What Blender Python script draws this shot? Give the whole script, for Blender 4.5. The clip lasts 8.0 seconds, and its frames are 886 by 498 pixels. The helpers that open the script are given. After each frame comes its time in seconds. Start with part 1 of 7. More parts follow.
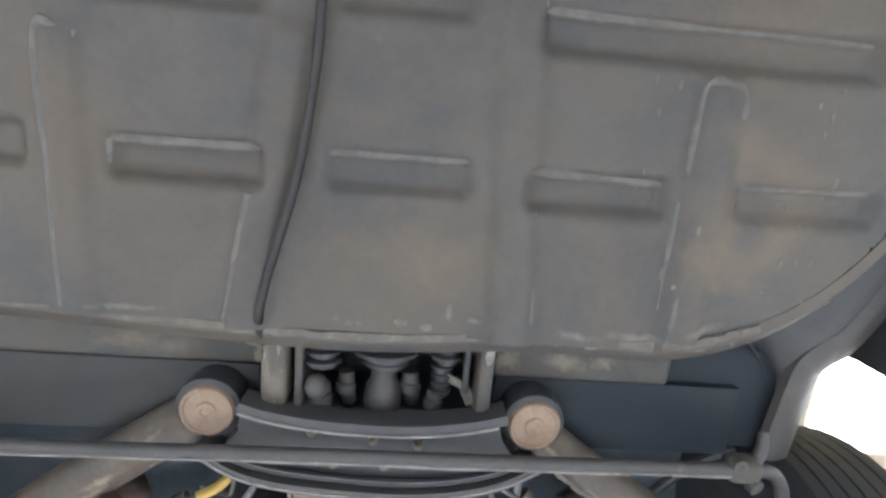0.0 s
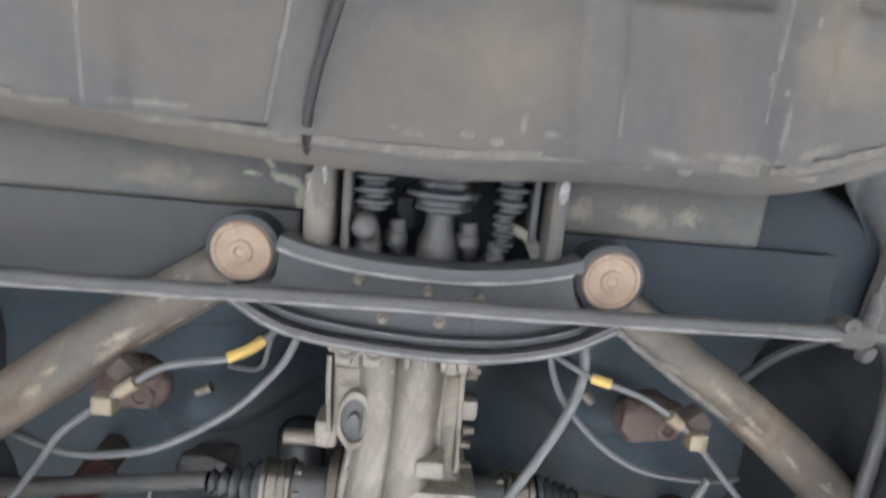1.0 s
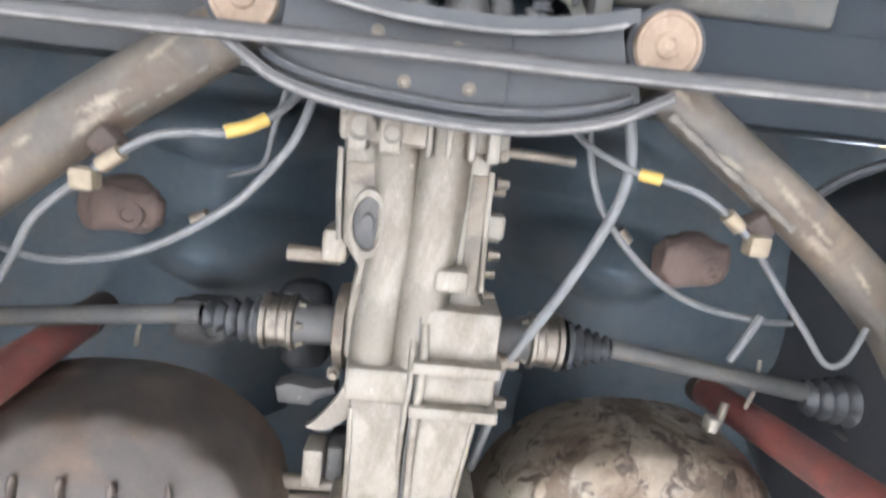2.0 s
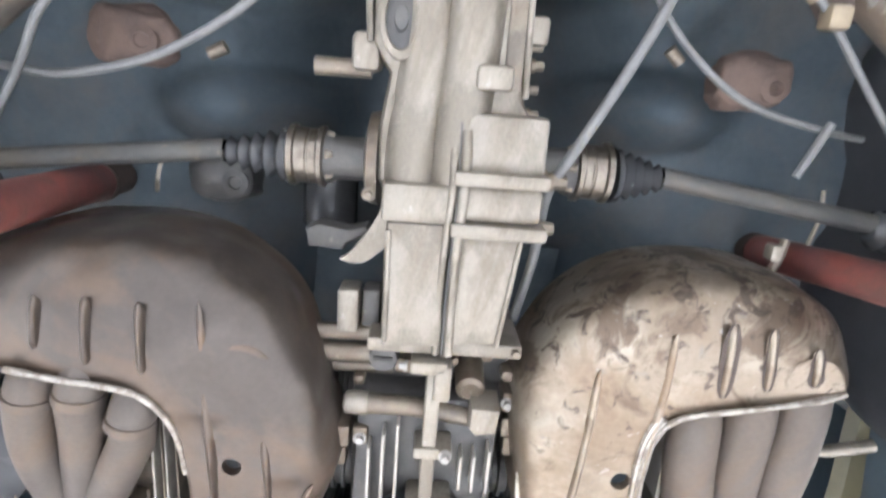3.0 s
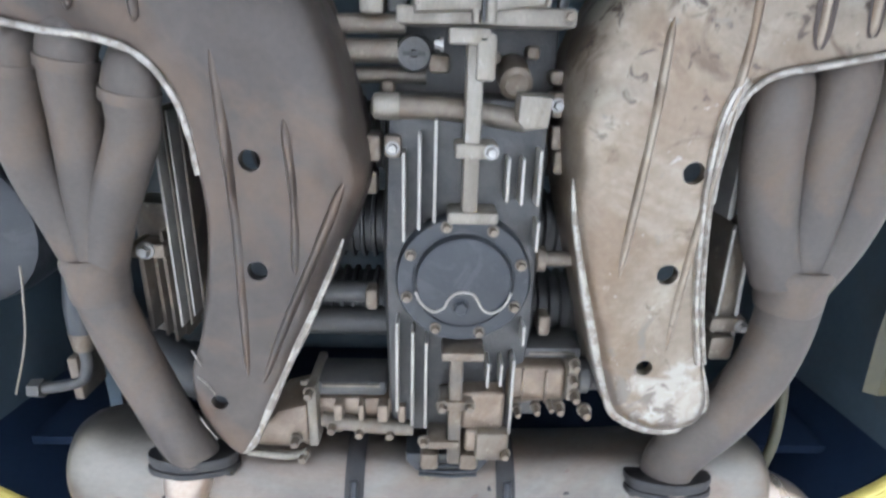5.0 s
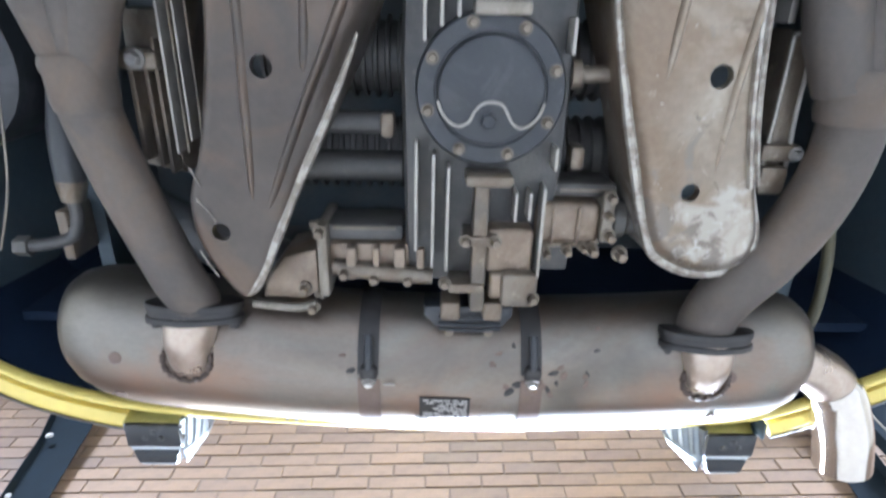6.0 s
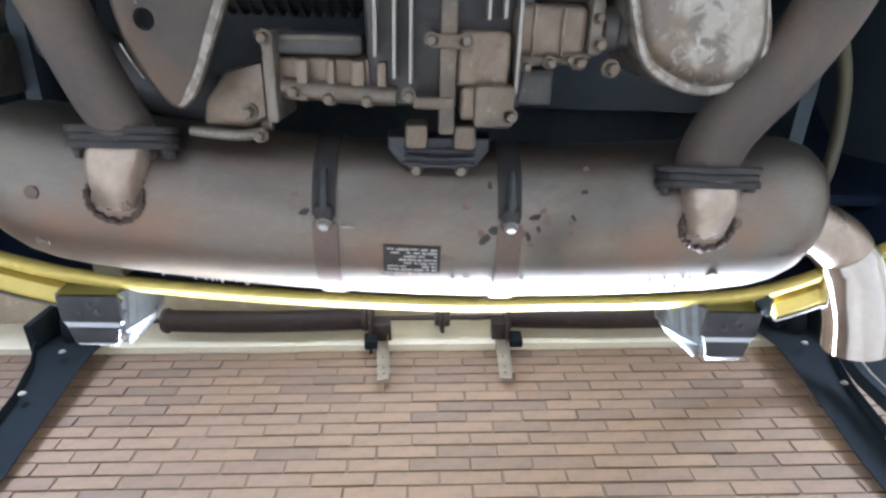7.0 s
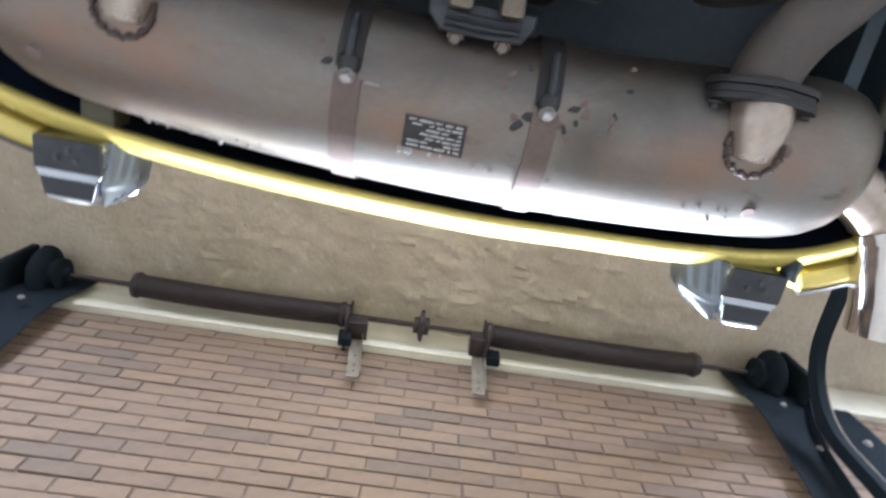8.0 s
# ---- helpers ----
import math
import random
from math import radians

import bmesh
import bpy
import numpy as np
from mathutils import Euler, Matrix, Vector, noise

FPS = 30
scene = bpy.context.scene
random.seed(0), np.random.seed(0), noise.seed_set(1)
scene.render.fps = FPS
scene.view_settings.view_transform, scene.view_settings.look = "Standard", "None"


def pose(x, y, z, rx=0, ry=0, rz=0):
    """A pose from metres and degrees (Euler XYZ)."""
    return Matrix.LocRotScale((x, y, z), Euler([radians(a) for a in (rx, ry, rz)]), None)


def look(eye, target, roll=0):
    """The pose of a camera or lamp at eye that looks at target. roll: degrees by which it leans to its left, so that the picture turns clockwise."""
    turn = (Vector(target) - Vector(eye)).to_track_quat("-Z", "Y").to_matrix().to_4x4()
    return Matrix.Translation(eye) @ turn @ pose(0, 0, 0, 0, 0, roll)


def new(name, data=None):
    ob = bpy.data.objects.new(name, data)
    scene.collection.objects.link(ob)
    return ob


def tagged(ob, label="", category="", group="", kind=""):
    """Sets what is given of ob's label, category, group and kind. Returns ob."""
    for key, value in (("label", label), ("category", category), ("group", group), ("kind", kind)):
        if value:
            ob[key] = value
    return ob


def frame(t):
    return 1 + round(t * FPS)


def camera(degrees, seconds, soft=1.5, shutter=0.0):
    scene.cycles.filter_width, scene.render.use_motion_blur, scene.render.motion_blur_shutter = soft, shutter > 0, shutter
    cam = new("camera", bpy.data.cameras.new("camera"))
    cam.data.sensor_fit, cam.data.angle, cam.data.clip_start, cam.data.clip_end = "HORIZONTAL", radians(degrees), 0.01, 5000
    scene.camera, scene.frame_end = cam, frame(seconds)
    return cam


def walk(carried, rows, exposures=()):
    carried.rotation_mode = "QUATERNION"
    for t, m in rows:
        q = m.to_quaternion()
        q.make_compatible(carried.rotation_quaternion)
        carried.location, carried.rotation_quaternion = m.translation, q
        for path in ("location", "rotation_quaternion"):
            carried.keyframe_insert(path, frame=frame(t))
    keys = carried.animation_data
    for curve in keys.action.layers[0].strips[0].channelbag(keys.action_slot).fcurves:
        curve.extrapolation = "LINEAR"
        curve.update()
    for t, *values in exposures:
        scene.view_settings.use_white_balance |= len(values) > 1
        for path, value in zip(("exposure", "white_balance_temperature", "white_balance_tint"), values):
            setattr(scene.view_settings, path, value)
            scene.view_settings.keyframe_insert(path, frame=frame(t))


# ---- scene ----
cam = camera(77.1, 8.0, soft=2.4, shutter=0.4)
PATH = [
    (0, (0.064, 0.011, 0.387), (0.21, 0.48, 2.326), -12.8),
    (0.5, (0.068, 0.098, 0.402), (0.185, 0.577, 2.34), -10.1),
    (1, (0.025, 0.227, 0.422), (0.131, 0.668, 2.369), -8.4),
    (1.5, (0.014, 0.343, 0.435), (0.11, 0.799, 2.38), -5.8),
    (2, (0.024, 0.467, 0.448), (0.124, 0.929, 2.391), -6.1),
    (2.2, (0.03, 0.514, 0.445), (0.131, 0.973, 2.389), -6.4),
    (3.3, (0.003, 0.701, 0.45), (0.066, 1.295, 2.358), -2.1),
    (3.5, (0.003, 0.733, 0.45), (0.076, 1.357, 2.348), -2.5),
    (4, (0.009, 0.801, 0.443), (0.06, 1.449, 2.334), -1.1),
    (4.2, (0.01, 0.84, 0.44), (0.058, 1.472, 2.337), -1.3),
    (5.5, (-0.026, 1.047, 0.444), (0.011, 1.785, 2.303), -2.1),
    (6, (-0.031, 1.153, 0.441), (0.008, 1.922, 2.287), -1.7),
    (6.5, (-0.011, 1.27, 0.431), (0.042, 2.054, 2.27), -2.1),
    (7, (0.006, 1.358, 0.447), (0.062, 2.145, 2.284), -2.6),
    (7.5, (0.017, 1.431, 0.448), (0.079, 2.188, 2.298), -2.9),
    (8, (-0.01, 1.538, 0.44), (0.088, 2.191, 2.327), 2.1),
]
walk(cam, [(t, look(eye, target, roll)) for t, eye, target, roll in PATH],
     exposures=[(0, 0.5, 6500, 10), (0.5, 0.55, 6450, 10), (1, 0.9, 6500, 10), (1.5, 1.35, 6500, 10), (2.2, 1.6, 6550, 12), (3.5, 1.3, 6550, 12), (4.2, 1.15, 6400, 10), (5.5, 0.6, 5750, 8), (6, 0.4, 5900, 8), (6.5, 0.15, 6100, 9), (7, -0.12, 6200, 10), (8, -0.37, 6200, 10)])

# ---- light and exposure ----
scene.view_settings.exposure = 0.0
world = bpy.data.worlds.new("room_air")
world.use_nodes = True
world.node_tree.nodes["Background"].inputs[0].default_value = (0.75, 0.85, 1.0, 1)
world.node_tree.nodes["Background"].inputs[1].default_value = 0.05
scene.world = world


def area_lamp(name, eye, target, width, depth, watts, colour=(1, 0.96, 0.9), spread=180):
    data = bpy.data.lights.new(name, "AREA")
    data.shape, data.size, data.size_y, data.energy, data.color = "RECTANGLE", width, depth, watts, colour
    data.spread = radians(spread)
    ob = new(name, data)
    ob.matrix_world = look(eye, target)
    return ob


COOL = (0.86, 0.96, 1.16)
# fill lamp added out of view to brighten the muffler's rear edge
area_lamp("rear_fill_light", (0.1, 2.9, 1.38), (0.0, 1.66, 1.06), 2.2, 0.3, 105, COOL, 70)
area_lamp("ceiling_light_beam", (2.85, 1.4, 3.19), (2.85, 1.4, 0), 0.6, 0.75, 170, COOL)
# left and front beams are added, from unseen lamps, to fill the floor
area_lamp("ceiling_light_beam", (-2.3, 1.1, 3.19), (-2.3, 1.1, 0), 0.5, 0.5, 215, COOL)
area_lamp("ceiling_light_beam", (0.0, 2.05, 3.19), (0.0, 2.05, 0), 1.0, 0.25, 25, COOL)
area_lamp("ceiling_light_beam", (0.3, -3.4, 3.19), (0.3, -3.4, 0), 1.0, 0.25, 80, COOL)


# ---- materials ----
def surface(name, colour, rough=0.6, metal=0.0, second=None, spots=None, scale=12.0, fine=160.0, bump=0.25, amount=0.5, spot_at=0.62, stretch=(1, 1, 1), depth=0.0015, wash=None, spec=0.5, wave=None):
    """Procedural paint, rust or metal: two tones of stain, a speckle of a third, and a fine relief."""
    m = bpy.data.materials.new(name)
    m.use_nodes = True
    nt = m.node_tree
    bs = nt.nodes["Principled BSDF"]
    L = nt.links.new
    co = nt.nodes.new("ShaderNodeTexCoord")
    mp = nt.nodes.new("ShaderNodeMapping")
    mp.inputs["Scale"].default_value = stretch
    L(co.outputs["Object"], mp.inputs["Vector"])

    def noise_node(size, detail=5.0, roughness=0.6):
        n = nt.nodes.new("ShaderNodeTexNoise")
        n.inputs["Scale"].default_value, n.inputs["Detail"].default_value, n.inputs["Roughness"].default_value = size, detail, roughness
        L(mp.outputs["Vector"], n.inputs["Vector"])
        return n

    def ramp(src, a, b):
        r = nt.nodes.new("ShaderNodeMapRange")
        r.inputs["From Min"].default_value, r.inputs["From Max"].default_value = a, b
        L(src, r.inputs["Value"])
        return r.outputs["Result"]

    def mix(f, a, b):
        x = nt.nodes.new("ShaderNodeMix")
        x.data_type = "RGBA"
        L(f, x.inputs["Factor"])
        for s, v in ((6, a), (7, b)):
            if isinstance(v, tuple):
                x.inputs[s].default_value = (*v, 1)
            else:
                L(v, x.inputs[s])
        return x.outputs[2]

    big, small = noise_node(scale), noise_node(fine, 3.0)
    second = second or tuple(c * 0.6 for c in colour)
    col = mix(ramp(big.outputs["Fac"], 0.5 - 0.3 * (1.1 - amount), 0.5 + 0.3 * (1.1 - amount)), second, colour)
    if spots:
        mid = noise_node(scale * 3.1, 8.0, 0.65)
        col = mix(ramp(mid.outputs["Fac"], spot_at, spot_at + 0.07), col, spots)
    if wash:
        tint, size, lo, hi = wash
        cloud = noise_node(size, 6.0, 0.62)
        cloud.inputs["Distortion"].default_value = 0.9
        col = mix(ramp(cloud.outputs["Fac"], lo, hi), col, tint)
    grain = mix(ramp(small.outputs["Fac"], 0.3, 0.7), tuple(c * 0.8 for c in colour), tuple(min(1, c * 1.15) for c in colour))
    both = nt.nodes.new("ShaderNodeMix")
    both.data_type, both.inputs["Factor"].default_value = "RGBA", 0.3
    L(col, both.inputs[6]), L(grain, both.inputs[7])
    L(both.outputs[2], bs.inputs["Base Color"])
    rr = nt.nodes.new("ShaderNodeMapRange")
    rr.inputs["To Min"].default_value, rr.inputs["To Max"].default_value = max(0.03, rough - 0.12), min(1, rough + 0.12)
    L(big.outputs["Fac"], rr.inputs["Value"]), L(rr.outputs["Result"], bs.inputs["Roughness"])
    bs.inputs["Metallic"].default_value = metal
    bs.inputs["Specular IOR Level"].default_value = spec
    if bump:
        add = nt.nodes.new("ShaderNodeMath")
        add.operation = "ADD"
        L(small.outputs["Fac"], add.inputs[0]), L(big.outputs["Fac"], add.inputs[1])
        b = nt.nodes.new("ShaderNodeBump")
        b.inputs["Strength"].default_value, b.inputs["Distance"].default_value = bump, depth
        L(add.outputs[0], b.inputs["Height"]), L(b.outputs["Normal"], bs.inputs["Normal"])
        if wave:
            swell = noise_node(wave[0], 1.5, 0.4)
            w = nt.nodes.new("ShaderNodeBump")
            w.inputs["Strength"].default_value, w.inputs["Distance"].default_value = 1.0, wave[1]
            L(swell.outputs["Fac"], w.inputs["Height"]), L(w.outputs["Normal"], b.inputs["Normal"])
    return m


UNDERSEAL = surface("underseal", (0.090, 0.081, 0.070), 0.5, 0, (0.055, 0.055, 0.055), (0.122, 0.102, 0.080), 4.5, 90, 0.35, 0.85, 0.66, wash=((0.112, 0.086, 0.061), 3.2, 0.44, 0.68))
SEAM = surface("seam_sealer", (0.17, 0.149, 0.124), 0.6, 0, (0.10, 0.089, 0.076), (0.25, 0.225, 0.19), 36, 150, 0.4, 0.9, 0.62, wash=((0.09, 0.08, 0.068), 18, 0.44, 0.66))
TUBE = surface("oily_dark_tube_paint", (0.038, 0.039, 0.038), 0.5, 0, (0.026, 0.028, 0.029), (0.06, 0.056, 0.05), 9, 120, 0.2, 0.6, 0.68, wash=((0.05, 0.046, 0.041), 6, 0.5, 0.7))
# darker copy of the tube paint, for the shaded right side
TUBESHADE = surface("shaded_tube_paint", (0.021, 0.028, 0.035), 0.55, 0, (0.014, 0.019, 0.025), (0.04, 0.042, 0.044), 8, 120, 0.2, 0.6, 0.7, spec=0.3)
SEALG = surface("pale_green_sealer", (0.2, 0.195, 0.15), 0.65, 0, (0.11, 0.108, 0.09), None, 40, 150, 0.4, 0.9)
# black paint kept greyer, haze taken into its colour
CHASSIS = surface("greyed_black_chassis_paint", (0.064, 0.066, 0.068), 0.5, 0, (0.045, 0.048, 0.051), (0.105, 0.098, 0.09), 9, 120, 0.2, 0.6, 0.68, wash=((0.082, 0.073, 0.063), 7, 0.52, 0.75))
# tin colour lifted towards teal to carry haze over the dark parts
DARK = surface("dark_tinware", (0.068, 0.096, 0.116), 0.62, 0, (0.044, 0.064, 0.08), None, 6, 80, 0.2, wash=((0.068, 0.07, 0.066), 5, 0.48, 0.72))
BEAM = surface("greyed_green_beam", (0.082, 0.080, 0.073), 0.6, 0, (0.049, 0.051, 0.052), (0.165, 0.138, 0.104), 14, 120, 0.25, 0.75, 0.63, wash=((0.108, 0.087, 0.063), 8, 0.48, 0.70))
LITEDGE = surface("lit_pressing_edge", (0.136, 0.125, 0.112), 0.5, 0, (0.085, 0.079, 0.07), None, 30, 150, 0.2, 0.9, wash=((0.085, 0.077, 0.067), 14, 0.5, 0.66))
STRAPD = surface("near_black_strap", (0.038, 0.035, 0.034), 0.48, 0.2, (0.024, 0.023, 0.024), (0.075, 0.06, 0.05), 30, 160, 0.25, 0.6, 0.66)
# near-black navy puts the deep shade behind the muffler into the colour
NAVY = surface("deep_shade_navy", (0.011, 0.022, 0.046), 0.65, 0, (0.007, 0.014, 0.032), None, 6, 80, 0.2, spec=0.2)
RUST = surface("rusty_cap", (0.36, 0.268, 0.195), 0.75, 0.1, (0.27, 0.185, 0.13), (0.45, 0.385, 0.3), 40, 200, 0.4, 0.7, 0.62)
BROWN = surface("rusty_brown_iron", (0.082, 0.059, 0.048), 0.8, 0.05, (0.05, 0.042, 0.039), (0.13, 0.093, 0.07), 30, 160, 0.4)
RUBBER = surface("black_rubber", (0.04, 0.043, 0.047), 0.42, 0, (0.055, 0.056, 0.06), None, 20, 200, 0.15)
OILY = surface("oily_rubber", (0.045, 0.047, 0.05), 0.22, 0, (0.06, 0.06, 0.06), (0.12, 0.115, 0.10), 30, 200, 0.3, 0.6, 0.66)
BARE = surface("scuffed_bare_steel", (0.42, 0.405, 0.38), 0.42, 0.7, (0.2, 0.19, 0.18), None, 40, 200, 0.15)
# bright tone for bare scrapes and for painted highlight lines
STREAK = surface("bright_streak_tone", (0.27, 0.258, 0.242), 0.4, 0.3, (0.16, 0.152, 0.145), None, 25, 160, 0.2, 0.9)
BARPAINT = surface("grey_bar_paint", (0.085, 0.081, 0.079), 0.42, 0.05, (0.06, 0.059, 0.059), (0.13, 0.115, 0.10), 20, 140, 0.15)
# yellow body paint darkened in colour for parts that lie in shade
SHADEDYELLOW = surface("shaded_yellow_paint", (0.085, 0.075, 0.038), 0.55, 0, (0.06, 0.056, 0.038), None, 8, 90, 0.1)
ARM = surface("weathered_suspension_paint", (0.142, 0.119, 0.095), 0.5, 0.05, (0.078, 0.071, 0.063), (0.30, 0.25, 0.19), 14, 140, 0.35, 0.8, 0.64, wash=((0.18, 0.127, 0.082), 7, 0.48, 0.66))
ALU = surface("dirty_cast_aluminium", (0.262, 0.236, 0.198), 0.42, 0.5, (0.15, 0.130, 0.102), (0.38, 0.355, 0.31), 15, 240, 0.35, 0.9, 0.64, (1.3, 0.7, 1.0), wash=((0.14, 0.105, 0.07), 8, 0.54, 0.7), wave=(16, 0.006))
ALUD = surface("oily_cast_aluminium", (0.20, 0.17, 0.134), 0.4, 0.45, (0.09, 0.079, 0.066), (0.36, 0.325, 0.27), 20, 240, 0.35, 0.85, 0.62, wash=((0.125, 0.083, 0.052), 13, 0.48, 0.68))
JOINT = surface("oily_machined_steel", (0.24, 0.215, 0.18), 0.32, 0.8, (0.13, 0.11, 0.09), None, 24, 200, 0.15, 0.8, wash=((0.10, 0.075, 0.055), 15, 0.5, 0.7))
ALUB = surface("brown_oil_baked_aluminium", (0.25, 0.20, 0.153), 0.36, 0.45, (0.145, 0.108, 0.08), (0.42, 0.375, 0.315), 18, 240, 0.35, 0.9, 0.62, wash=((0.155, 0.10, 0.062), 11, 0.5, 0.68), wave=(20, 0.008))
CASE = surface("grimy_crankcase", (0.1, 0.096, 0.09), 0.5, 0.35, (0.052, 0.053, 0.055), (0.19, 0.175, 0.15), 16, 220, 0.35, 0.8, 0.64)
FIN = surface("worn_fin_edge", (0.42, 0.40, 0.36), 0.45, 0.5, (0.28, 0.26, 0.23), None, 40, 200, 0.2)
SHIELD = surface("heat_stained_sheet", (0.097, 0.081, 0.069), 0.33, 0.5, (0.064, 0.054, 0.048), (0.15, 0.122, 0.10), 5, 130, 0.15, 0.85, 0.70, wash=((0.15, 0.095, 0.06), 5, 0.44, 0.68), wave=(8, 0.045))
RIM = surface("scraped_sheet_edge", (0.42, 0.39, 0.345), 0.4, 0.55, (0.18, 0.152, 0.125), (0.10, 0.083, 0.07), 45, 200, 0.3, 0.95, 0.6)
PIPE = surface("heat_dulled_steel_pipe", (0.118, 0.098, 0.083), 0.62, 0.2, (0.08, 0.069, 0.062), None, 8, 160, 0.35, 0.75, wash=((0.155, 0.104, 0.07), 10, 0.48, 0.72), wave=(18, 0.004))
MUFFLER = surface("satin_steel_muffler", (0.222, 0.206, 0.182), 0.41, 0.93, (0.158, 0.143, 0.124), (0.105, 0.082, 0.068), 4, 180, 0.06, 0.95, 0.64, (0.6, 1.3, 1.3), wash=((0.215, 0.134, 0.093), 4.0, 0.48, 0.70), wave=(6, 0.003))
STUB = surface("tan_heated_steel", (0.50, 0.43, 0.365), 0.3, 0.75, (0.36, 0.29, 0.235), None, 14, 160, 0.12, wash=((0.34, 0.235, 0.17), 12, 0.5, 0.7))
TIP = surface("polished_tip_chrome", (0.62, 0.585, 0.545), 0.09, 1.0, (0.54, 0.50, 0.46), None, 12, 80, 0.02)
WELD = surface("scorched_weld", (0.085, 0.06, 0.048), 0.75, 0.1, (0.05, 0.036, 0.03), (0.16, 0.115, 0.09), 60, 260, 0.5, 0.8, 0.62)
SUMP = surface("black_sump_paint", (0.022, 0.025, 0.03), 0.36, 0, (0.035, 0.038, 0.042), (0.11, 0.11, 0.11), 25, 200, 0.2, 0.5, 0.66, wash=((0.055, 0.056, 0.06), 16, 0.54, 0.62))
YELLOW = surface("yellow_body_paint", (0.74, 0.60, 0.17), 0.24, 0, (0.66, 0.53, 0.15), None, 5, 60, 0.03, 0.5, wash=((0.46, 0.37, 0.14), 9, 0.6, 0.85))
FLUTE = surface("dull_fluted_chrome", (0.235, 0.262, 0.285), 0.3, 1.0, (0.165, 0.188, 0.206), None, 12, 80, 0.03)
CHROME = surface("chrome", (0.50, 0.535, 0.57), 0.17, 1.0, (0.42, 0.45, 0.48), None, 12, 80, 0.03)
REDPAINT = surface("faded_red_paint", (0.20, 0.062, 0.05), 0.5, 0, (0.115, 0.05, 0.045), (0.11, 0.075, 0.062), 14, 140, 0.25, 0.8, 0.64, wash=((0.09, 0.058, 0.048), 12, 0.5, 0.68))
CABLE = surface("grey_cable_sheath", (0.155, 0.156, 0.152), 0.45, 0, (0.10, 0.102, 0.104), None, 40, 160, 0.1)
SLEEVE = surface("yellow_plastic_sleeve", (0.52, 0.35, 0.09), 0.45, 0, (0.42, 0.27, 0.07), None, 40, 160, 0.1)
BRASS = surface("brass_fitting", (0.29, 0.235, 0.165), 0.45, 0.4, (0.19, 0.152, 0.105), None, 50, 160, 0.2)
CREAM = surface("cream_paint", (0.75, 0.72, 0.62), 0.6, 0, (0.64, 0.61, 0.52), None, 10, 90, 0.1)
STEELBLUE = surface("dark_grey_door_steel", (0.013, 0.019, 0.026), 0.8, 0.0, (0.009, 0.013, 0.018), (0.03, 0.035, 0.04), 12, 120, 0.12, 0.5, 0.74, spec=0.08)
SPRING = surface("dark_spring_steel", (0.035, 0.027, 0.03), 0.5, 0.3, (0.05, 0.035, 0.033), None, 20, 140, 0.2)
ZINC = surface("dull_zinc_bracket", (0.30, 0.265, 0.215), 0.5, 0.3, (0.15, 0.13, 0.105), None, 25, 140, 0.2)
PLASTER = surface("peeling_ceiling_paint", (0.475, 0.41, 0.33), 0.65, 0, (0.365, 0.31, 0.245), (0.55, 0.49, 0.41), 2.2, 30, 0.5, 0.7, 0.6, (1, 1, 1), 0.02, wash=((0.34, 0.285, 0.22), 3.5, 0.52, 0.7))
WALLPAINT = surface("old_wall_paint", (0.62, 0.60, 0.54), 0.7, 0, (0.54, 0.52, 0.47), None, 2, 40, 0.2)
CONCRETE = surface("concrete_floor", (0.62, 0.61, 0.59), 0.6, 0, (0.54, 0.53, 0.51), (0.42, 0.41, 0.40), 1.5, 60, 0.3, 0.5, 0.66)
MORTAR = surface("brown_mortar", (0.168, 0.128, 0.103), 0.85, 0, (0.138, 0.106, 0.086), None, 8, 120, 0.4)
MOUNT = surface("flaky_red_rust", (0.122, 0.083, 0.067), 0.8, 0, (0.072, 0.052, 0.045), (0.17, 0.125, 0.10), 22, 140, 0.4, 0.8, 0.62)
CHEEK = surface("scraped_tan_plate", (0.165, 0.142, 0.115), 0.5, 0.1, (0.075, 0.068, 0.06), (0.34, 0.31, 0.26), 26, 140, 0.3, 0.9, 0.58, (1.6, 0.5, 0.5))
# hollow tone lifted to grey-blue to carry haze over deep shade
CAVITY = surface("hazy_hollow_paint", (0.092, 0.116, 0.130), 0.65, 0, (0.062, 0.083, 0.098), None, 6, 80, 0.2, 0.85, wash=((0.13, 0.115, 0.10), 5, 0.46, 0.7), spec=0.3)
PLATE = surface("black_type_plate", (0.02, 0.018, 0.018), 0.5, 0, (0.04, 0.035, 0.03), None, 60, 200, 0.1)
INK = surface("worn_white_print", (0.55, 0.53, 0.5), 0.6, 0, (0.3, 0.29, 0.28), None, 90, 300, 0)


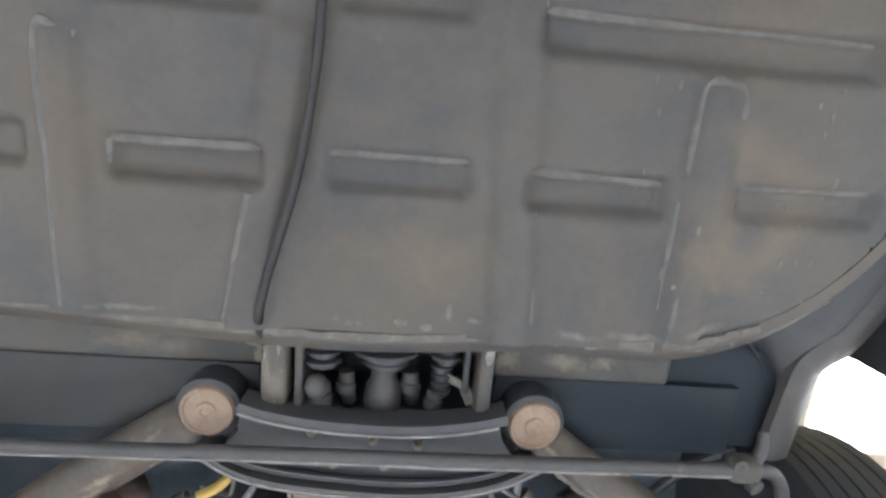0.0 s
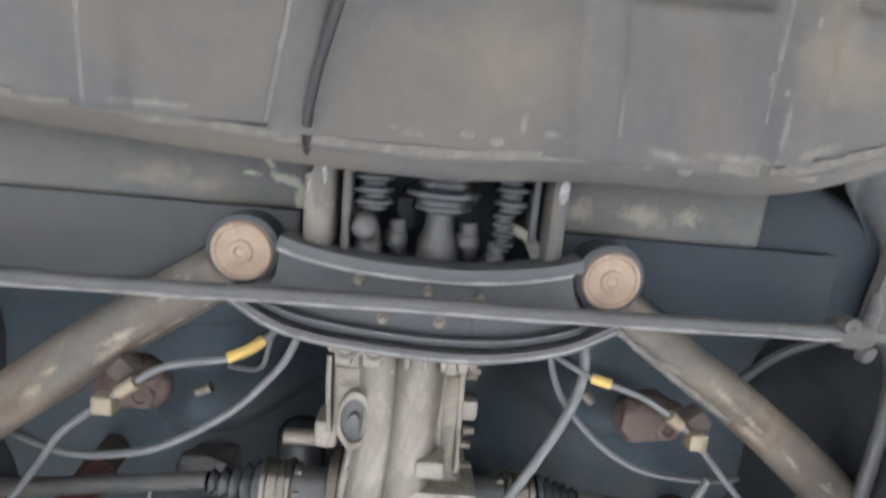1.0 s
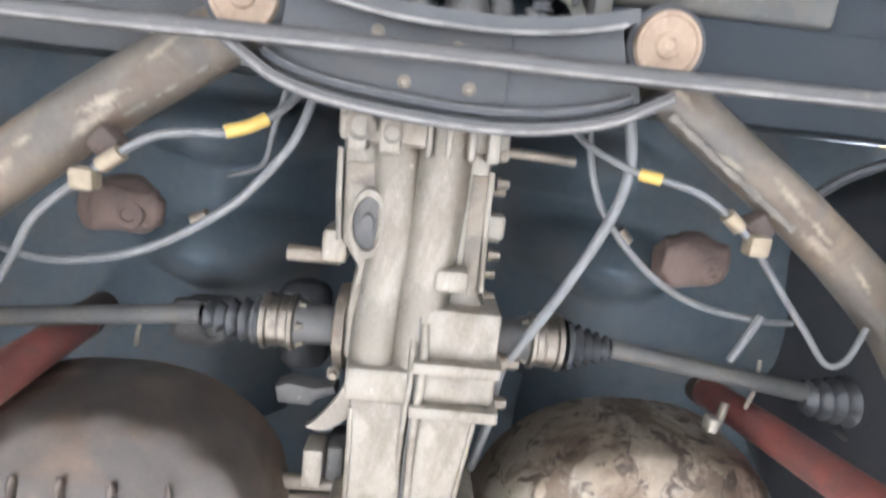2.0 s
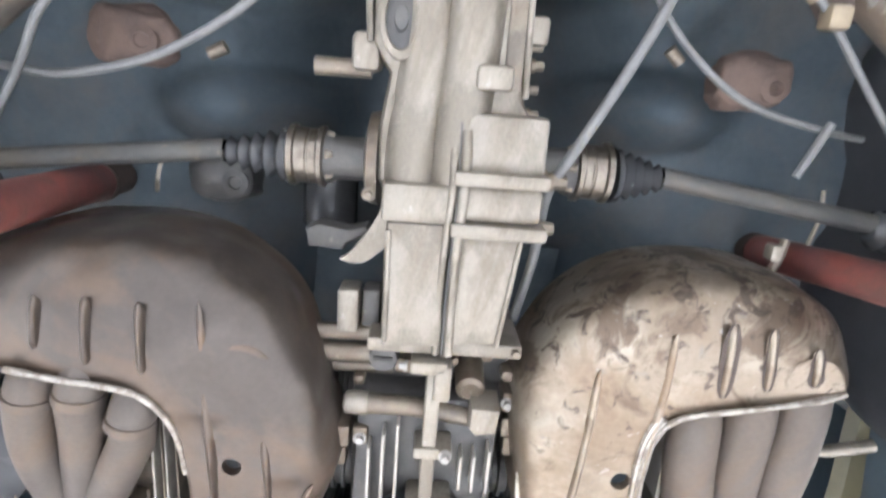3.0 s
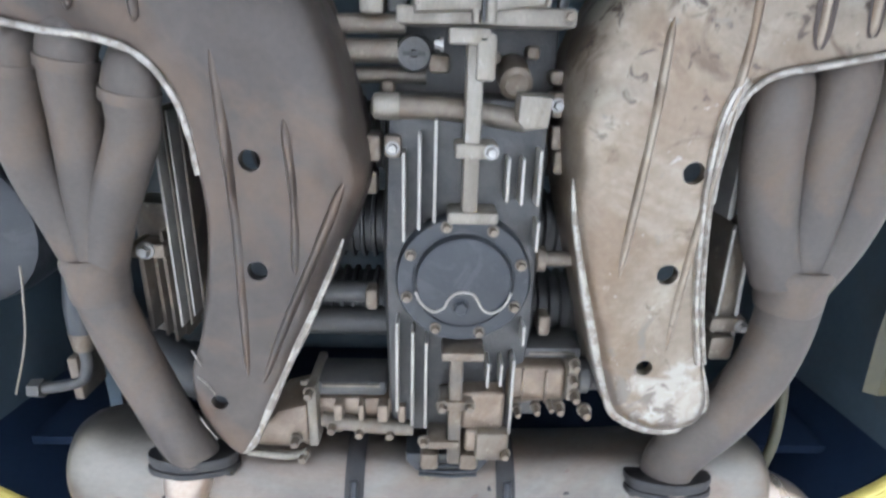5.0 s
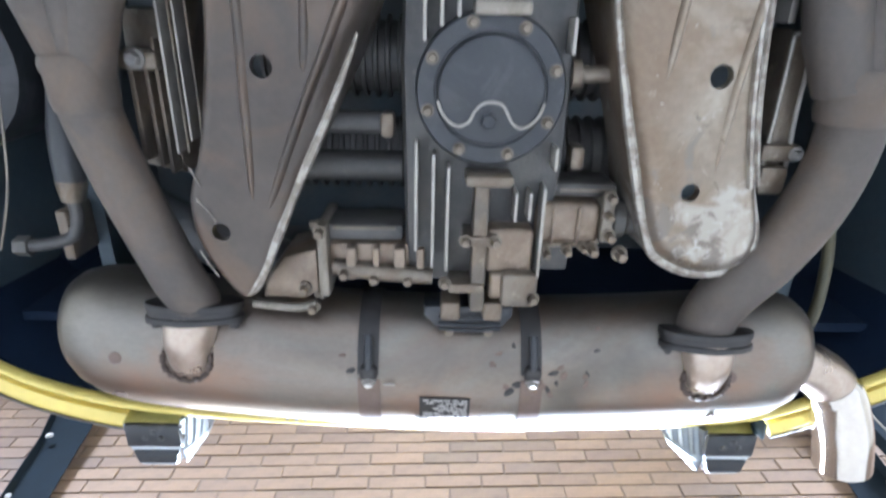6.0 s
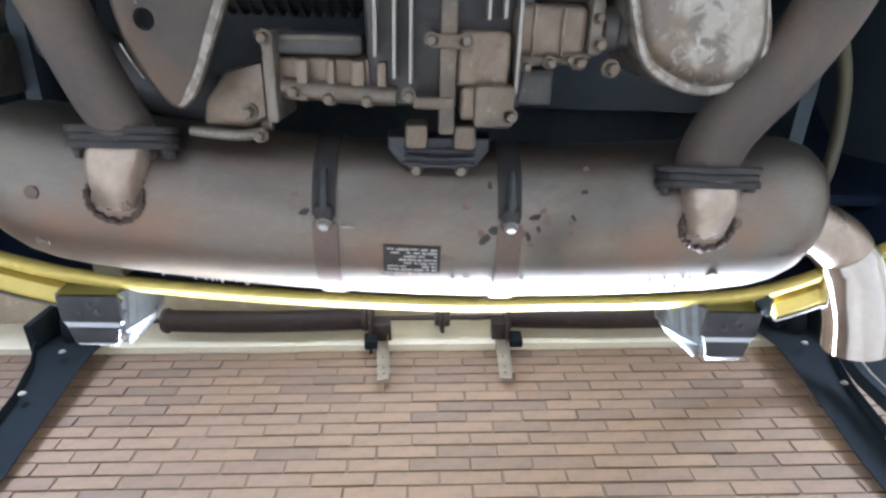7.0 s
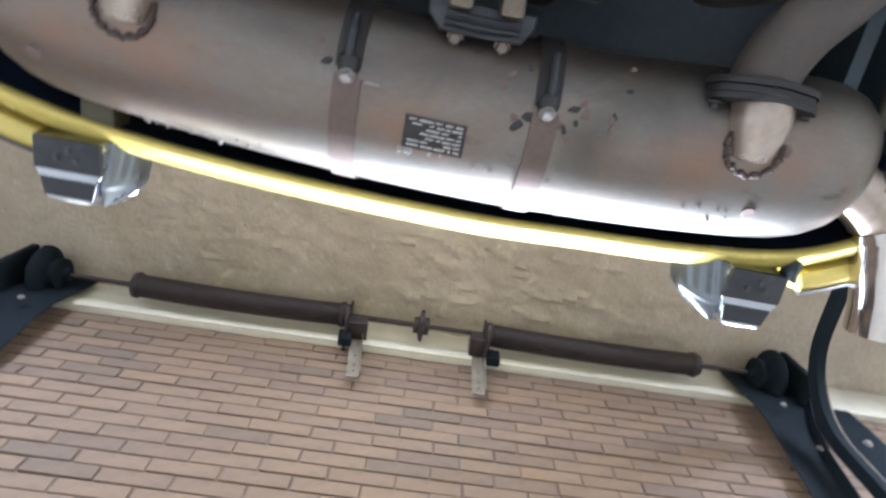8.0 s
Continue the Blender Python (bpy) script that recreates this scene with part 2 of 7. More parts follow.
def brick_material():
    m = surface("tan_brick", (0.236, 0.170, 0.127), 0.8, 0, (0.19, 0.136, 0.105), (0.265, 0.20, 0.152), 12, 110, 0.5, 0.8, 0.64, wash=((0.185, 0.131, 0.107), 1.6, 0.46, 0.68))
    nt = m.node_tree
    bs = nt.nodes["Principled BSDF"]
    src = bs.inputs["Base Color"].links[0].from_socket
    info = nt.nodes.new("ShaderNodeObjectInfo")
    geo = nt.nodes.new("ShaderNodeNewGeometry")
    add = nt.nodes.new("ShaderNodeMath")
    add.operation = "ADD"
    frac = nt.nodes.new("ShaderNodeMath")
    frac.operation = "FRACT"
    nt.links.new(info.outputs["Random"], add.inputs[0]), nt.links.new(geo.outputs["Random Per Island"], add.inputs[1])
    nt.links.new(add.outputs[0], frac.inputs[0])
    ramp = nt.nodes.new("ShaderNodeValToRGB")
    stops = ramp.color_ramp.elements
    stops[0].color, stops[1].color = (0.76, 0.79, 0.82, 1), (1.10, 1.05, 0.99, 1)
    for at, tint in ((0.12, (0.86, 0.84, 0.86)), (0.3, (0.97, 0.95, 0.94)), (0.75, (1.02, 1.0, 0.97))):
        mid = stops.new(at)
        mid.color = (*tint, 1)
    nt.links.new(frac.outputs[0], ramp.inputs[0])
    x = nt.nodes.new("ShaderNodeMix")
    x.data_type, x.blend_type, x.inputs["Factor"].default_value = "RGBA", "MULTIPLY", 1.0
    nt.links.new(src, x.inputs[6]), nt.links.new(ramp.outputs[0], x.inputs[7])
    nt.links.new(x.outputs[2], bs.inputs["Base Color"])
    return m


def flaking_sheet():
    """Tan sheet metal: dark mottled soot at the front curl, bare flakes at the rear tip, brown heat stain between."""
    m = surface("flaking_tan_sheet", (0.32, 0.28, 0.226), 0.34, 0.65, (0.205, 0.16, 0.118), None, 8, 130, 0.3, 0.9, wash=((0.162, 0.104, 0.063), 5.5, 0.46, 0.60), wave=(9, 0.02))
    nt = m.node_tree
    bs = nt.nodes["Principled BSDF"]
    co = nt.nodes.new("ShaderNodeTexCoord")
    sep = nt.nodes.new("ShaderNodeSeparateXYZ")
    nt.links.new(co.outputs["Object"], sep.inputs[0])
    col = bs.inputs["Base Color"].links[0].from_socket
    for size, y0, y1, push, at, tint in ((13, 0.0, -0.27, 0.13, 0.61, (0.135, 0.10, 0.072)), (40, -0.05, -0.27, 0.12, 0.64, (0.08, 0.062, 0.049)), (40, -0.1, 0.1, 0.03, 0.66, (0.12, 0.095, 0.074)), (15, 0.02, 0.25, 0.23, 0.70, (0.39, 0.36, 0.315)), (26, 0.13, 0.25, 0.17, 0.64, (0.20, 0.175, 0.15)), (60, 0.16, 0.25, 0.1, 0.66, (0.44, 0.42, 0.39))):
        n = nt.nodes.new("ShaderNodeTexNoise")
        n.inputs["Scale"].default_value, n.inputs["Detail"].default_value, n.inputs["Roughness"].default_value, n.inputs["Distortion"].default_value = size, 7, 0.62, 0.8
        nt.links.new(co.outputs["Object"], n.inputs["Vector"])
        where = nt.nodes.new("ShaderNodeMapRange")
        for key, v in (("From Min", y0), ("From Max", y1), ("To Min", 0.0), ("To Max", push)):
            where.inputs[key].default_value = v
        nt.links.new(sep.outputs["Y"], where.inputs["Value"])
        add = nt.nodes.new("ShaderNodeMath")
        add.operation = "ADD"
        nt.links.new(n.outputs["Fac"], add.inputs[0]), nt.links.new(where.outputs["Result"], add.inputs[1])
        cut = nt.nodes.new("ShaderNodeMapRange")
        cut.inputs["From Min"].default_value, cut.inputs["From Max"].default_value = at, at + 0.09
        nt.links.new(add.outputs[0], cut.inputs["Value"])
        x = nt.nodes.new("ShaderNodeMix")
        x.data_type = "RGBA"
        nt.links.new(cut.outputs["Result"], x.inputs["Factor"]), nt.links.new(col, x.inputs[6])
        x.inputs[7].default_value = (*tint, 1)
        col = x.outputs[2]
    nt.links.new(col, bs.inputs["Base Color"])
    return m


SHIELDTAN = flaking_sheet()
BRICK = brick_material()
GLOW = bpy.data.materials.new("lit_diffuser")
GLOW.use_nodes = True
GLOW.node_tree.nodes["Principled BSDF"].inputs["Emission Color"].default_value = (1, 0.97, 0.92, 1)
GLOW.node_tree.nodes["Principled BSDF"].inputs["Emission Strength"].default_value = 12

# ---- mesh helpers ----
ORIGIN = {}


def mesh_of(bm, name, material, angle=38):
    bmesh.ops.recalc_face_normals(bm, faces=bm.faces[:])
    me = bpy.data.meshes.new(name)
    bm.to_mesh(me)
    bm.free()
    me.materials.append(material)
    me.polygons.foreach_set("use_smooth", [True] * len(me.polygons))
    me.set_sharp_from_angle(angle=radians(angle))
    return me


def place(name, me, at, parent, label=""):
    ob = new(name, me)
    if parent is not None:
        ob.parent = parent
        ob.location = Vector(at) - ORIGIN[parent.name]
    else:
        ob.location = at
    ORIGIN[ob.name] = Vector(at)
    if label:
        ob["label"] = label
    return ob


def part(name, bm, material, parent, label="", angle=38):
    """Links a bmesh, modelled in room coordinates, as one mesh object under a thing or a part."""
    lo = Vector([min(v.co[i] for v in bm.verts) for i in range(3)])
    hi = Vector([max(v.co[i] for v in bm.verts) for i in range(3)])
    mid = (lo + hi) / 2
    bmesh.ops.translate(bm, verts=bm.verts[:], vec=-mid)
    return place(name, mesh_of(bm, name, material, angle), mid, parent, label)


def thing(name, at, label, category, group="", kind=""):
    ob = new(name)
    ob.location = at
    ob.empty_display_size = 0.1
    ORIGIN[ob.name] = Vector(at)
    return tagged(ob, label, category, group, kind)


def add_box(bm, x0, x1, y0, y1, z0, z1, bevel=0.0, m=None, segments=2):
    r = bmesh.ops.create_cube(bm, size=1)
    vs = r["verts"]
    bmesh.ops.transform(bm, verts=vs, matrix=Matrix.LocRotScale(((x0 + x1) / 2, (y0 + y1) / 2, (z0 + z1) / 2), None, (x1 - x0, y1 - y0, z1 - z0)))
    if m is not None:
        bmesh.ops.transform(bm, verts=vs, matrix=m)
    if bevel:
        es = {e for v in vs for e in v.link_edges}
        bmesh.ops.bevel(bm, geom=list(es), offset=bevel, segments=segments, profile=0.5, affect="EDGES")
    return bm


def box(*a, **k):
    return add_box(bmesh.new(), *a, **k)


def smooth_path(pts, step=6):
    pts = [Vector(p) for p in pts]
    if len(pts) < 3:
        return pts
    ends = [pts[0] * 2 - pts[1]] + pts + [pts[-1] * 2 - pts[-2]]
    out = []
    for a, b, c, d in zip(ends, ends[1:], ends[2:], ends[3:]):
        for i in range(step):
            t = i / step
            out.append(0.5 * (2 * b + (c - a) * t + (2 * a - 5 * b + 4 * c - d) * t * t + (3 * b - a - 3 * c + d) * t ** 3))
    return out + [pts[-1]]


def add_sweep(bm, path, profile, closed=True, caps=True, up=(0, 0, 1)):
    """Sweeps a profile of (across, up) pairs, or a function of (share of the way) that gives one, along a path."""
    path = [Vector(p) for p in path]
    rings = []
    n = len(path)
    ref = Vector(up)
    for i, p in enumerate(path):
        d = (path[min(i + 1, n - 1)] - path[max(i - 1, 0)]).normalized()
        side = d.cross(ref)
        if side.length < 0.05:
            side = d.cross(Vector((1, 0, 0)))
        side.normalize()
        top = side.cross(d)
        pr = profile(i / (n - 1)) if callable(profile) else profile
        rings.append([bm.verts.new(p + side * a + top * b) for a, b in pr])
    k = len(rings[0])
    for r, s in zip(rings, rings[1:]):
        for j in range(k if closed else k - 1):
            bm.faces.new((r[j], r[(j + 1) % k], s[(j + 1) % k], s[j]))
    if caps and closed:
        bm.faces.new(rings[0]), bm.faces.new(rings[-1][::-1])
    return bm


def circle(r, n=14, squash=1.0):
    return [(r * math.cos(2 * math.pi * i / n), r * squash * math.sin(2 * math.pi * i / n)) for i in range(n)]


def add_tube(bm, pts, r, n=14, step=6, curved=True):
    path = smooth_path(pts, step) if curved else [Vector(p) for p in pts]
    if isinstance(r, (int, float)):
        return add_sweep(bm, path, circle(r, n))
    k = len(r) - 1

    def prof(s):
        i = min(int(s * k), k - 1)
        return circle(r[i] + (r[i + 1] - r[i]) * (s * k - i), n)
    return add_sweep(bm, path, prof)


def tube(*a, **k):
    return add_tube(bmesh.new(), *a, **k)


def add_lathe(bm, start, axis, profile, n=24):
    """Turns (along, radius) pairs round an axis from start."""
    start, axis = Vector(start), Vector(axis).normalized()
    side = axis.orthogonal().normalized()
    other = axis.cross(side)
    rings = []
    for a, r in profile:
        if r < 1e-5:
            rings.append([bm.verts.new(start + axis * a)])
        else:
            rings.append([bm.verts.new(start + axis * a + (side * math.cos(t) + other * math.sin(t)) * r) for t in (2 * math.pi * i / n for i in range(n))])
    for r, s in zip(rings, rings[1:]):
        for i in range(n):
            q = [r[i % len(r)], r[(i + 1) % len(r)], s[(i + 1) % len(s)], s[i % len(s)]]
            f = []
            for v in q:
                if v not in f:
                    f.append(v)
            if len(f) > 2:
                bm.faces.new(f)
    for r in (rings[0], rings[-1]):
        if len(r) > 2:
            bm.faces.new(r)
    return bm


def lathe(*a, **k):
    return add_lathe(bmesh.new(), *a, **k)


def add_plate(bm, outline, z0, z1, bevel=0.0):
    low = [bm.verts.new((x, y, z0)) for x, y in outline]
    f = bm.faces.new(low)
    r = bmesh.ops.extrude_face_region(bm, geom=[f])
    vs = [g for g in r["geom"] if isinstance(g, bmesh.types.BMVert)]
    bmesh.ops.translate(bm, verts=vs, vec=(0, 0, z1 - z0))
    if bevel:
        es = {e for v in low for e in v.link_edges if all(w in low for w in e.verts)}
        bmesh.ops.bevel(bm, geom=list(es), offset=bevel, segments=2, profile=0.5, affect="EDGES")
    return bm


def plate(*a, **k):
    return add_plate(bmesh.new(), *a, **k)


BOLTS = {}


def bolt(parent, at, r=0.007, h=0.007, axis=(0, 0, -1), material=None, name="bolt", label=""):
    """A hexagon head with a washer; alike ones share one mesh."""
    material = material or BARE
    key = (r, h, tuple(axis), material.name)
    if key not in BOLTS:
        bm = lathe((0, 0, 0), axis, [(-0.002, r * 1.35), (h * 0.25, r * 1.35)], 14)
        add_lathe(bm, Vector(axis) * h * 0.25, axis, [(0, r), (h * 0.7, r), (h, r * 0.8)], 6)
        BOLTS[key] = mesh_of(bm, name, material, 30)
    return place(name, BOLTS[key], at, parent, label)


def bump01(v, a, b, s):
    def st(u):
        u = max(0.0, min(1.0, u))
        return u * u * (3 - 2 * u)
    return st((v - a) / s + 0.5) * st((b - v) / s + 0.5)


def smear(name, at, length, width, turn, material, parent, seed=0, label="", thick=0.004):
    """A thin, ragged patch of sealer or grime that lies on a surface facing down."""
    bm = bmesh.new()
    o = []
    for i in range(30):
        a = 2 * math.pi * i / 30
        k = 1 + 0.22 * noise.noise(Vector((math.cos(a) * 1.6, math.sin(a) * 1.6, seed * 3.7))) + 0.12 * noise.noise(Vector((math.cos(a) * 5, math.sin(a) * 5, seed * 1.9)))
        o.append((length / 2 * k * math.cos(a), width / 2 * k * math.sin(a)))
    add_plate(bm, o, -thick, thick * 0.5, thick * 0.4)
    bmesh.ops.transform(bm, verts=bm.verts[:], matrix=Matrix.Translation(at) @ Matrix.Rotation(radians(turn), 4, "Z"))
    return part(name, bm, material, parent, label)


def tint_patches(ob, spots, tint, size=30.0, edge=0.5):
    """Gives a part its own copy of its paint with ragged patches of another colour at the given places: x, y and half
    widths, in room coordinates.
    """
    m = ob.data.materials[0].copy()
    ob.data.materials[0] = m
    nt = m.node_tree
    bs = nt.nodes["Principled BSDF"]
    col = bs.inputs["Base Color"].links[0].from_socket
    co = nt.nodes.new("ShaderNodeTexCoord")
    n = nt.nodes.new("ShaderNodeTexNoise")
    n.inputs["Scale"].default_value, n.inputs["Detail"].default_value, n.inputs["Roughness"].default_value, n.inputs["Distortion"].default_value = size, 7, 0.65, 0.6
    nt.links.new(co.outputs["Object"], n.inputs["Vector"])
    for x, y, rx, ry, turn in spots:
        mp = nt.nodes.new("ShaderNodeMapping")
        mp.vector_type = "TEXTURE"
        c = Vector((x, y, 0)) - ORIGIN[ob.name]
        mp.inputs["Location"].default_value = (c.x, c.y, 0)
        mp.inputs["Rotation"].default_value = (0, 0, radians(turn))
        mp.inputs["Scale"].default_value = (rx, ry, 1000)
        nt.links.new(co.outputs["Object"], mp.inputs["Vector"])
        far = nt.nodes.new("ShaderNodeVectorMath")
        far.operation = "LENGTH"
        nt.links.new(mp.outputs["Vector"], far.inputs[0])
        add = nt.nodes.new("ShaderNodeMath")
        add.operation = "MULTIPLY_ADD"
        add.inputs[1].default_value = -0.42
        nt.links.new(far.outputs["Value"], add.inputs[0]), nt.links.new(n.outputs["Fac"], add.inputs[2])
        cut = nt.nodes.new("ShaderNodeMapRange")
        cut.inputs["From Min"].default_value, cut.inputs["From Max"].default_value = 0.08, 0.08 + 0.5 * edge
        nt.links.new(add.outputs[0], cut.inputs["Value"])
        mix = nt.nodes.new("ShaderNodeMix")
        mix.data_type = "RGBA"
        nt.links.new(cut.outputs["Result"], mix.inputs["Factor"]), nt.links.new(col, mix.inputs[6])
        mix.inputs[7].default_value = (*tint, 1)
        col = mix.outputs[2]
    nt.links.new(col, bs.inputs["Base Color"])


# ---- the garage ----
WALL_Y = 3.05
CEIL_Z = 3.28
floor = part("floor", box(-3.6, 3.8, -5.2, 3.5, -0.15, 0.0), CONCRETE, None)
tagged(floor, "worn grey concrete garage floor", "floor", kind="structure")


def ceiling_mesh():
    """Plaster with flaking, wrinkled paint: a fine sheet with low ridges, thick above."""
    bm = bmesh.new()
    xs = [-3.6 + 0.037 * i for i in range(201)]
    ys = [-5.2] + [1.5 + 0.026 * i for i in range(70)]
    rows = []
    for y in ys:
        row = []
        for x in xs:
            h = 0.0
            if 1.6 < y < 3.3:
                p = Vector((x * 2.9, y * 7.0, 0.3))
                ridge = 1 - abs(noise.noise(p)) * 5
                mask = max(0.0, min(1.0, noise.noise(Vector((x * 0.9, y * 1.3, 4.0))) * 1.6 + 0.15 + 0.55 * bump01(x, 0.0, 1.9, 0.9)))
                h = max(0.0, ridge - 0.35) * 0.03 * mask + 0.024 * mask * max(0.0, 1 - abs(noise.noise(Vector((x * 8, y * 15, 3)))) * 5) + 0.006 * noise.noise(Vector((x * 9, y * 9, 2)))
            row.append(bm.verts.new((x, y, CEIL_Z - h)))
        rows.append(row)
    for a, b in zip(rows, rows[1:]):
        for i in range(len(xs) - 1):
            bm.faces.new((a[i], a[i + 1], b[i + 1], b[i]))
    add_box(bm, -3.6, 3.8, -5.2, 3.4, CEIL_Z + 0.03, CEIL_Z + 0.2)
    return bm


ceiling = part("ceiling", ceiling_mesh(), PLASTER, None)
tagged(ceiling, "beige plaster ceiling with wrinkled peeling paint", "ceiling", kind="structure")
for nm, b in (("wall_west", (-3.8, -3.6, -5.2, 3.6, 0, 3.5)), ("wall_east", (3.8, 4.0, -5.2, 3.6, 0, 3.5)), ("wall_south", (-3.8, 4.0, -5.4, -5.2, 0, 3.5))):
    tagged(part(nm, box(*b), WALLPAINT, None), "plain painted garage wall", "wall", kind="structure")

TURN_WALL = Matrix.Translation((0.1, WALL_Y, 0)) @ Matrix.Rotation(radians(-1.8), 4, "Z")
bm = box(-3.9, 4.0, 0.0, 0.22, 0.0, 3.6)
me = mesh_of(bm, "wall_north", MORTAR)
wall = new("wall_north", me)
wall.matrix_world = TURN_WALL
ORIGIN[wall.name] = Vector((0, 0, 0))
tagged(wall, "tan brick wall with brown mortar joints behind the car", "wall", kind="structure")


def wall_part(name, bm, material, parent=None, label=""):
    """A part modelled in the wall's own axes: x along it, y away behind it."""
    bmesh.ops.transform(bm, verts=bm.verts[:], matrix=TURN_WALL)
    return part(name, bm, material, parent, label)


bm = box(-3.7, 3.9, -0.035, 0.0, 2.99, CEIL_Z - 0.005, bevel=0.004)
add_box(bm, -3.7, 3.9, -0.052, -0.0355, 2.985, 3.04, bevel=0.005)
header = wall_part("trim_header", bm, CREAM)
tagged(header, "cream painted timber header board above the bricks", "trim", kind="structure")

# ceiling lights; the left and front fixtures are added and never seen
for lx, ly, w, d in ((2.85, 1.4, 0.6, 0.75), (-2.3, 1.1, 0.5, 0.5), (0.0, 2.05, 1.0, 0.2), (0.3, -3.4, 1.0, 0.2)):
    lamp = thing("ceiling_light", (lx, ly, CEIL_Z), "lit white ceiling light of a set, left and front ones added unseen", "light", "ceiling lights")
    part("housing", box(lx - w / 2 - 0.03, lx + w / 2 + 0.03, ly - d / 2 - 0.03, ly + d / 2 + 0.03, CEIL_Z - 0.045, CEIL_Z - 0.001, bevel=0.01), CREAM, lamp)
    part("diffuser", box(lx - w / 2, lx + w / 2, ly - d / 2, ly + d / 2, CEIL_Z - 0.06, CEIL_Z - 0.045, bevel=0.004), GLOW, lamp)

# invented fixture for the added fill lamp, never in view
wl = thing("rear_fill_lamp", (0.1, 2.93, 0.0), "batten lamp on two stands, added unseen to brighten the muffler", "lamp")
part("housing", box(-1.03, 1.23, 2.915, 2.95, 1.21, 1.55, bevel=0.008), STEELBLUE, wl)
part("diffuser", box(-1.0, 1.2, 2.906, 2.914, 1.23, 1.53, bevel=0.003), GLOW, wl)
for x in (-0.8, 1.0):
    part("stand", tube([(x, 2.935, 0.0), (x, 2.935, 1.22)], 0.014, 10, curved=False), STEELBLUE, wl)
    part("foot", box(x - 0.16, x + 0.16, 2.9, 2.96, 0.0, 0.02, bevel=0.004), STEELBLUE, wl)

# ---- the torsion shaft of the garage door, over the bricks ----
SH_Y, SH_Z = -0.14, 3.11
door_shaft = thing("door_spring_shaft", TURN_WALL @ Vector((0, SH_Y, SH_Z)), "dark steel garage door shaft with two coil springs", "door spring")
wall_part("shaft", tube([(-2.08, SH_Y, SH_Z), (2.05, SH_Y, SH_Z)], 0.0125, 12, curved=False), SPRING, door_shaft)


def coil(x0, x1, sag):
    bm = bmesh.new()
    turns = int((x1 - x0) / 0.0105)
    n = 12
    pts = []
    for i in range(turns * n + 1):
        s = i / (turns * n)
        a = 2 * math.pi * i / n
        pts.append((x0 + (x1 - x0) * s, SH_Y + 0.056 * math.cos(a), SH_Z - sag * math.sin(math.pi * s) + 0.056 * math.sin(a)))
    add_sweep(bm, pts, circle(0.0052, 5), up=(1, 0, 0))
    return bm


for x0, x1, sag in ((-1.49, -0.41, 0.022), (0.375, 1.50, 0.022)):
    sp = wall_part("spring", coil(x0, x1, sag), SPRING, door_shaft, "closely wound dark coil spring")
    for xe in (x0, x1):
        wall_part("end_cone", lathe((xe - 0.03, SH_Y, SH_Z), (1, 0, 0), [(0, 0.03), (0.005, 0.066), (0.027, 0.07), (0.033, 0.06), (0.05, 0.058), (0.06, 0.03)], 18), SPRING, door_shaft)
        wall_part("set_screw", box(xe - 0.012, xe - 0.002, SH_Y - 0.006, SH_Y + 0.006, SH_Z, SH_Z + 0.088), SPRING, door_shaft)
for xd, s in ((-1.93, 1), (1.88, -1)):
    wall_part("cable_drum", lathe((xd - 0.06 * s, SH_Y, SH_Z), (s, 0, 0), [(0, 0.02), (0, 0.135), (0.008, 0.142), (0.024, 0.138), (0.042, 0.118), (0.054, 0.088), (0.058, 0.072), (0.084, 0.07), (0.088, 0.084), (0.102, 0.085), (0.106, 0.06), (0.112, 0.034), (0.14, 0.032), (0.142, 0.02)], 30), STEELBLUE, door_shaft)
wall_part("bearing", lathe((-0.03, SH_Y, SH_Z), (1, 0, 0), [(-0.014, 0.013), (-0.012, 0.042), (0.012, 0.046), (0.018, 0.074), (0.038, 0.076), (0.044, 0.05), (0.068, 0.046), (0.074, 0.013)], 18), SPRING, door_shaft)
for k in range(5):
    a = k * 2 * math.pi / 5 + 0.4
    bolt(door_shaft, TURN_WALL @ Vector((0.0, SH_Y + 0.074 * math.cos(a), SH_Z + 0.074 * math.sin(a))), 0.009, 0.016, (0, 0, 1) if math.sin(a) > 0 else (0, 0, -1), SPRING)
for xe in (-0.385, 0.345):
    wall_part("bearing_plate", box(xe - 0.006, xe + 0.006, SH_Y - 0.05, 0.0, SH_Z - 0.15, SH_Z + 0.085, bevel=0.003), SPRING, door_shaft, "dark upright bearing plate")


def hanger(x, lean):
    t = thing("spring_bracket", TURN_WALL @ Vector((x, -0.04, 2.62)), "perforated zinc angle bracket hanging below the shaft", "bracket", "spring brackets")
    m = Matrix.Translation((x, -0.05, 3.1)) @ Matrix.Rotation(radians(lean), 4, "Y")
    bm = box(-0.032, 0.032, -0.004, 0.0, -0.43, 0.03, m=m)
    add_box(bm, 0.028, 0.032, -0.04, 0.0, -0.43, 0.03, m=m)
    wall_part("strap", bm, ZINC, t)
    for dz in (-0.38, -0.33, -0.24):
        wall_part("hole", lathe(m @ Vector((0.0, -0.0045, dz)), (0, -1, 0), [(0, 0.006), (0.0006, 0.006)], 12), PLATE, t)
    wall_part("bearing_plate", box(-0.05, 0.05, -0.1, 0.0, -0.08, 0.02, bevel=0.004, m=m), SPRING, t)
    fx = -0.06 if x < 0 else 0.075
    wall_part("foot", box(fx - 0.034, fx + 0.034, -0.05, 0.0, -0.16, -0.06, bevel=0.01, m=m), STEELBLUE, t)
    wall_part("clamp", box(-0.03, 0.03, -0.06, 0.0, 0.0, 0.04, bevel=0.006, m=m), ZINC, t)


hanger(-0.335, -6.0)
hanger(0.318, 2.0)


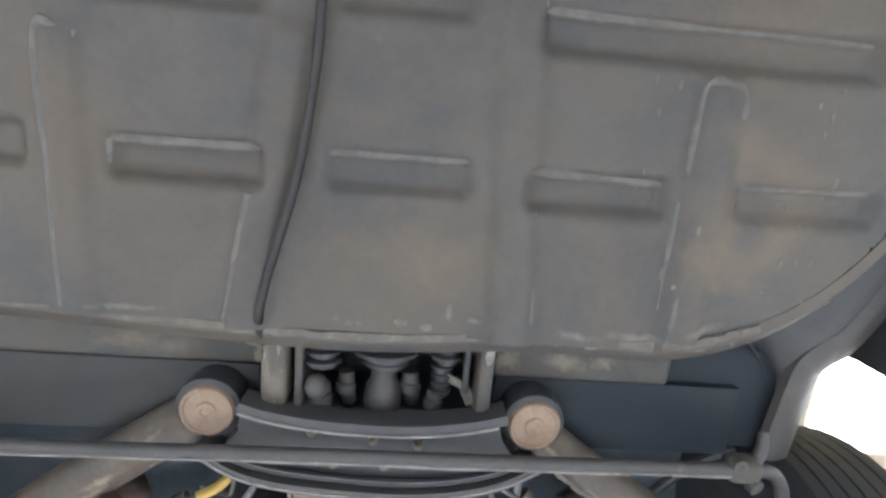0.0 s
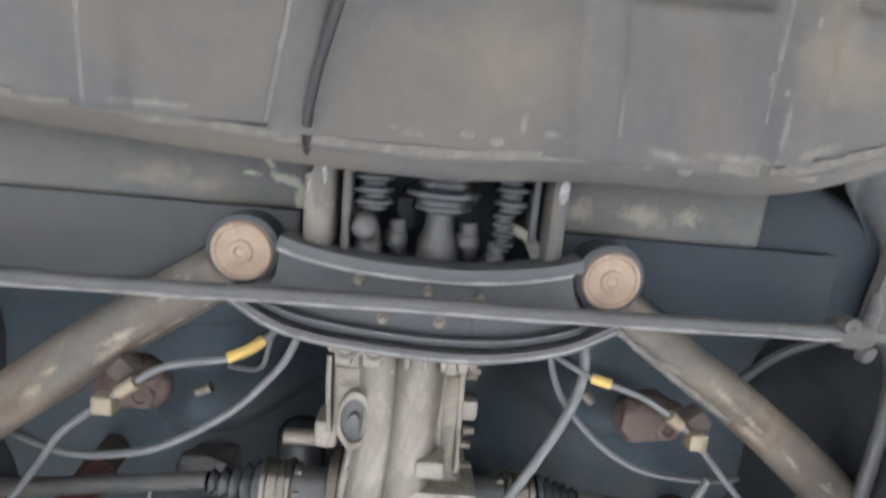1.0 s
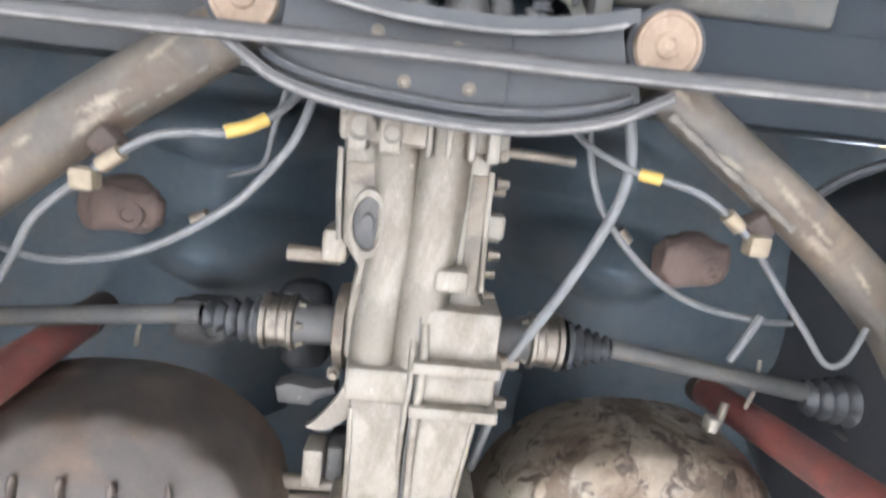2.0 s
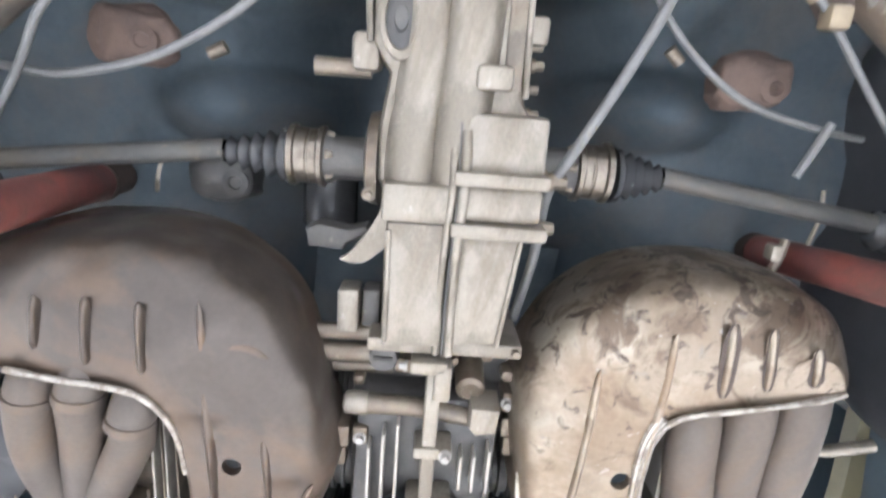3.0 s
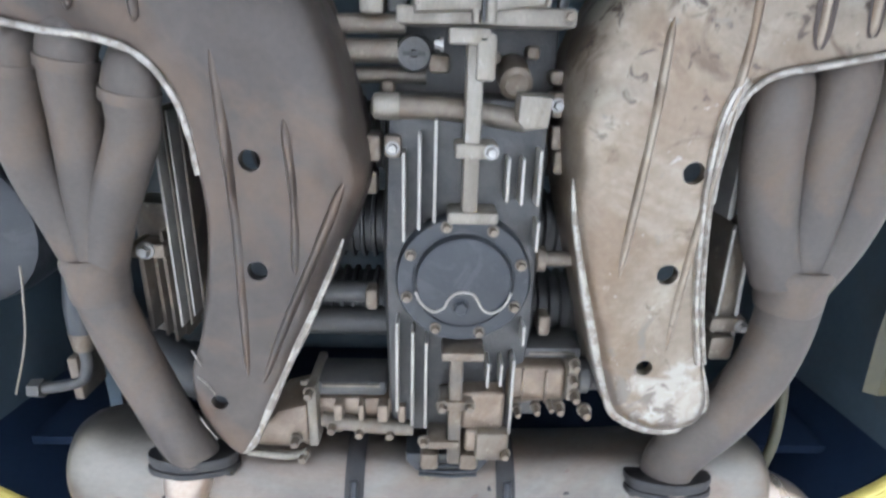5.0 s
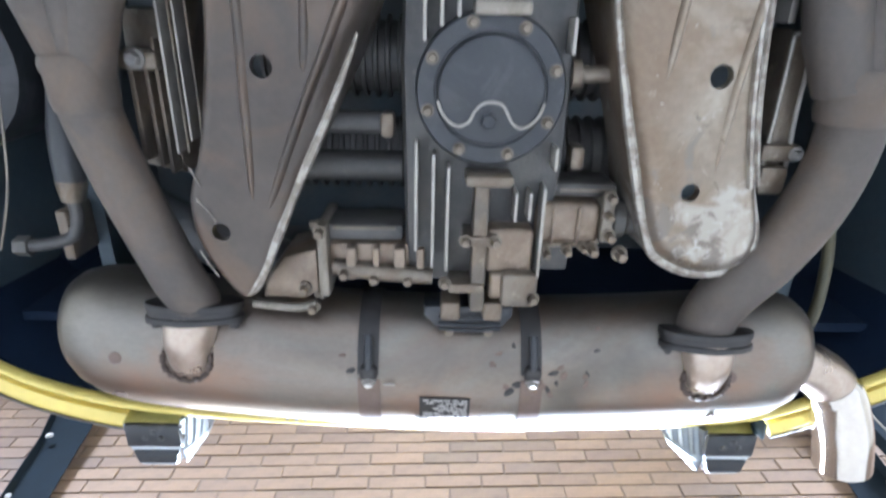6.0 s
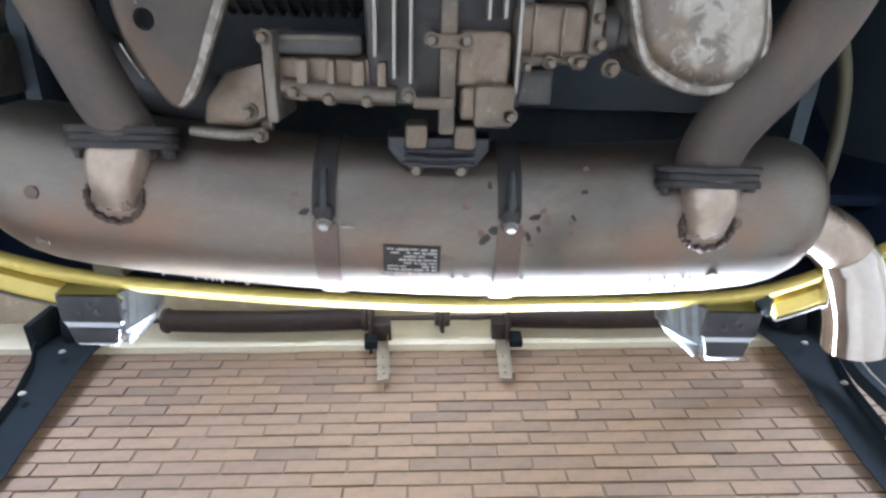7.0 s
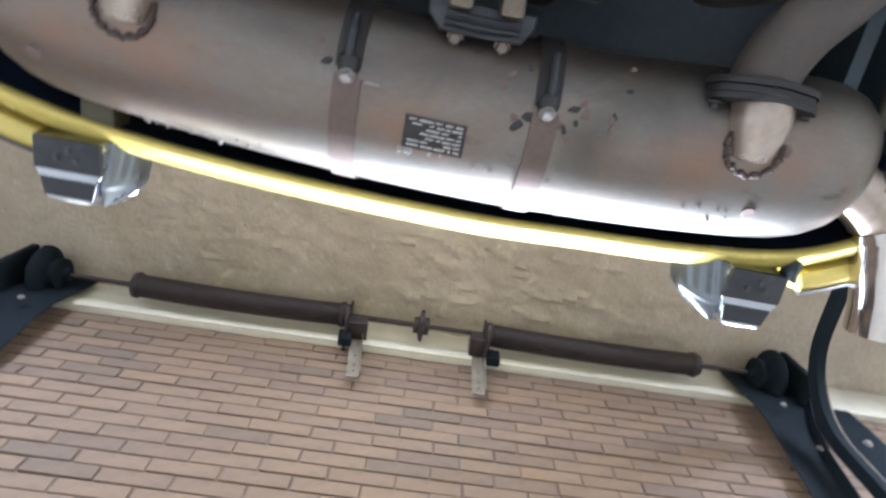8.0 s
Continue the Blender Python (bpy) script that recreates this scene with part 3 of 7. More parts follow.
def door_track(side):
    """A folded steel guide: dark back plate that leans off the wall, upright rail, bend, and the level run forward."""
    s = side
    x = -1.78 if s < 0 else 1.72
    t = thing("door_track", TURN_WALL @ Vector((x, -0.1, 0.0)), "dark grey steel garage door track with bent rail", "door track", "door tracks")
    bm = bmesh.new()
    w = 0.17
    prof = [(0.0, 0.0), (w * s, 0.0), (w * s, 0.05), (w * s - 0.004 * s, 0.05), (w * s - 0.004 * s, 0.005), (0.0, 0.005)]
    rows = []
    for y, z, k in ((-0.012, 0.0, 1), (-0.012, 1.7, 1), (-0.04, 2.1, 1), (-0.08, 2.5, 1.05), (-0.10, 2.72, 1.3), (-0.10, 2.86, 1.7), (-0.09, 2.95, 1.9), (-0.075, 3.08, 1.8), (-0.06, 3.24, 1.7)):
        rows.append([bm.verts.new((x + a * k - s * 0.09 * max(0.0, 2.9 - max(z, 1.9)), y - b, z)) for a, b in prof])
    for a, b in zip(rows, rows[1:]):
        for i in range(6):
            bm.faces.new((a[i], a[(i + 1) % 6], b[(i + 1) % 6], b[i]))
    bm.faces.new(rows[0]), bm.faces.new(rows[-1][::-1])
    wall_part("back_plate", bm, STEELBLUE, t)
    xr = x + (0.13 if s > 0 else -0.62)
    c = [(xr, -0.12, 0.0), (xr, -0.15, 1.6), (xr, -0.19, 2.38)]
    for i in range(1, 11):
        a = math.pi / 2 * i / 10
        c.append((xr, -0.19 - 0.40 * (1 - math.cos(a)), 2.38 + 0.40 * math.sin(a)))
    c += [(xr, -1.4, 2.79), (xr, -3.2, 2.80)]
    rail = [(-0.03, -0.02), (0.03, -0.02), (0.03, 0.02), (0.026, 0.02), (0.026, -0.016), (-0.026, -0.016), (-0.026, 0.02), (-0.03, 0.02)]
    r = wall_part("rail", add_sweep(bmesh.new(), c, rail, up=(1, 0, 0)), STEELBLUE, t)
    # paler strip along the edge of the rail
    wall_part("rail_edge", add_sweep(bmesh.new(), [(px + 0.032 * s, py - 0.018, pz) for px, py, pz in c[1:-1]], circle(0.008, 6), up=(1, 0, 0)), ZINC, r, "pale edge strip of the rail")
    xa, xb = sorted((x + 0.30 * s, x + 0.34 * s))
    wall_part("end_bearing_plate", box(xa, xb, -0.24, -0.02, 2.9, 3.23, bevel=0.01), STEELBLUE, t)
    if s > 0:
        wall_part("flag_bracket", box(x + 0.34, x + 0.62, -0.06, -0.02, 2.35, 3.0, bevel=0.02), STEELBLUE, t)
        bolt(t, TURN_WALL @ Vector((x + 0.5, -0.062, 2.7)), 0.016, 0.008, (0, -1, 0), RIM)
    for z, y in ((2.2, -0.075), (2.5, -0.132), (2.8, -0.152)):
        bolt(t, TURN_WALL @ Vector((x + 0.1 * s, y, z)), 0.012, 0.006, (0, -1, 0))


door_track(-1)
door_track(1)

# ---- the car, seen from beneath ----
car = thing("car", (0, 0, 0.0), "yellow rear-engined sports car raised with its underside bare", "car")



# floor pan with its pressed ribs
def pan_height(x, y):
    z = 0.955
    for x0, x1, y0, y1, d in ((-0.229, -0.08, 0.058, 0.096, 0.016), (-0.017, 0.128, 0.055, 0.092, 0.014), (0.188, 0.336, 0.06, 0.098, 0.016),
                              (0.415, 0.57, 0.058, 0.092, 0.012), (0.186, 0.54, -0.096, -0.058, 0.014), (-0.46, -0.31, 0.05, 0.09, 0.014),
                              (-0.26, -0.08, -0.11, -0.07, 0.012), (-0.01, 0.12, -0.12, -0.08, 0.012)):
        z += d * bump01(x, x0, x1, 0.012) * bump01(y, y0, y1, 0.014)
    for xa, ya, xb, yb, w, d in ((-0.27, -0.04, -0.265, 0.24, 0.036, 0.008), (-0.055, -0.06, -0.097, 0.24, 0.042, 0.008),
                                 (0.155, -0.3, 0.186, 0.24, 0.045, 0.009), (0.377, -0.045, 0.378, 0.21, 0.045, 0.009)):
        s = (y - ya) / (yb - ya)
        if -0.2 < s < 1.2:
            z -= d * bump01(x, xa + (xb - xa) * s - w / 2, xa + (xb - xa) * s + w / 2, 0.014) * bump01(y, ya, yb + 0.05, 0.03)
    z += 0.006 * bump01(x, -0.06, 0.15, 0.04) * bump01(y, 0.11, 0.3, 0.05)
    return z + 0.0012 * noise.noise(Vector((x * 14, y * 14, 1)))


def pan_mesh():
    bm = bmesh.new()
    xs = [-0.62 + 0.0062 * i for i in range(201)]
    ys = [-2.6, -1.6, -0.8, -0.45] + [-0.42 + 0.0062 * i for i in range(109)]
    grid = {}

    def inside(x, y):
        e = 0.34 if x > 0 else 0.30
        u = abs(x) - (e + (0.02 if x > 0 else 0))
        return y <= 0.252 - 0.02 * max(0, -x) and (u <= 0 or y < -0.02 or math.hypot(u, y + 0.02) < 0.262)

    for j, y in enumerate(ys):
        for i, x in enumerate(xs):
            if inside(x, y):
                grid[i, j] = bm.verts.new((x, y, pan_height(x, y)))
    for j in range(len(ys) - 1):
        for i in range(len(xs) - 1):
            q = [grid.get(k) for k in ((i, j), (i + 1, j), (i + 1, j + 1), (i, j + 1))]
            if all(q):
                bm.faces.new(q)
    return bm


pan = part("floor_pan", pan_mesh(), UNDERSEAL, car, "grey-brown underseal with pressed ribs", 60)
edge = [(-0.62, 0.06, 0.962), (-0.54, 0.17, 0.962), (-0.45, 0.226, 0.962), (-0.34, 0.238, 0.972), (-0.125, 0.252, 0.972), (0.04, 0.256, 0.972),
        (0.22, 0.245, 0.972), (0.37, 0.243, 0.964), (0.47, 0.214, 0.962), (0.545, 0.163, 0.962), (0.605, 0.083, 0.962), (0.62, -0.02, 0.962)]
lip = [(-0.004, -0.012), (0.005, -0.012), (0.007, 0.03), (-0.006, 0.03)]
part("floor_rim", add_sweep(bmesh.new(), smooth_path(edge), [(-0.008, -0.008), (0.006, -0.008), (0.01, 0.02), (-0.01, 0.02)]), UNDERSEAL, pan)
part("seam_lip", add_sweep(bmesh.new(), smooth_path(edge[2:9], 14), lambda q: [(a * (1 + 0.9 * noise.noise(Vector((q * 33, 0, 2)))), b * (1 + (0.5 * noise.noise(Vector((q * 47, 1, 0))) if b < 0 else 0))) for a, b in lip]), SEAM, pan, "chipped pale seam along the floor edge")
part("floor_flange", add_sweep(bmesh.new(), smooth_path(edge[2:10]), [(0.002, -0.004), (-0.012, -0.002), (-0.026, 0.010), (-0.026, 0.035), (0.002, 0.03)]), UNDERSEAL, pan, "turned-up rear flange of the floor")
rng = random.Random(4)
bm = bmesh.new()
for i in range(26):
    x = rng.uniform(-0.1, 0.45)
    r = rng.uniform(0.002, 0.007)
    bmesh.ops.create_icosphere(bm, subdivisions=1, radius=r, matrix=Matrix.Translation((x, 0.247 - 0.02 * max(0, x - 0.3) + rng.uniform(-0.012, 0.004), 0.962)) @ Matrix.Diagonal((1.5, 1, 0.5, 1)))
for i in range(34):
    x, y = rng.uniform(0.3, 0.52), rng.uniform(-0.05, 0.19)
    bmesh.ops.create_icosphere(bm, subdivisions=1, radius=rng.uniform(0.001, 0.0032), matrix=Matrix.Translation((x, y, pan_height(x, y))) @ Matrix.Diagonal((1, rng.uniform(1, 3), 0.5, 1)))
tagged(part("sealer_spatter", bm, SEAM, pan, "pale drips of sealer"), kind="stuff")
tint_patches(pan, [(0.262, 0.238, 0.03, 0.006, 6), (0.33, 0.236, 0.04, 0.007, 0), (0.365, 0.205, 0.004, 0.022, 0), (0.405, 0.222, 0.03, 0.007, -20), (0.12, 0.222, 0.004, 0.012, 0), (0.148, 0.228, 0.008, 0.004, 0), (-0.22, 0.234, 0.05, 0.004, 0)], (0.165, 0.144, 0.118), 70, 0.9)
tint_patches(pan, [(0.44, 0.03, 0.10, 0.03, 30), (0.40, 0.12, 0.05, 0.09, 0), (0.47, 0.11, 0.04, 0.10, 30), (0.10, 0.17, 0.10, 0.05, 0)], (0.135, 0.108, 0.078), 14, 0.9)
# pale strips paint in the light that the pressed edges catch
for run in ([(-0.229, 0.06), (-0.082, 0.058)], [(-0.231, 0.062), (-0.231, 0.085)], [(-0.016, 0.056), (0.127, 0.056)], [(0.188, 0.052), (0.196, 0.06), (0.334, 0.062)], [(0.418, 0.066), (0.43, 0.059), (0.56, 0.055)], [(0.186, -0.103), (0.19, -0.096), (0.53, -0.095)],
            [(-0.252, -0.03), (-0.27, -0.037), (-0.287, -0.03), (-0.283, 0.1), (-0.281, 0.236)], [(-0.093, 0.105), (-0.119, 0.242)], [(0.196, 0.10), (0.208, 0.225)], [(0.401, -0.01), (0.397, -0.035), (0.377, -0.042), (0.357, -0.035), (0.355, 0.05)], [(0.352, 0.08), (0.352, 0.2)]):
    part("pressing_edge", add_sweep(bmesh.new(), smooth_path([(x, y, pan_height(x, y) + 0.0022) for x, y in run], 5), lambda q: circle(0.0056 + 0.0016 * math.sin(q * 17 + 1) * math.sin(q * 7), 8, 0.5)), LITEDGE, pan, "paler strip for the lit edge of a pressing")
part("floor_cable", tube([(-0.018, -0.3, 0.938), (-0.024, -0.09, 0.938), (-0.03, -0.006, 0.938), (-0.046, 0.092, 0.94), (-0.073, 0.193, 0.94), (-0.083, 0.245, 0.955), (-0.09, 0.3, 1.02)], 0.0052, 10), STRAPD, pan)


def wheelhouse(s):
    """Dark inner panel that sweeps from the rounded floor corner out to the flange of the wheel arch."""
    inner = smooth_path([(0.632, -0.2, 0.985), (0.622, -0.02, 0.985), (0.605, 0.083, 0.985), (0.545, 0.163, 0.985), (0.475, 0.214, 0.985), (0.50, 0.25, 1.03), (0.548, 0.288, 1.058), (0.578, 0.328, 1.064), (0.585, 0.37, 1.064), (0.582, 0.44, 1.056)], 6)
    outer = smooth_path([(0.79, -0.2, 1.05), (0.76, 0.02, 1.05), (0.715, 0.15, 1.05), (0.664, 0.245, 1.05), (0.638, 0.268, 1.05), (0.613, 0.295, 1.05), (0.605, 0.33, 1.05), (0.60, 0.37, 1.05), (0.592, 0.44, 1.05)], 6)
    bm = bmesh.new()
    rows = []
    for a, b in zip(inner, outer):
        rows.append([bm.verts.new((s * (a.x + (b.x - a.x) * u), a.y + (b.y - a.y) * u, a.z + (b.z - a.z) * u + 0.026 * math.sin(math.pi * u) - 0.008 * math.sin(3 * math.pi * u))) for u in (k / 10 for k in range(11))])
    for p, q in zip(rows, rows[1:]):
        for i in range(10):
            bm.faces.new((p[i], p[i + 1], q[i + 1], q[i]))
    wh = part("wheelhouse", bm, CHASSIS, car, "dark grey inner wheel housing panel", 60)
    flange = [Vector((p.x * s, p.y, p.z)) for p in outer]
    part("arch_flange", add_sweep(bmesh.new(), flange, lambda q: [(s * a, b) for a, b in [(-0.016, 0.006), (-0.012, -0.005), (0.004, -0.007 - 0.002 * math.sin(q * 40)), (0.02, -0.002), (0.042, 0.012), (0.05, 0.03), (0.05, 0.1), (0.044, 0.1), (0.042, 0.034), (0.02, 0.006)]]), UNDERSEAL, wh, "grey coated flange of the wheel arch")


wheelhouse(1)
wheelhouse(-1)

# cross beam behind the floor, in two halves, and the dark tunnel mouth between
beams = [part("cross_beam", box(x0, x1, 0.262, 0.338, 1.046, 1.14, bevel=0.008, segments=3), BEAM, car, "grey-green beam with tan scuffs") for x0, x1 in ((-0.60, -0.092), (0.182, 0.43))]
tint_patches(beams[0], [(-0.25, 0.312, 0.05, 0.018, 6), (-0.29, 0.315, 0.03, 0.010, 0), (-0.21, 0.318, 0.03, 0.012, -14)], (0.155, 0.128, 0.096), 40, 0.9)
tint_patches(beams[0], [(-0.118, 0.305, 0.026, 0.007, 18), (-0.14, 0.287, 0.016, 0.005, 50), (-0.104, 0.326, 0.011, 0.02, -10), (-0.16, 0.30, 0.012, 0.004, 0)], (0.26, 0.255, 0.19), 60, 0.4)
tint_patches(beams[1], [(0.285, 0.31, 0.036, 0.015, 4), (0.338, 0.308, 0.02, 0.014, -8), (0.21, 0.312, 0.018, 0.02, 30)], (0.20, 0.17, 0.13), 60, 0.7)
# solid plate coloured dark in place of a shaded hollow
part("beam_end", plate([(0.455, 0.256), (0.51, 0.262), (0.562, 0.286), (0.598, 0.322), (0.606, 0.37), (0.604, 0.437), (0.407, 0.437), (0.407, 0.256)], 1.064, 1.15, bevel=0.01), TUBESHADE, car, "dark plate standing for the shaded hollow at the beam's end")
part("tunnel_roof", box(-0.14, 0.22, 0.24, 0.46, 1.17, 1.19), CAVITY, car)
part("tunnel_wall", box(-0.1, 0.19, 0.40, 0.41, 1.03, 1.18), CAVITY, car)
part("tunnel_cheek", box(-0.094, -0.062, 0.258, 0.372, 0.998, 1.18, bevel=0.011, segments=3), CHEEK, car, "scraped tan tunnel side plate")
part("tunnel_cheek", box(0.166, 0.186, 0.258, 0.376, 0.999, 1.18, bevel=0.008), BEAM, car, "scuffed tunnel side plate")
part("brace", box(-0.054, -0.044, 0.262, 0.37, 1.004, 1.16, bevel=0.004), BEAM, car)
part("brace", box(0.151, 0.159, 0.262, 0.35, 1.02, 1.16, bevel=0.003), CHASSIS, car)
for x, y, z, L, w, a in ((0.178, 0.286, 0.9985, 0.024, 0.010, 95), (-0.072, 0.285, 0.9975, 0.03, 0.004, 84)):
    smear("bare_scrape", (x, y, z), L, w, a, STREAK, car, x * 23 + y * 9, "bright bare scrape", 0.0010)


def bellows(x, y0, y1, z, r, rings, name="gear_boot"):
    prof = []
    n = rings * 4
    L = y1 - y0
    for i in range(n + 1):
        prof.append((L * i / n, r * (1.0 if i % 4 in (1, 2) else 0.72)))
    return part(name, lathe((x, y0, z), (0, 1, 0), prof, 20), OILY, car, "ribbed black rubber boot")


bellows(-0.025, 0.258, 0.325, 1.034, 0.0255, 5)
bellows(0.053, 0.256, 0.316, 1.05, 0.045, 3)
bellows(0.131, 0.256, 0.318, 1.044, 0.0215, 4)
bellows(0.125, 0.318, 0.362, 1.04, 0.0145, 4)
part("boot_collar", lathe((0.053, 0.314, 1.05), (0, 1, 0), [(0, 0.03), (0.004, 0.034), (0.008, 0.034), (0.012, 0.026)], 22), OILY, car, "oily clamp ring of the boot")
part("ball_joint", lathe((-0.028, 0.33, 1.012), (0, 0.9, -0.3), [(-0.004, 0.0), (0.0, 0.009), (0.007, 0.0135), (0.015, 0.015), (0.022, 0.0125), (0.027, 0.007), (0.029, 0.0)], 18), CASE, car, "round steel ball joint")
part("gear_stem", lathe((0.052, 0.322, 1.046), (0, 1, 0), [(0, 0.020), (0.012, 0.016), (0.024, 0.017), (0.034, 0.023), (0.055, 0.025), (0.07, 0.022)], 20), CASE, car, "oily cast gear linkage stem")
for x, y, z, r in ((-0.026, 0.358, 1.03, 0.012), (0.004, 0.35, 1.045, 0.010), (0.086, 0.348, 1.05, 0.011), (0.118, 0.366, 1.04, 0.010)):
    part("linkage_rod", tube([(x, y - 0.012, z), (x + 0.002, y + 0.014, z), (x + 0.004, y + 0.034, z + 0.01)], r, 12), CASE, car)
    part("linkage_joint", lathe((x, y, z), (0, 1, 0), [(0, r * 0.8), (0.003, r * 1.3), (0.014, r * 1.35), (0.018, r * 0.9)], 14), CASE, car)
bm = box(-0.017, 0.010, -0.006, 0.006, -0.0015, 0.0015, bevel=0.001, m=Matrix.Translation((0.146, 0.340, 1.03)) @ Euler((0.3, 0.2, 0.35)).to_matrix().to_4x4())
add_box(bm, -0.006, 0.020, -0.007, 0.007, -0.0015, 0.0015, bevel=0.001, m=Matrix.Translation((0.156, 0.348, 1.03)) @ Euler((0.2, 0.3, 1.1)).to_matrix().to_4x4())
part("tag", bm, SEALG, car, "torn cream paper tag")
for x, y0, y1, z in ((0.012, 0.318, 0.36, 1.10), (0.086, 0.296, 0.32, 1.085), (0.146, 0.30, 0.325, 1.08)):
    part("link_plate", box(x - 0.013, x + 0.013, y0, y1, z, z + 0.03, bevel=0.006), CHASSIS, car)

# suspension tube, square in section here, and the curved gearbox carrier with its rusty bushes
# the right half takes the darker copy, shade put into its colour
for x0, x1, z, paint in ((-0.68, -0.105, 1.05, TUBE), (0.196, 0.535, 1.052, TUBESHADE)):
    part("torsion_tube", box(x0, x1, 0.3385, 0.440, z, 1.13, bevel=0.003, segments=2), paint, car, "dark oily suspension tube across the car, right half coloured darker for shade")
top_edge = [(-0.15, 0.352, 0.985), (-0.122, 0.358, 0.985), (-0.081, 0.37, 0.985), (-0.022, 0.379, 0.985), (0.038, 0.382, 0.985), (0.098, 0.381, 0.985), (0.158, 0.373, 0.985), (0.205, 0.361, 0.985), (0.235, 0.35, 0.985)]
low_edge = [(-0.165, 0.418, 0.985), (-0.12, 0.447, 0.985), (-0.071, 0.461, 0.985), (0.002, 0.469, 0.985), (0.077, 0.472, 0.985), (0.139, 0.467, 0.985), (0.2, 0.452, 0.985), (0.25, 0.425, 0.985)]
tp, lp = smooth_path(top_edge, 4), smooth_path(low_edge, 4)
web = [(p.x, p.y) for p in tp if -0.118 < p.x < 0.2] + [(0.205, 0.40), (0.222, 0.422)] + [(p.x, p.y) for p in reversed(lp) if -0.13 < p.x < 0.235] + [(-0.135, 0.423), (-0.118, 0.40)]
carrier = part("gearbox_carrier", plate(web, 0.996, 1.02), CHASSIS, car, "dark curved gearbox carrier plate")
part("upper_flange", add_sweep(bmesh.new(), [p for p in tp if -0.122 < p.x < 0.205], [(-0.005, -0.006), (0.008, -0.007), (0.008, 0.03), (-0.005, 0.03)]), CHASSIS, carrier, "dark upper flange of the carrier")
# thin bright strips stand for the glint on the carrier flanges
part("worn_edge", add_sweep(bmesh.new(), [p + Vector((0, 0.0055, -0.007)) for p in tp if -0.12 < p.x < 0.2], circle(0.0021, 6)), STREAK, carrier, "bright strip for the glint along the flange edge")
part("worn_edge", add_sweep(bmesh.new(), [p + Vector((0, -0.016, 0.0005)) for p in lp[3:-3]], circle(0.0018, 6)), STREAK, carrier, "bright strip for the glint along the flange edge")
part("worn_edge", add_sweep(bmesh.new(), [p + Vector((0, 0.003, -0.006)) for p in lp], circle(0.0022, 6)), STREAK, carrier, "bright strip for the glint along the flange edge")
part("lower_flange", add_sweep(bmesh.new(), lp, [(-0.007, -0.006), (0.004, -0.006), (0.005, 0.04), (-0.007, 0.04)]), BARPAINT, carrier, "scuffed lower flange of the carrier")
part("inner_bead", add_sweep(bmesh.new(), [p + Vector((0, -0.014, 0.003)) for p in lp[3:-3]], circle(0.005, 8)), RUBBER, carrier)
for x, y in ((0.045, 0.405), (-0.002, 0.44), (0.06, 0.44), (-0.03, 0.398), (0.1, 0.41)):
    bolt(carrier, (x, y, 0.996), 0.005, 0.004, material=ALUD)
part("carrier_joint", box(0.096, 0.0985, 0.384, 0.468, 0.993, 0.998), RUBBER, carrier)
for x, y in ((-0.156, 0.379), (0.244, 0.379)):
    bush = part("carrier_bush", lathe((x, y, 1.065), (0, 0, -1), [(0, 0.037), (0.05, 0.0395), (0.057, 0.039), (0.06, 0.0345)], 32), RUBBER, car, "round black rubber bush")
    part("bush_cap", lathe((x, y, 1.011), (0, 0, -1), [(0, 0.0325), (0.008, 0.033), (0.0125, 0.031), (0.013, 0.028), (0.0105, 0.026), (0.0105, 0.013), (0.0135, 0.0115), (0.014, 0.007), (0.0115, 0.005), (0.0115, 0.0)], 36), RUST, bush, "rust-coloured round steel cap")

# anti-roll bar with its end links
BAR = [(-0.76, 0.425, 0.975), (-0.5, 0.418, 0.972), (-0.27, 0.416, 0.972), (-0.05, 0.413, 0.972), (0.19, 0.412, 0.972), (0.44, 0.409, 0.972), (0.515, 0.407, 0.97), (0.555, 0.42, 0.98), (0.582, 0.462, 0.99), (0.596, 0.53, 1.0), (0.604, 0.64, 1.01)]
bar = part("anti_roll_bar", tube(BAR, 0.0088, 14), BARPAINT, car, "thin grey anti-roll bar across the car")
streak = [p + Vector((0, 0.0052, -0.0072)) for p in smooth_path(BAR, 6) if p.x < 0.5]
# bright strip painted in as the bar's highlight
part("worn_streak", add_sweep(bmesh.new(), streak, lambda q: circle(0.0022 + 0.0006 * math.sin(q * 50), 6)), STREAK, bar, "bright strip for the highlight along the bar")
bm = box(0.482, 0.528, 0.393, 0.424, 0.958, 0.995, bevel=0.013, segments=3)
add_lathe(bm, (0.492, 0.396, 0.97), (0, 0, -1), [(0, 0.009), (0.012, 0.009), (0.013, 0.004), (0.009, 0.0)], 10)
add_lathe(bm, (0.52, 0.426, 0.972), (0.3, 0.2, -1), [(0, 0.011), (0.01, 0.010), (0.012, 0.0)], 10)
part("bar_clamp", bm, BEAM, bar, "dirty bolted clamp of the bar")
part("bar_bracket", tube([(0.522, 0.402, 0.978), (0.532, 0.386, 0.984), (0.537, 0.368, 0.994)], [0.009, 0.008, 0.006], 10), BARPAINT, bar)

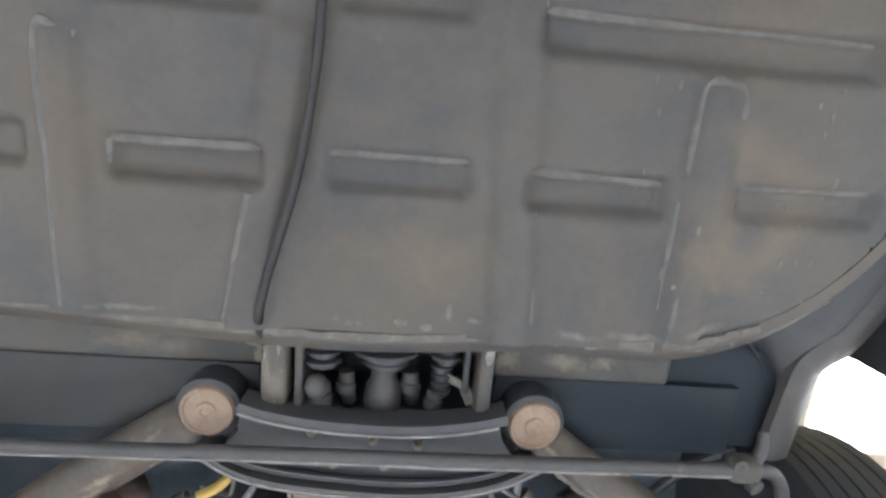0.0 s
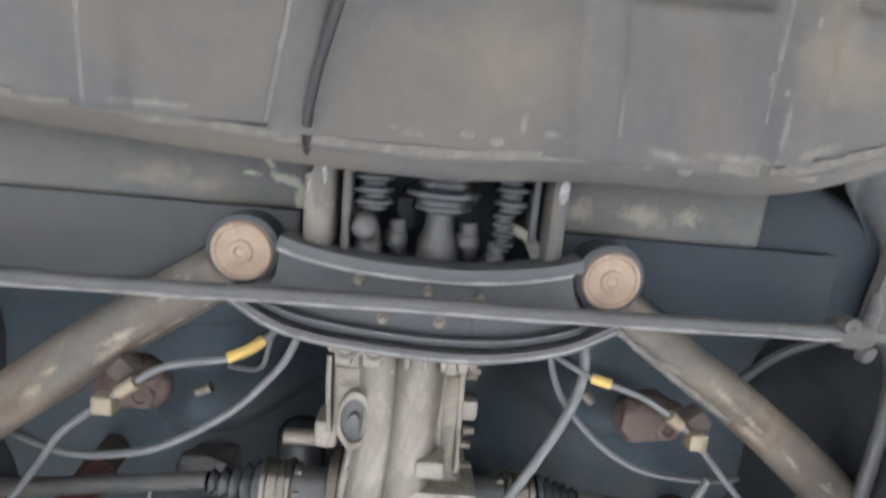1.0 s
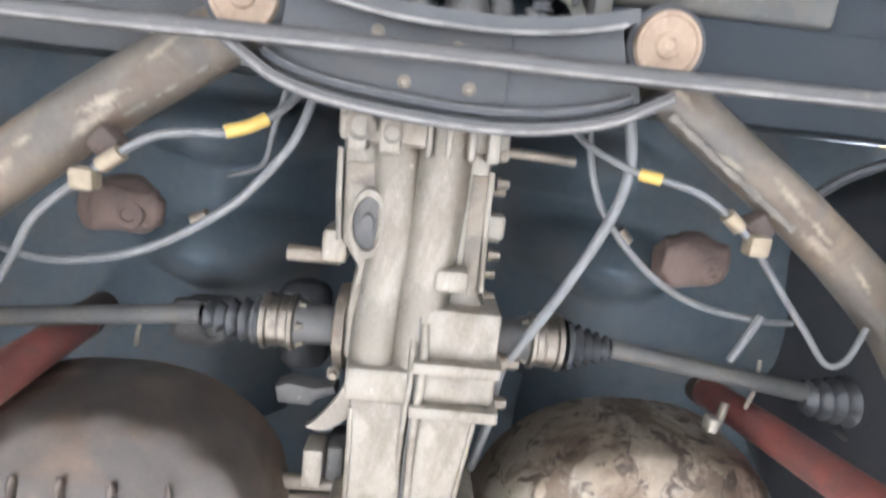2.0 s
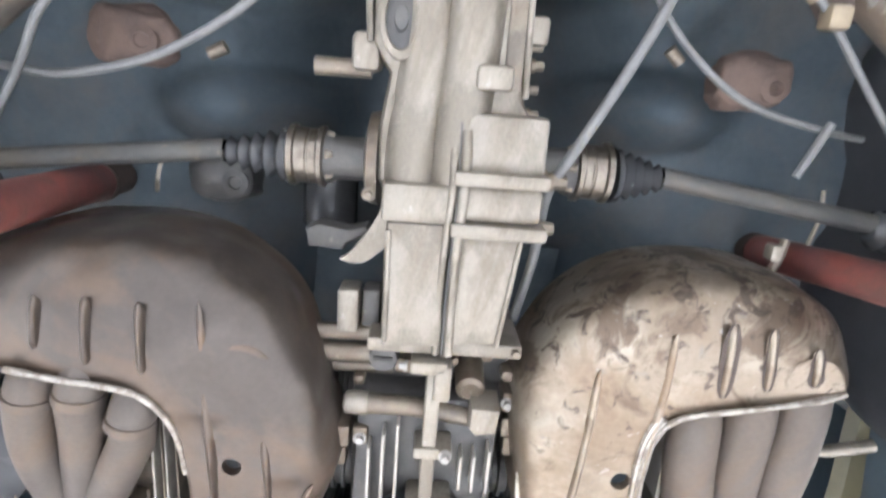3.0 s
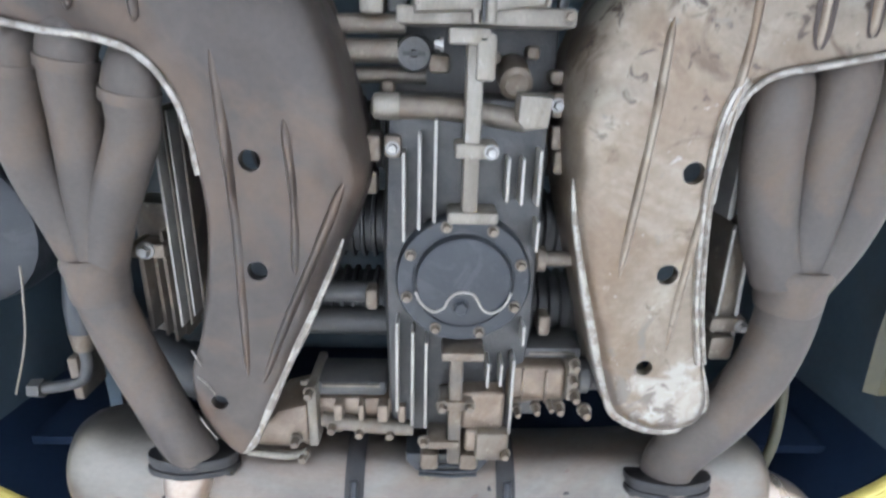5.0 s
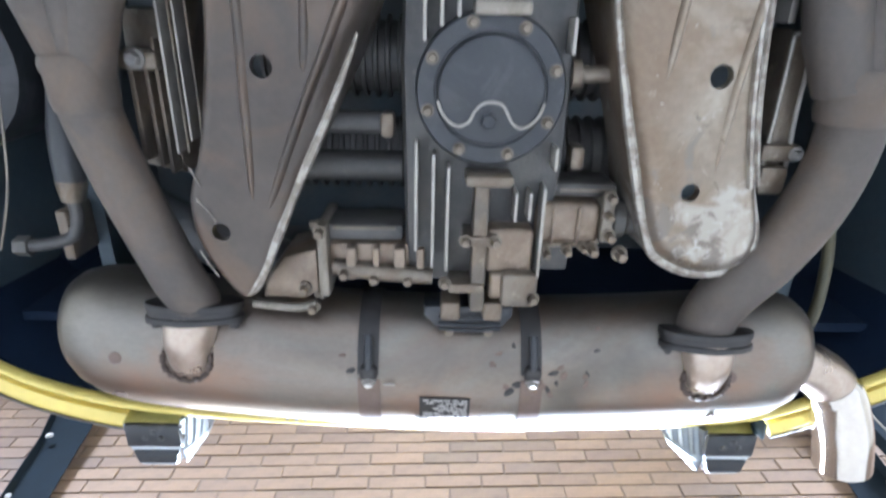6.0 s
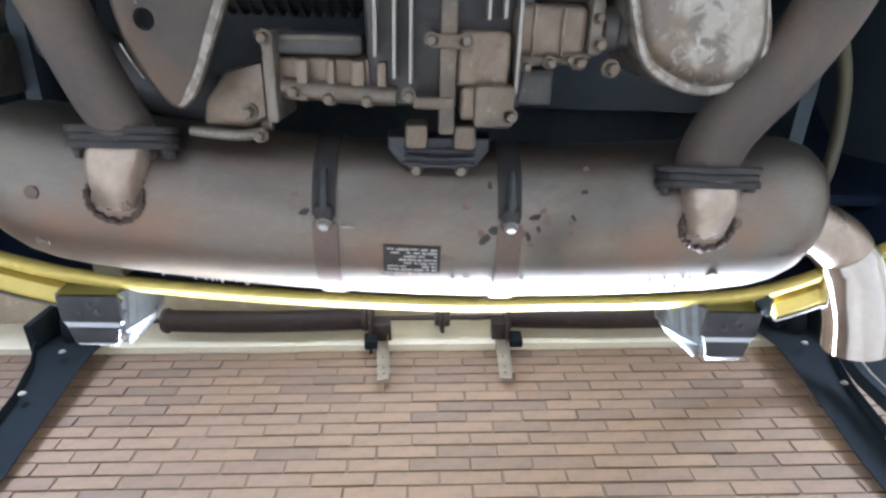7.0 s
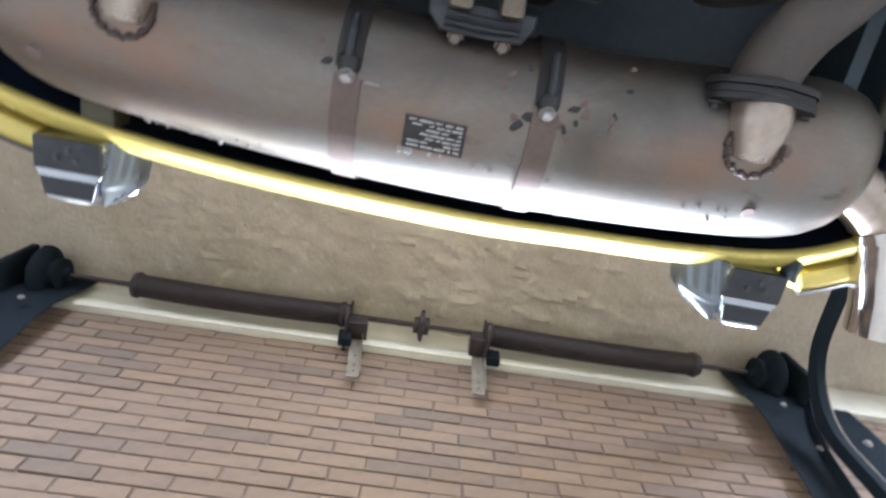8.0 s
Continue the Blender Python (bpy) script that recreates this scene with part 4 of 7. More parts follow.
# trailing arms, rising to the hubs
for s, pts in ((-1, [(-0.17, 0.399, 1.05), (-0.205, 0.424, 1.045), (-0.305, 0.493, 1.04), (-0.42, 0.581, 1.04), (-0.54, 0.675, 1.055), (-0.60, 0.735, 1.08)]),
               (1, [(0.245, 0.40, 1.045), (0.277, 0.422, 1.04), (0.348, 0.472, 1.035), (0.428, 0.524, 1.035), (0.51, 0.584, 1.035), (0.585, 0.645, 1.04), (0.66, 0.715, 1.06)])):
    arm = part("trailing_arm", tube(pts, [0.026, 0.032, 0.033, 0.034, 0.035, 0.038] if s < 0 else [0.024, 0.026, 0.027, 0.029, 0.032, 0.036], 20), ARM, car, "weathered tan-grey tubular trailing arm")
    bead = [Vector(p) + Vector((-0.010 * s, 0.019, -0.020)) for p in pts]
    way = smooth_path(bead[1:4], 16)
    part("weld_bead", add_sweep(bmesh.new(), way, lambda q: circle(0.0042 + 0.0022 * math.sin(q * 61) * math.sin(q * 23 + 1), 8, 0.7)), SEAM, arm, "pale uneven weld seam along the arm")
    a, b = Vector(pts[1]), Vector(pts[-2])
    turn = math.degrees(math.atan2(b.y - a.y, b.x - a.x))
    rw = random.Random(5 if s < 0 else 8)

    def blots(n, long, wide):
        spots = []
        for k in range(n):
            q = a.lerp(b, (k + rw.random()) / n)
            spots.append((q.x - 0.012 * s * rw.random(), q.y + rw.uniform(-0.014, 0.014), long * rw.uniform(0.6, 1.4), wide * rw.uniform(0.6, 1.4), turn + rw.uniform(-12, 12)))
        return spots

    tint_patches(arm, blots(4, 0.07, 0.02), (0.098, 0.072, 0.052), 22, 0.9)
    tint_patches(arm, blots(7, 0.022, 0.006), (0.27, 0.225, 0.17), 90, 0.9)
    e = Vector(pts[0])
    part("arm_pivot", lathe(e + Vector((0, -0.01, -0.028)), (0, 0, 1), [(0, 0.022), (0.01, 0.026), (0.06, 0.026)], 20), ARM, arm)
    hub = Vector((s * 0.69, 0.755, 1.11))
    part("hub_carrier", lathe(hub - Vector((s * 0.05, 0, 0)), (s, 0, 0), [(0, 0.03), (0.005, 0.055), (0.05, 0.06), (0.06, 0.08), (0.075, 0.085), (0.08, 0.04)], 24), CHASSIS, arm)

# brake lines and clips
cl = part("brake_line", tube([(-0.50, 0.80, 1.05), (-0.40, 0.67, 1.02), (-0.354, 0.607, 1.0), (-0.303, 0.563, 0.995), (-0.283, 0.547, 0.995), (-0.243, 0.519, 0.998), (-0.206, 0.509, 1.0), (-0.168, 0.505, 1.01), (-0.136, 0.488, 1.03), (-0.116, 0.468, 1.045), (-0.10, 0.445, 1.06)], 0.0042, 10), CABLE, car, "grey brake hose")
part("sleeve", tube([(-0.172, 0.505, 1.008), (-0.152, 0.498, 1.018), (-0.138, 0.489, 1.028)], 0.0068, 10), SLEEVE, cl, "yellow sleeve on the hose")
part("ferrule", tube([(-0.285, 0.549, 0.995), (-0.265, 0.534, 0.995)], 0.0085, 10, curved=False), BRASS, cl)
part("union", box(-0.312, -0.288, 0.552, 0.574, 0.985, 1.006, bevel=0.004), BRASS, cl)
cr = part("brake_line", tube([(0.18, 0.465, 1.06), (0.20, 0.483, 1.04), (0.245, 0.502, 1.02), (0.269, 0.506, 1.01), (0.305, 0.515, 1.0), (0.342, 0.537, 0.998), (0.37, 0.56, 1.0), (0.419, 0.612, 1.005), (0.461, 0.655, 1.01), (0.492, 0.688, 1.01), (0.514, 0.682, 1.01), (0.535, 0.645, 1.02)], 0.0036, 10), CABLE, car, "grey brake hose")
part("sleeve", tube([(0.247, 0.503, 1.02), (0.268, 0.506, 1.012)], 0.0064, 10, curved=False), SLEEVE, cr, "yellow sleeve on the hose")
part("ferrule", tube([(0.335, 0.532, 0.997), (0.352, 0.545, 0.998)], 0.008, 10, curved=False), BRASS, cr)
part("union", box(0.362, 0.384, 0.55, 0.572, 0.987, 1.008, bevel=0.004), BRASS, cr)
for p in ((-0.288, 0.528, 1.0), (0.378, 0.545, 1.0)):
    m = Matrix.Translation(p) @ Matrix.Rotation(0.7 if p[0] < 0 else -0.7, 4, "Z")
    part("line_bracket", box(-0.013, 0.013, -0.014, 0.014, 0.002, 0.03, bevel=0.006, m=m), BROWN, car, "rusty brake line bracket")
part("hand_brake_cable", tube([(-0.47, 0.66, 1.08), (-0.38, 0.666, 1.05), (-0.295, 0.65, 1.035), (-0.236, 0.625, 1.03), (-0.177, 0.586, 1.03), (-0.143, 0.552, 1.03), (-0.11, 0.508, 1.03), (-0.094, 0.46, 1.04), (-0.09, 0.42, 1.06)], 0.0047, 10), CABLE, car, "looping grey cable")
part("hand_brake_cable", tube([(0.195, 0.44, 1.07), (0.198, 0.465, 1.055), (0.21, 0.517, 1.05), (0.237, 0.564, 1.05), (0.292, 0.615, 1.05), (0.352, 0.646, 1.055), (0.44, 0.664, 1.07), (0.5, 0.67, 1.09)], 0.004, 10), CABLE, car, "looping grey cable")
part("clutch_cable", tube([(0.228, 0.42, 1.06), (0.232, 0.45, 1.035), (0.24, 0.499, 1.03), (0.229, 0.555, 1.03), (0.193, 0.635, 1.03), (0.159, 0.706, 1.04), (0.14, 0.757, 1.06), (0.14, 0.84, 1.09), (0.13, 0.93, 1.12)], 0.0062, 10), CABLE, car, "grey cable running to the gearbox")
part("wire", tube([(-0.125, 0.46, 1.05), (-0.135, 0.5, 1.045), (-0.15, 0.54, 1.06), (-0.2, 0.56, 1.1)], 0.003, 8), CABLE, car)
part("rod", tube([(0.11, 0.497, 1.06), (0.19, 0.5, 1.065)], 0.006, 10, curved=False), ALUD, car)
part("rod", tube([(0.44, 0.655, 1.06), (0.415, 0.715, 1.06)], 0.005, 8, curved=False), CABLE, car)
part("rod", tube([(0.45, 0.545, 1.09), (0.52, 0.49, 1.1), (0.58, 0.46, 1.1)], 0.007, 8), CHASSIS, car)


def caliper(x, y, z, s, material=None):
    """A lumpy rusted casting."""
    bm = bmesh.new()
    bmesh.ops.create_icosphere(bm, subdivisions=4, radius=1.0)
    for v in bm.verts:
        d = v.co.normalized()
        k = 1 + 0.2 * noise.noise(d * 1.5 + Vector((s, 0, 0))) + 0.06 * noise.noise(d * 4.1 + Vector((0, s, 0)))
        p = Vector([math.copysign(abs(c) ** 0.7, c) for c in d]) * k
        v.co = Vector((x + p.x * 0.046, y + p.y * 0.034, z + 0.03 + p.z * 0.03))
    add_lathe(bm, (x + 0.02, y + 0.006, z + 0.012), (0, 0, -1), [(0, 0.018), (0.012, 0.017), (0.014, 0.009), (0.008, 0.006)], 16)
    part("rusty_mount", bm, material or MOUNT, car, "rusty brown suspension mount")


caliper(-0.345, 0.618, 1.12, -1)
caliper(-0.262, 0.782, 1.17, -2, CASE)
caliper(0.385, 0.615, 1.12, 1)
for p, q in (((-0.265, 0.632, 1.16), (-0.245, 0.622, 1.16)), ((0.30, 0.6, 1.15), (0.285, 0.585, 1.15))):
    part("stud", tube([p, q], 0.008, 10, curved=False), ALUD, car)

for pts in ([(0.494, 0.735, 1.12), (0.494, 0.77, 1.115), (0.491, 0.805, 1.12)], [(-0.312, 0.75, 1.13), (-0.316, 0.775, 1.12), (-0.323, 0.797, 1.13)], [(-0.545, 1.25, 1.12), (-0.55, 1.29, 1.12), (-0.565, 1.365, 1.12), (-0.60, 1.45, 1.125)]):
    part("wire", tube(pts, 0.0028 if pts[0][1] < 1 else 0.0016, 8), ZINC, car, "thin pale wire")
part("vent_tube", tube([(0.575, 1.105, 1.125), (0.60, 1.10, 1.12), (0.66, 1.088, 1.12)], [0.006, 0.009, 0.009], 12), ALU, car, "pale vent tube end")

# ---- gearbox ----
gb = part("gearbox", plate([(-0.066, 0.462), (0.112, 0.462), (0.112, 0.500), (0.098, 0.515), (0.10, 0.57), (0.103, 0.66), (0.122, 0.69), (0.130, 0.79), (0.108, 0.83), (0.104, 0.93),
                            (-0.036, 0.94), (-0.038, 0.765), (-0.048, 0.75), (-0.048, 0.69), (-0.040, 0.64), (-0.060, 0.61), (-0.062, 0.5)], 1.045, 1.22, bevel=0.012), ALU, car, "dirty cast aluminium gearbox")
part("nose_cover", box(-0.066, 0.112, 0.452, 0.502, 1.028, 1.2, bevel=0.008), ALU, gb, "cast nose cover with bolted flange")
part("spine", tube([(0.048, 0.45, 1.052), (0.046, 0.55, 1.05), (0.04, 0.66, 1.05), (0.034, 0.75, 1.055)], 0.03, 18), ALU, gb, "rounded casting spine")
part("spine", tube([(-0.005, 0.49, 1.065), (0.0, 0.6, 1.062), (-0.01, 0.7, 1.06), (-0.012, 0.76, 1.06)], 0.032, 18), ALU, gb)
for x, w in ((-0.045, 0.02), (-0.012, 0.022), (0.028, 0.007), (0.048, 0.007), (0.072, 0.009), (0.094, 0.014)):
    part("casting_rib", box(x - w / 2, x + w / 2, 0.462, 0.51, 1.018, 1.05, bevel=0.004), ALU, gb)
for x, y, r in ((-0.042, 0.485, 0.010), (-0.01, 0.489, 0.007)):
    part("bore", lathe((x, y, 1.02), (0, 0, -1), [(0, r * 1.5), (0.004, r * 1.5), (0.004, r), (-0.006, r), (-0.006, 0)], 18), ALUD, gb)
pl = part("inspection_plug", lathe((0, 0, 0), (0, 0, -1), [(0, 0.04), (0.012, 0.038), (0.014, 0.03), (0.008, 0.028), (0.006, 0.0)], 28), ALU, gb, "oval boss with a dark recess")
pl.matrix_basis = Matrix.LocRotScale(Vector((-0.029, 0.588, 1.04)) - ORIGIN[gb.name], None, (0.55, 1.0, 1.0))
ORIGIN[pl.name] = Vector((-0.029, 0.588, 1.04))
pd = part("plug", lathe((0, 0, 0), (0, 0, -1), [(0, 0.029), (0.004, 0.028), (0.005, 0.012), (0.012, 0.011), (0.012, 0)], 24), CASE, gb, "dark oily plug")
pd.matrix_basis = Matrix.LocRotScale(Vector((-0.029, 0.588, 1.036)) - ORIGIN[gb.name], None, (0.6, 1.05, 1.0))
# thin darker pads paint in the shade of recesses in the casting
part("casting_recess", box(-0.056, -0.022, 0.523, 0.548, 1.0432, 1.05, bevel=0.001), ALUD, gb, "darker thin pad for a shaded recess")
part("casting_recess", box(0.078, 0.096, 0.525, 0.648, 1.0432, 1.05, bevel=0.001), ALUD, gb, "darker thin pad for a shaded recess")
part("casting_recess", box(-0.036, -0.02, 0.66, 0.735, 1.0432, 1.05, bevel=0.001), ALUD, gb, "darker thin pad for a shaded recess")
part("side_boss", box(-0.08, -0.05, 0.60, 0.64, 1.05, 1.10, bevel=0.008), ALU, gb)
part("selector_rod", tube([(-0.12, 0.637, 1.072), (-0.06, 0.637, 1.072)], 0.010, 12, curved=False), ALUD, gb)
part("side_boss", box(0.095, 0.125, 0.57, 0.60, 1.07, 1.10, bevel=0.006), ALU, gb)
for y in (0.535, 0.578, 0.62, 0.672):
    bolt(gb, (0.112, y, 1.085), 0.006, 0.01, (1, 0, 0), ALUD)
part("lug", box(0.048, 0.085, 0.625, 0.65, 1.015, 1.05, bevel=0.006), ALU, gb)
part("side_cover", lathe((-0.05, 0.735, 1.11), (-1, 0, 0), [(0, 0.055), (0.012, 0.052), (0.016, 0.035)], 26), ALUD, gb)
part("differential_cover", box(0.038, 0.128, 0.672, 0.735, 1.022, 1.1, bevel=0.006), ALU, gb, "flat bolted differential cover")
part("flange", box(0.034, 0.132, 0.73, 0.745, 1.008, 1.1, bevel=0.003), ALU, gb)
part("differential_cover", box(0.036, 0.130, 0.745, 0.785, 1.02, 1.1, bevel=0.008), ALU, gb)
part("flange", box(0.034, 0.136, 0.785, 0.80, 1.01, 1.1, bevel=0.003), ALU, gb)
for x, y in ((0.142, 0.737), (0.142, 0.792), (0.15, 0.74)):
    bolt(gb, (x - 0.012, y, 1.05), 0.008, 0.016, (1, 0, 0), ALUD)
bell = part("bell_housing", plate([(-0.034, 0.79), (0.034, 0.79), (0.036, 0.935), (-0.032, 0.938)], 1.026, 1.1, bevel=0.008), ALU, gb, "bell housing panel")
part("bell_housing_panel", plate([(0.042, 0.80), (0.116, 0.80), (0.10, 0.93), (0.042, 0.935)], 1.03, 1.1, bevel=0.008), ALU, gb)
part("split_seam", add_sweep(bmesh.new(), smooth_path([(0.036, 0.64, 1.022), (0.039, 0.71, 1.022), (0.041, 0.745, 1.018), (0.038, 0.803, 1.018), (0.036, 0.86, 1.022), (0.036, 0.945, 1.026)], 5), [(-0.0010, 0.04), (-0.0010, -0.001), (0.0010, -0.001), (0.0010, 0.04)]), CASE, gb, "dark split line of the casing")
part("seam_ridge", tube([(0.044, 0.69, 1.026), (0.046, 0.745, 1.02), (0.043, 0.803, 1.022), (0.042, 0.86, 1.028), (0.043, 0.945, 1.032)], 0.0062, 12), ALU, gb, "raised flange edge along the split line")
part("seam_ridge", tube([(0.031, 0.69, 1.03), (0.034, 0.745, 1.022), (0.031, 0.803, 1.024), (0.029, 0.86, 1.029), (0.029, 0.945, 1.033)], 0.0045, 10), ALU, gb, "raised flange edge along the split line")
part("cross_flange", box(-0.04, 0.034, 0.748, 0.79, 1.02, 1.06, bevel=0.006), ALU, gb)
part("rear_flange", box(-0.05, 0.13, 0.93, 0.948, 1.035, 1.2, bevel=0.004), ALU, gb)
horn = smooth_path([(-0.034, 0.76), (-0.05, 0.80), (-0.075, 0.835), (-0.085, 0.842), (-0.06, 0.845), (-0.034, 0.825)], 3)
part("casting_web", plate([(p.x, p.y) for p in horn], 1.045, 1.055), ALU, gb, "curved casting web")
part("starter_stub", box(-0.089, -0.064, 0.884, 0.938, 1.06, 1.1, bevel=0.004), ALU, gb)
part("starter_stub", box(-0.062, -0.04, 0.888, 0.936, 1.075, 1.11, bevel=0.004), CASE, gb)
part("starter_motor", lathe((-0.135, 0.735, 1.27), (0, 1, 0), [(0, 0.02), (0.006, 0.034), (0.016, 0.04), (0.12, 0.04), (0.13, 0.034), (0.135, 0.02)], 24), OILY, gb, "oily black starter motor")
part("clutch_lever", plate([(-0.136, 0.824), (-0.12, 0.817), (-0.085, 0.822), (-0.062, 0.816), (-0.058, 0.826), (-0.086, 0.84), (-0.09, 0.848), (-0.132, 0.846)], 1.1, 1.13, bevel=0.004), CASE, gb)

for pts, r in (([(-0.031, 0.80, 1.027), (-0.030, 0.86, 1.026), (-0.030, 0.93, 1.027)], 0.003), ([(0.113, 0.80, 1.03), (0.105, 0.87, 1.03), (0.098, 0.93, 1.03)], 0.003), ([(-0.064, 0.51, 1.046), (-0.063, 0.56, 1.045), (-0.06, 0.61, 1.046)], 0.0035), ([(0.098, 0.52, 1.045), (0.099, 0.58, 1.044), (0.102, 0.655, 1.045)], 0.0035)):
    part("casting_edge", tube(pts, r, 8), ALU, gb, "raised bright edge of the casting")
for x, y in ((-0.058, 0.47), (-0.03, 0.462), (0.02, 0.462), (0.06, 0.463), (0.104, 0.475), (0.105, 0.5), (-0.055, 0.765), (0.125, 0.765), (0.122, 0.938)):
    bolt(gb, (x, y, 1.03 if y < 0.6 else 1.036), 0.0055, 0.007, material=ALUD)
for y in (0.545, 0.60, 0.645):
    part("side_stud", tube([(0.10, y, 1.09), (0.122, y, 1.09)], 0.0055, 8, curved=False), ALUD, gb)

# ---- half shafts ----
for s, xs, y0, y1 in ((-1, (-0.052, -0.113, -0.158, -0.156, -0.232, -0.55), 0.738, 0.775), (1, (0.125, 0.178, 0.229, 0.226, 0.286, 0.585), 0.733, 0.775)):
    ha = part("half_shaft", tube([(xs[4], y0, 1.112), (xs[5], y1, 1.112)], 0.0125, 14, curved=False), BEAM, car, "grey drive shaft with ribbed rubber boots")
    part("drive_flange", lathe((xs[0], y0, 1.112), (s, 0, 0), [(0, 0.037), (0.008, 0.037), (0.01, 0.025), (abs(xs[1] - xs[0]) - 0.012, 0.026), (abs(xs[1] - xs[0]), 0.031)], 26), CASE, ha, "oily dark drive flange")
    cv = part("joint", lathe((xs[1], y0, 1.112), (s, 0, 0), [(0, 0.032), (0.002, 0.036), (0.007, 0.036), (0.009, 0.0325), (0.017, 0.0325), (0.018, 0.0315), (0.020, 0.0315), (0.021, 0.0325), (0.033, 0.0325), (0.035, 0.036), (0.041, 0.036), (0.043, 0.031)], 36), JOINT, ha, "round steel drive joint")
    for k in range(6):
        a = k * math.pi / 3 + 0.3
        bolt(cv, (xs[1] - 0.004 * s, y0 + 0.027 * math.cos(a), 1.112 + 0.027 * math.sin(a)), 0.0042, 0.005, (-s, 0, 0), ALUD)
    pr = [(0, 0.033)]
    L = abs(xs[4] - xs[3])
    for k in range(1, 6):
        r = 0.034 - 0.0035 * k
        pr += [(L * (k - 0.5) / 5, r), (L * (k - 0.42) / 5, r + 0.001), (L * k / 5, r - 0.009)]
    part("boot", lathe((xs[3], y0 + 0.002, 1.112), (s, 0, 0), pr + [(L, 0.013)], 24), OILY, ha, "ribbed black rubber boot")
    pr = [(0, 0.014)]
    for k in range(1, 6):
        r = 0.02 + 0.0035 * k
        pr += [(0.085 * (k - 0.5) / 5, r), (0.085 * (k - 0.42) / 5, r + 0.001), (0.085 * k / 5, r - 0.008)]
    part("boot", lathe((xs[5] - 0.03 * s, y1 + 0.004, 1.112), (s, 0, 0), pr + [(0.09, 0.04), (0.1, 0.04)], 24), OILY, ha, "ribbed black rubber boot")

# ---- shock absorbers ----
sh = part("shock_absorber", tube([(-0.405, 0.793, 0.93), (-0.425, 0.801, 1.1), (-0.438, 0.807, 1.21)], 0.025, 20, curved=False), REDPAINT, car, "faded red shock absorber standing steeply")
part("shock_collar", tube([(-0.437, 0.8065, 1.20), (-0.439, 0.8075, 1.215)], 0.027, 20, curved=False), BROWN, sh)
part("shock_rod", tube([(-0.439, 0.807, 1.21), (-0.451, 0.812, 1.32)], 0.024, 16, curved=False), BROWN, sh)
sh = part("shock_absorber", tube([(0.5345, 0.812, 0.92), (0.523, 0.831, 1.1), (0.512, 0.85, 1.265)], 0.024, 20, curved=False), REDPAINT, car, "faded red shock absorber standing steeply")
part("shock_collar", tube([(0.513, 0.849, 1.25), (0.512, 0.851, 1.27)], 0.0265, 20, curved=False), BROWN, sh)
part("shock_rod", tube([(0.512, 0.85, 1.265), (0.504, 0.864, 1.36)], 0.012, 12, curved=False), CASE, sh)
part("hub_bracket", plate([(0.612, 0.822), (0.665, 0.812), (0.70, 0.83), (0.72, 0.90), (0.672, 0.875)], 1.09, 1.11, bevel=0.004), BEAM, car, "grey hub bracket")
part("wire", tube([(0.462, 0.80, 1.12), (0.455, 0.825, 1.115), (0.44, 0.85, 1.11)], 0.006, 8), ALUD, car)
part("bracket", box(0.41, 0.424, 0.795, 0.815, 1.06, 1.08, bevel=0.004), ALU, car)

# ---- crankcase ----
eng = part("crankcase", plate([(-0.062, 1.018), (0.118, 1.018), (0.118, 1.3), (0.102, 1.455), (-0.062, 1.455), (-0.068, 1.2)], 1.058, 1.25, bevel=0.014), CASE, car, "grimy finned engine crankcase")
for x, ya, yb in ((-0.042, 1.075, 1.175), (-0.025, 1.055, 1.161), (-0.008, 1.04, 1.152), (0.071, 1.079, 1.127), (0.087, 1.079, 1.13), (0.105, 1.07, 1.131), (0.108, 1.15, 1.185),
                  (-0.050, 1.277, 1.402), (-0.031, 1.29, 1.423), (-0.0145, 1.303, 1.427), (0.062, 1.33, 1.365), (0.078, 1.33, 1.363), (0.093, 1.325, 1.434), (0.102, 1.28, 1.305)):
    part("fin", box(x - 0.0018, x + 0.0018, ya, yb, 1.03, 1.065, bevel=0.001), FIN, eng)
sump = part("sump_plate", lathe((0.027, 1.222, 1.05), (0, 0, -1), [(0, 0.079), (0.014, 0.0785), (0.018, 0.076), (0.018, 0.059), (0.016, 0.058), (0.016, 0.0565), (0.025, 0.054), (0.027, 0.05), (0.027, 0.0)], 48), SUMP, eng, "round black sump plate")
for k in range(8):
    a = math.pi / 8 + k * math.pi / 4 + 0.08
    b = bolt(sump, (0.027 + 0.0685 * math.cos(a), 1.222 + 0.0685 * math.sin(a), 1.032), 0.0052, 0.007, material=ALUD)
well = [(-0.055, 0.010), (-0.050, 0.022), (-0.042, 0.031), (-0.032, 0.035), (-0.022, 0.030), (-0.017, 0.020), (-0.009, 0.012), (0.002, 0.010), (0.012, 0.013), (0.018, 0.022), (0.023, 0.031), (0.032, 0.036), (0.042, 0.032), (0.050, 0.023), (0.055, 0.010)]
part("drain_ridge", add_sweep(bmesh.new(), smooth_path([(0.027 + x, 1.222 + y, 1.0225) for x, y in well], 4), circle(0.0016, 8)), FIN, sump, "worn ridge round the drain plug")
bolt(sump, (0.025, 1.251, 1.024), 0.0085, 0.006, material=SUMP, name="drain_plug")
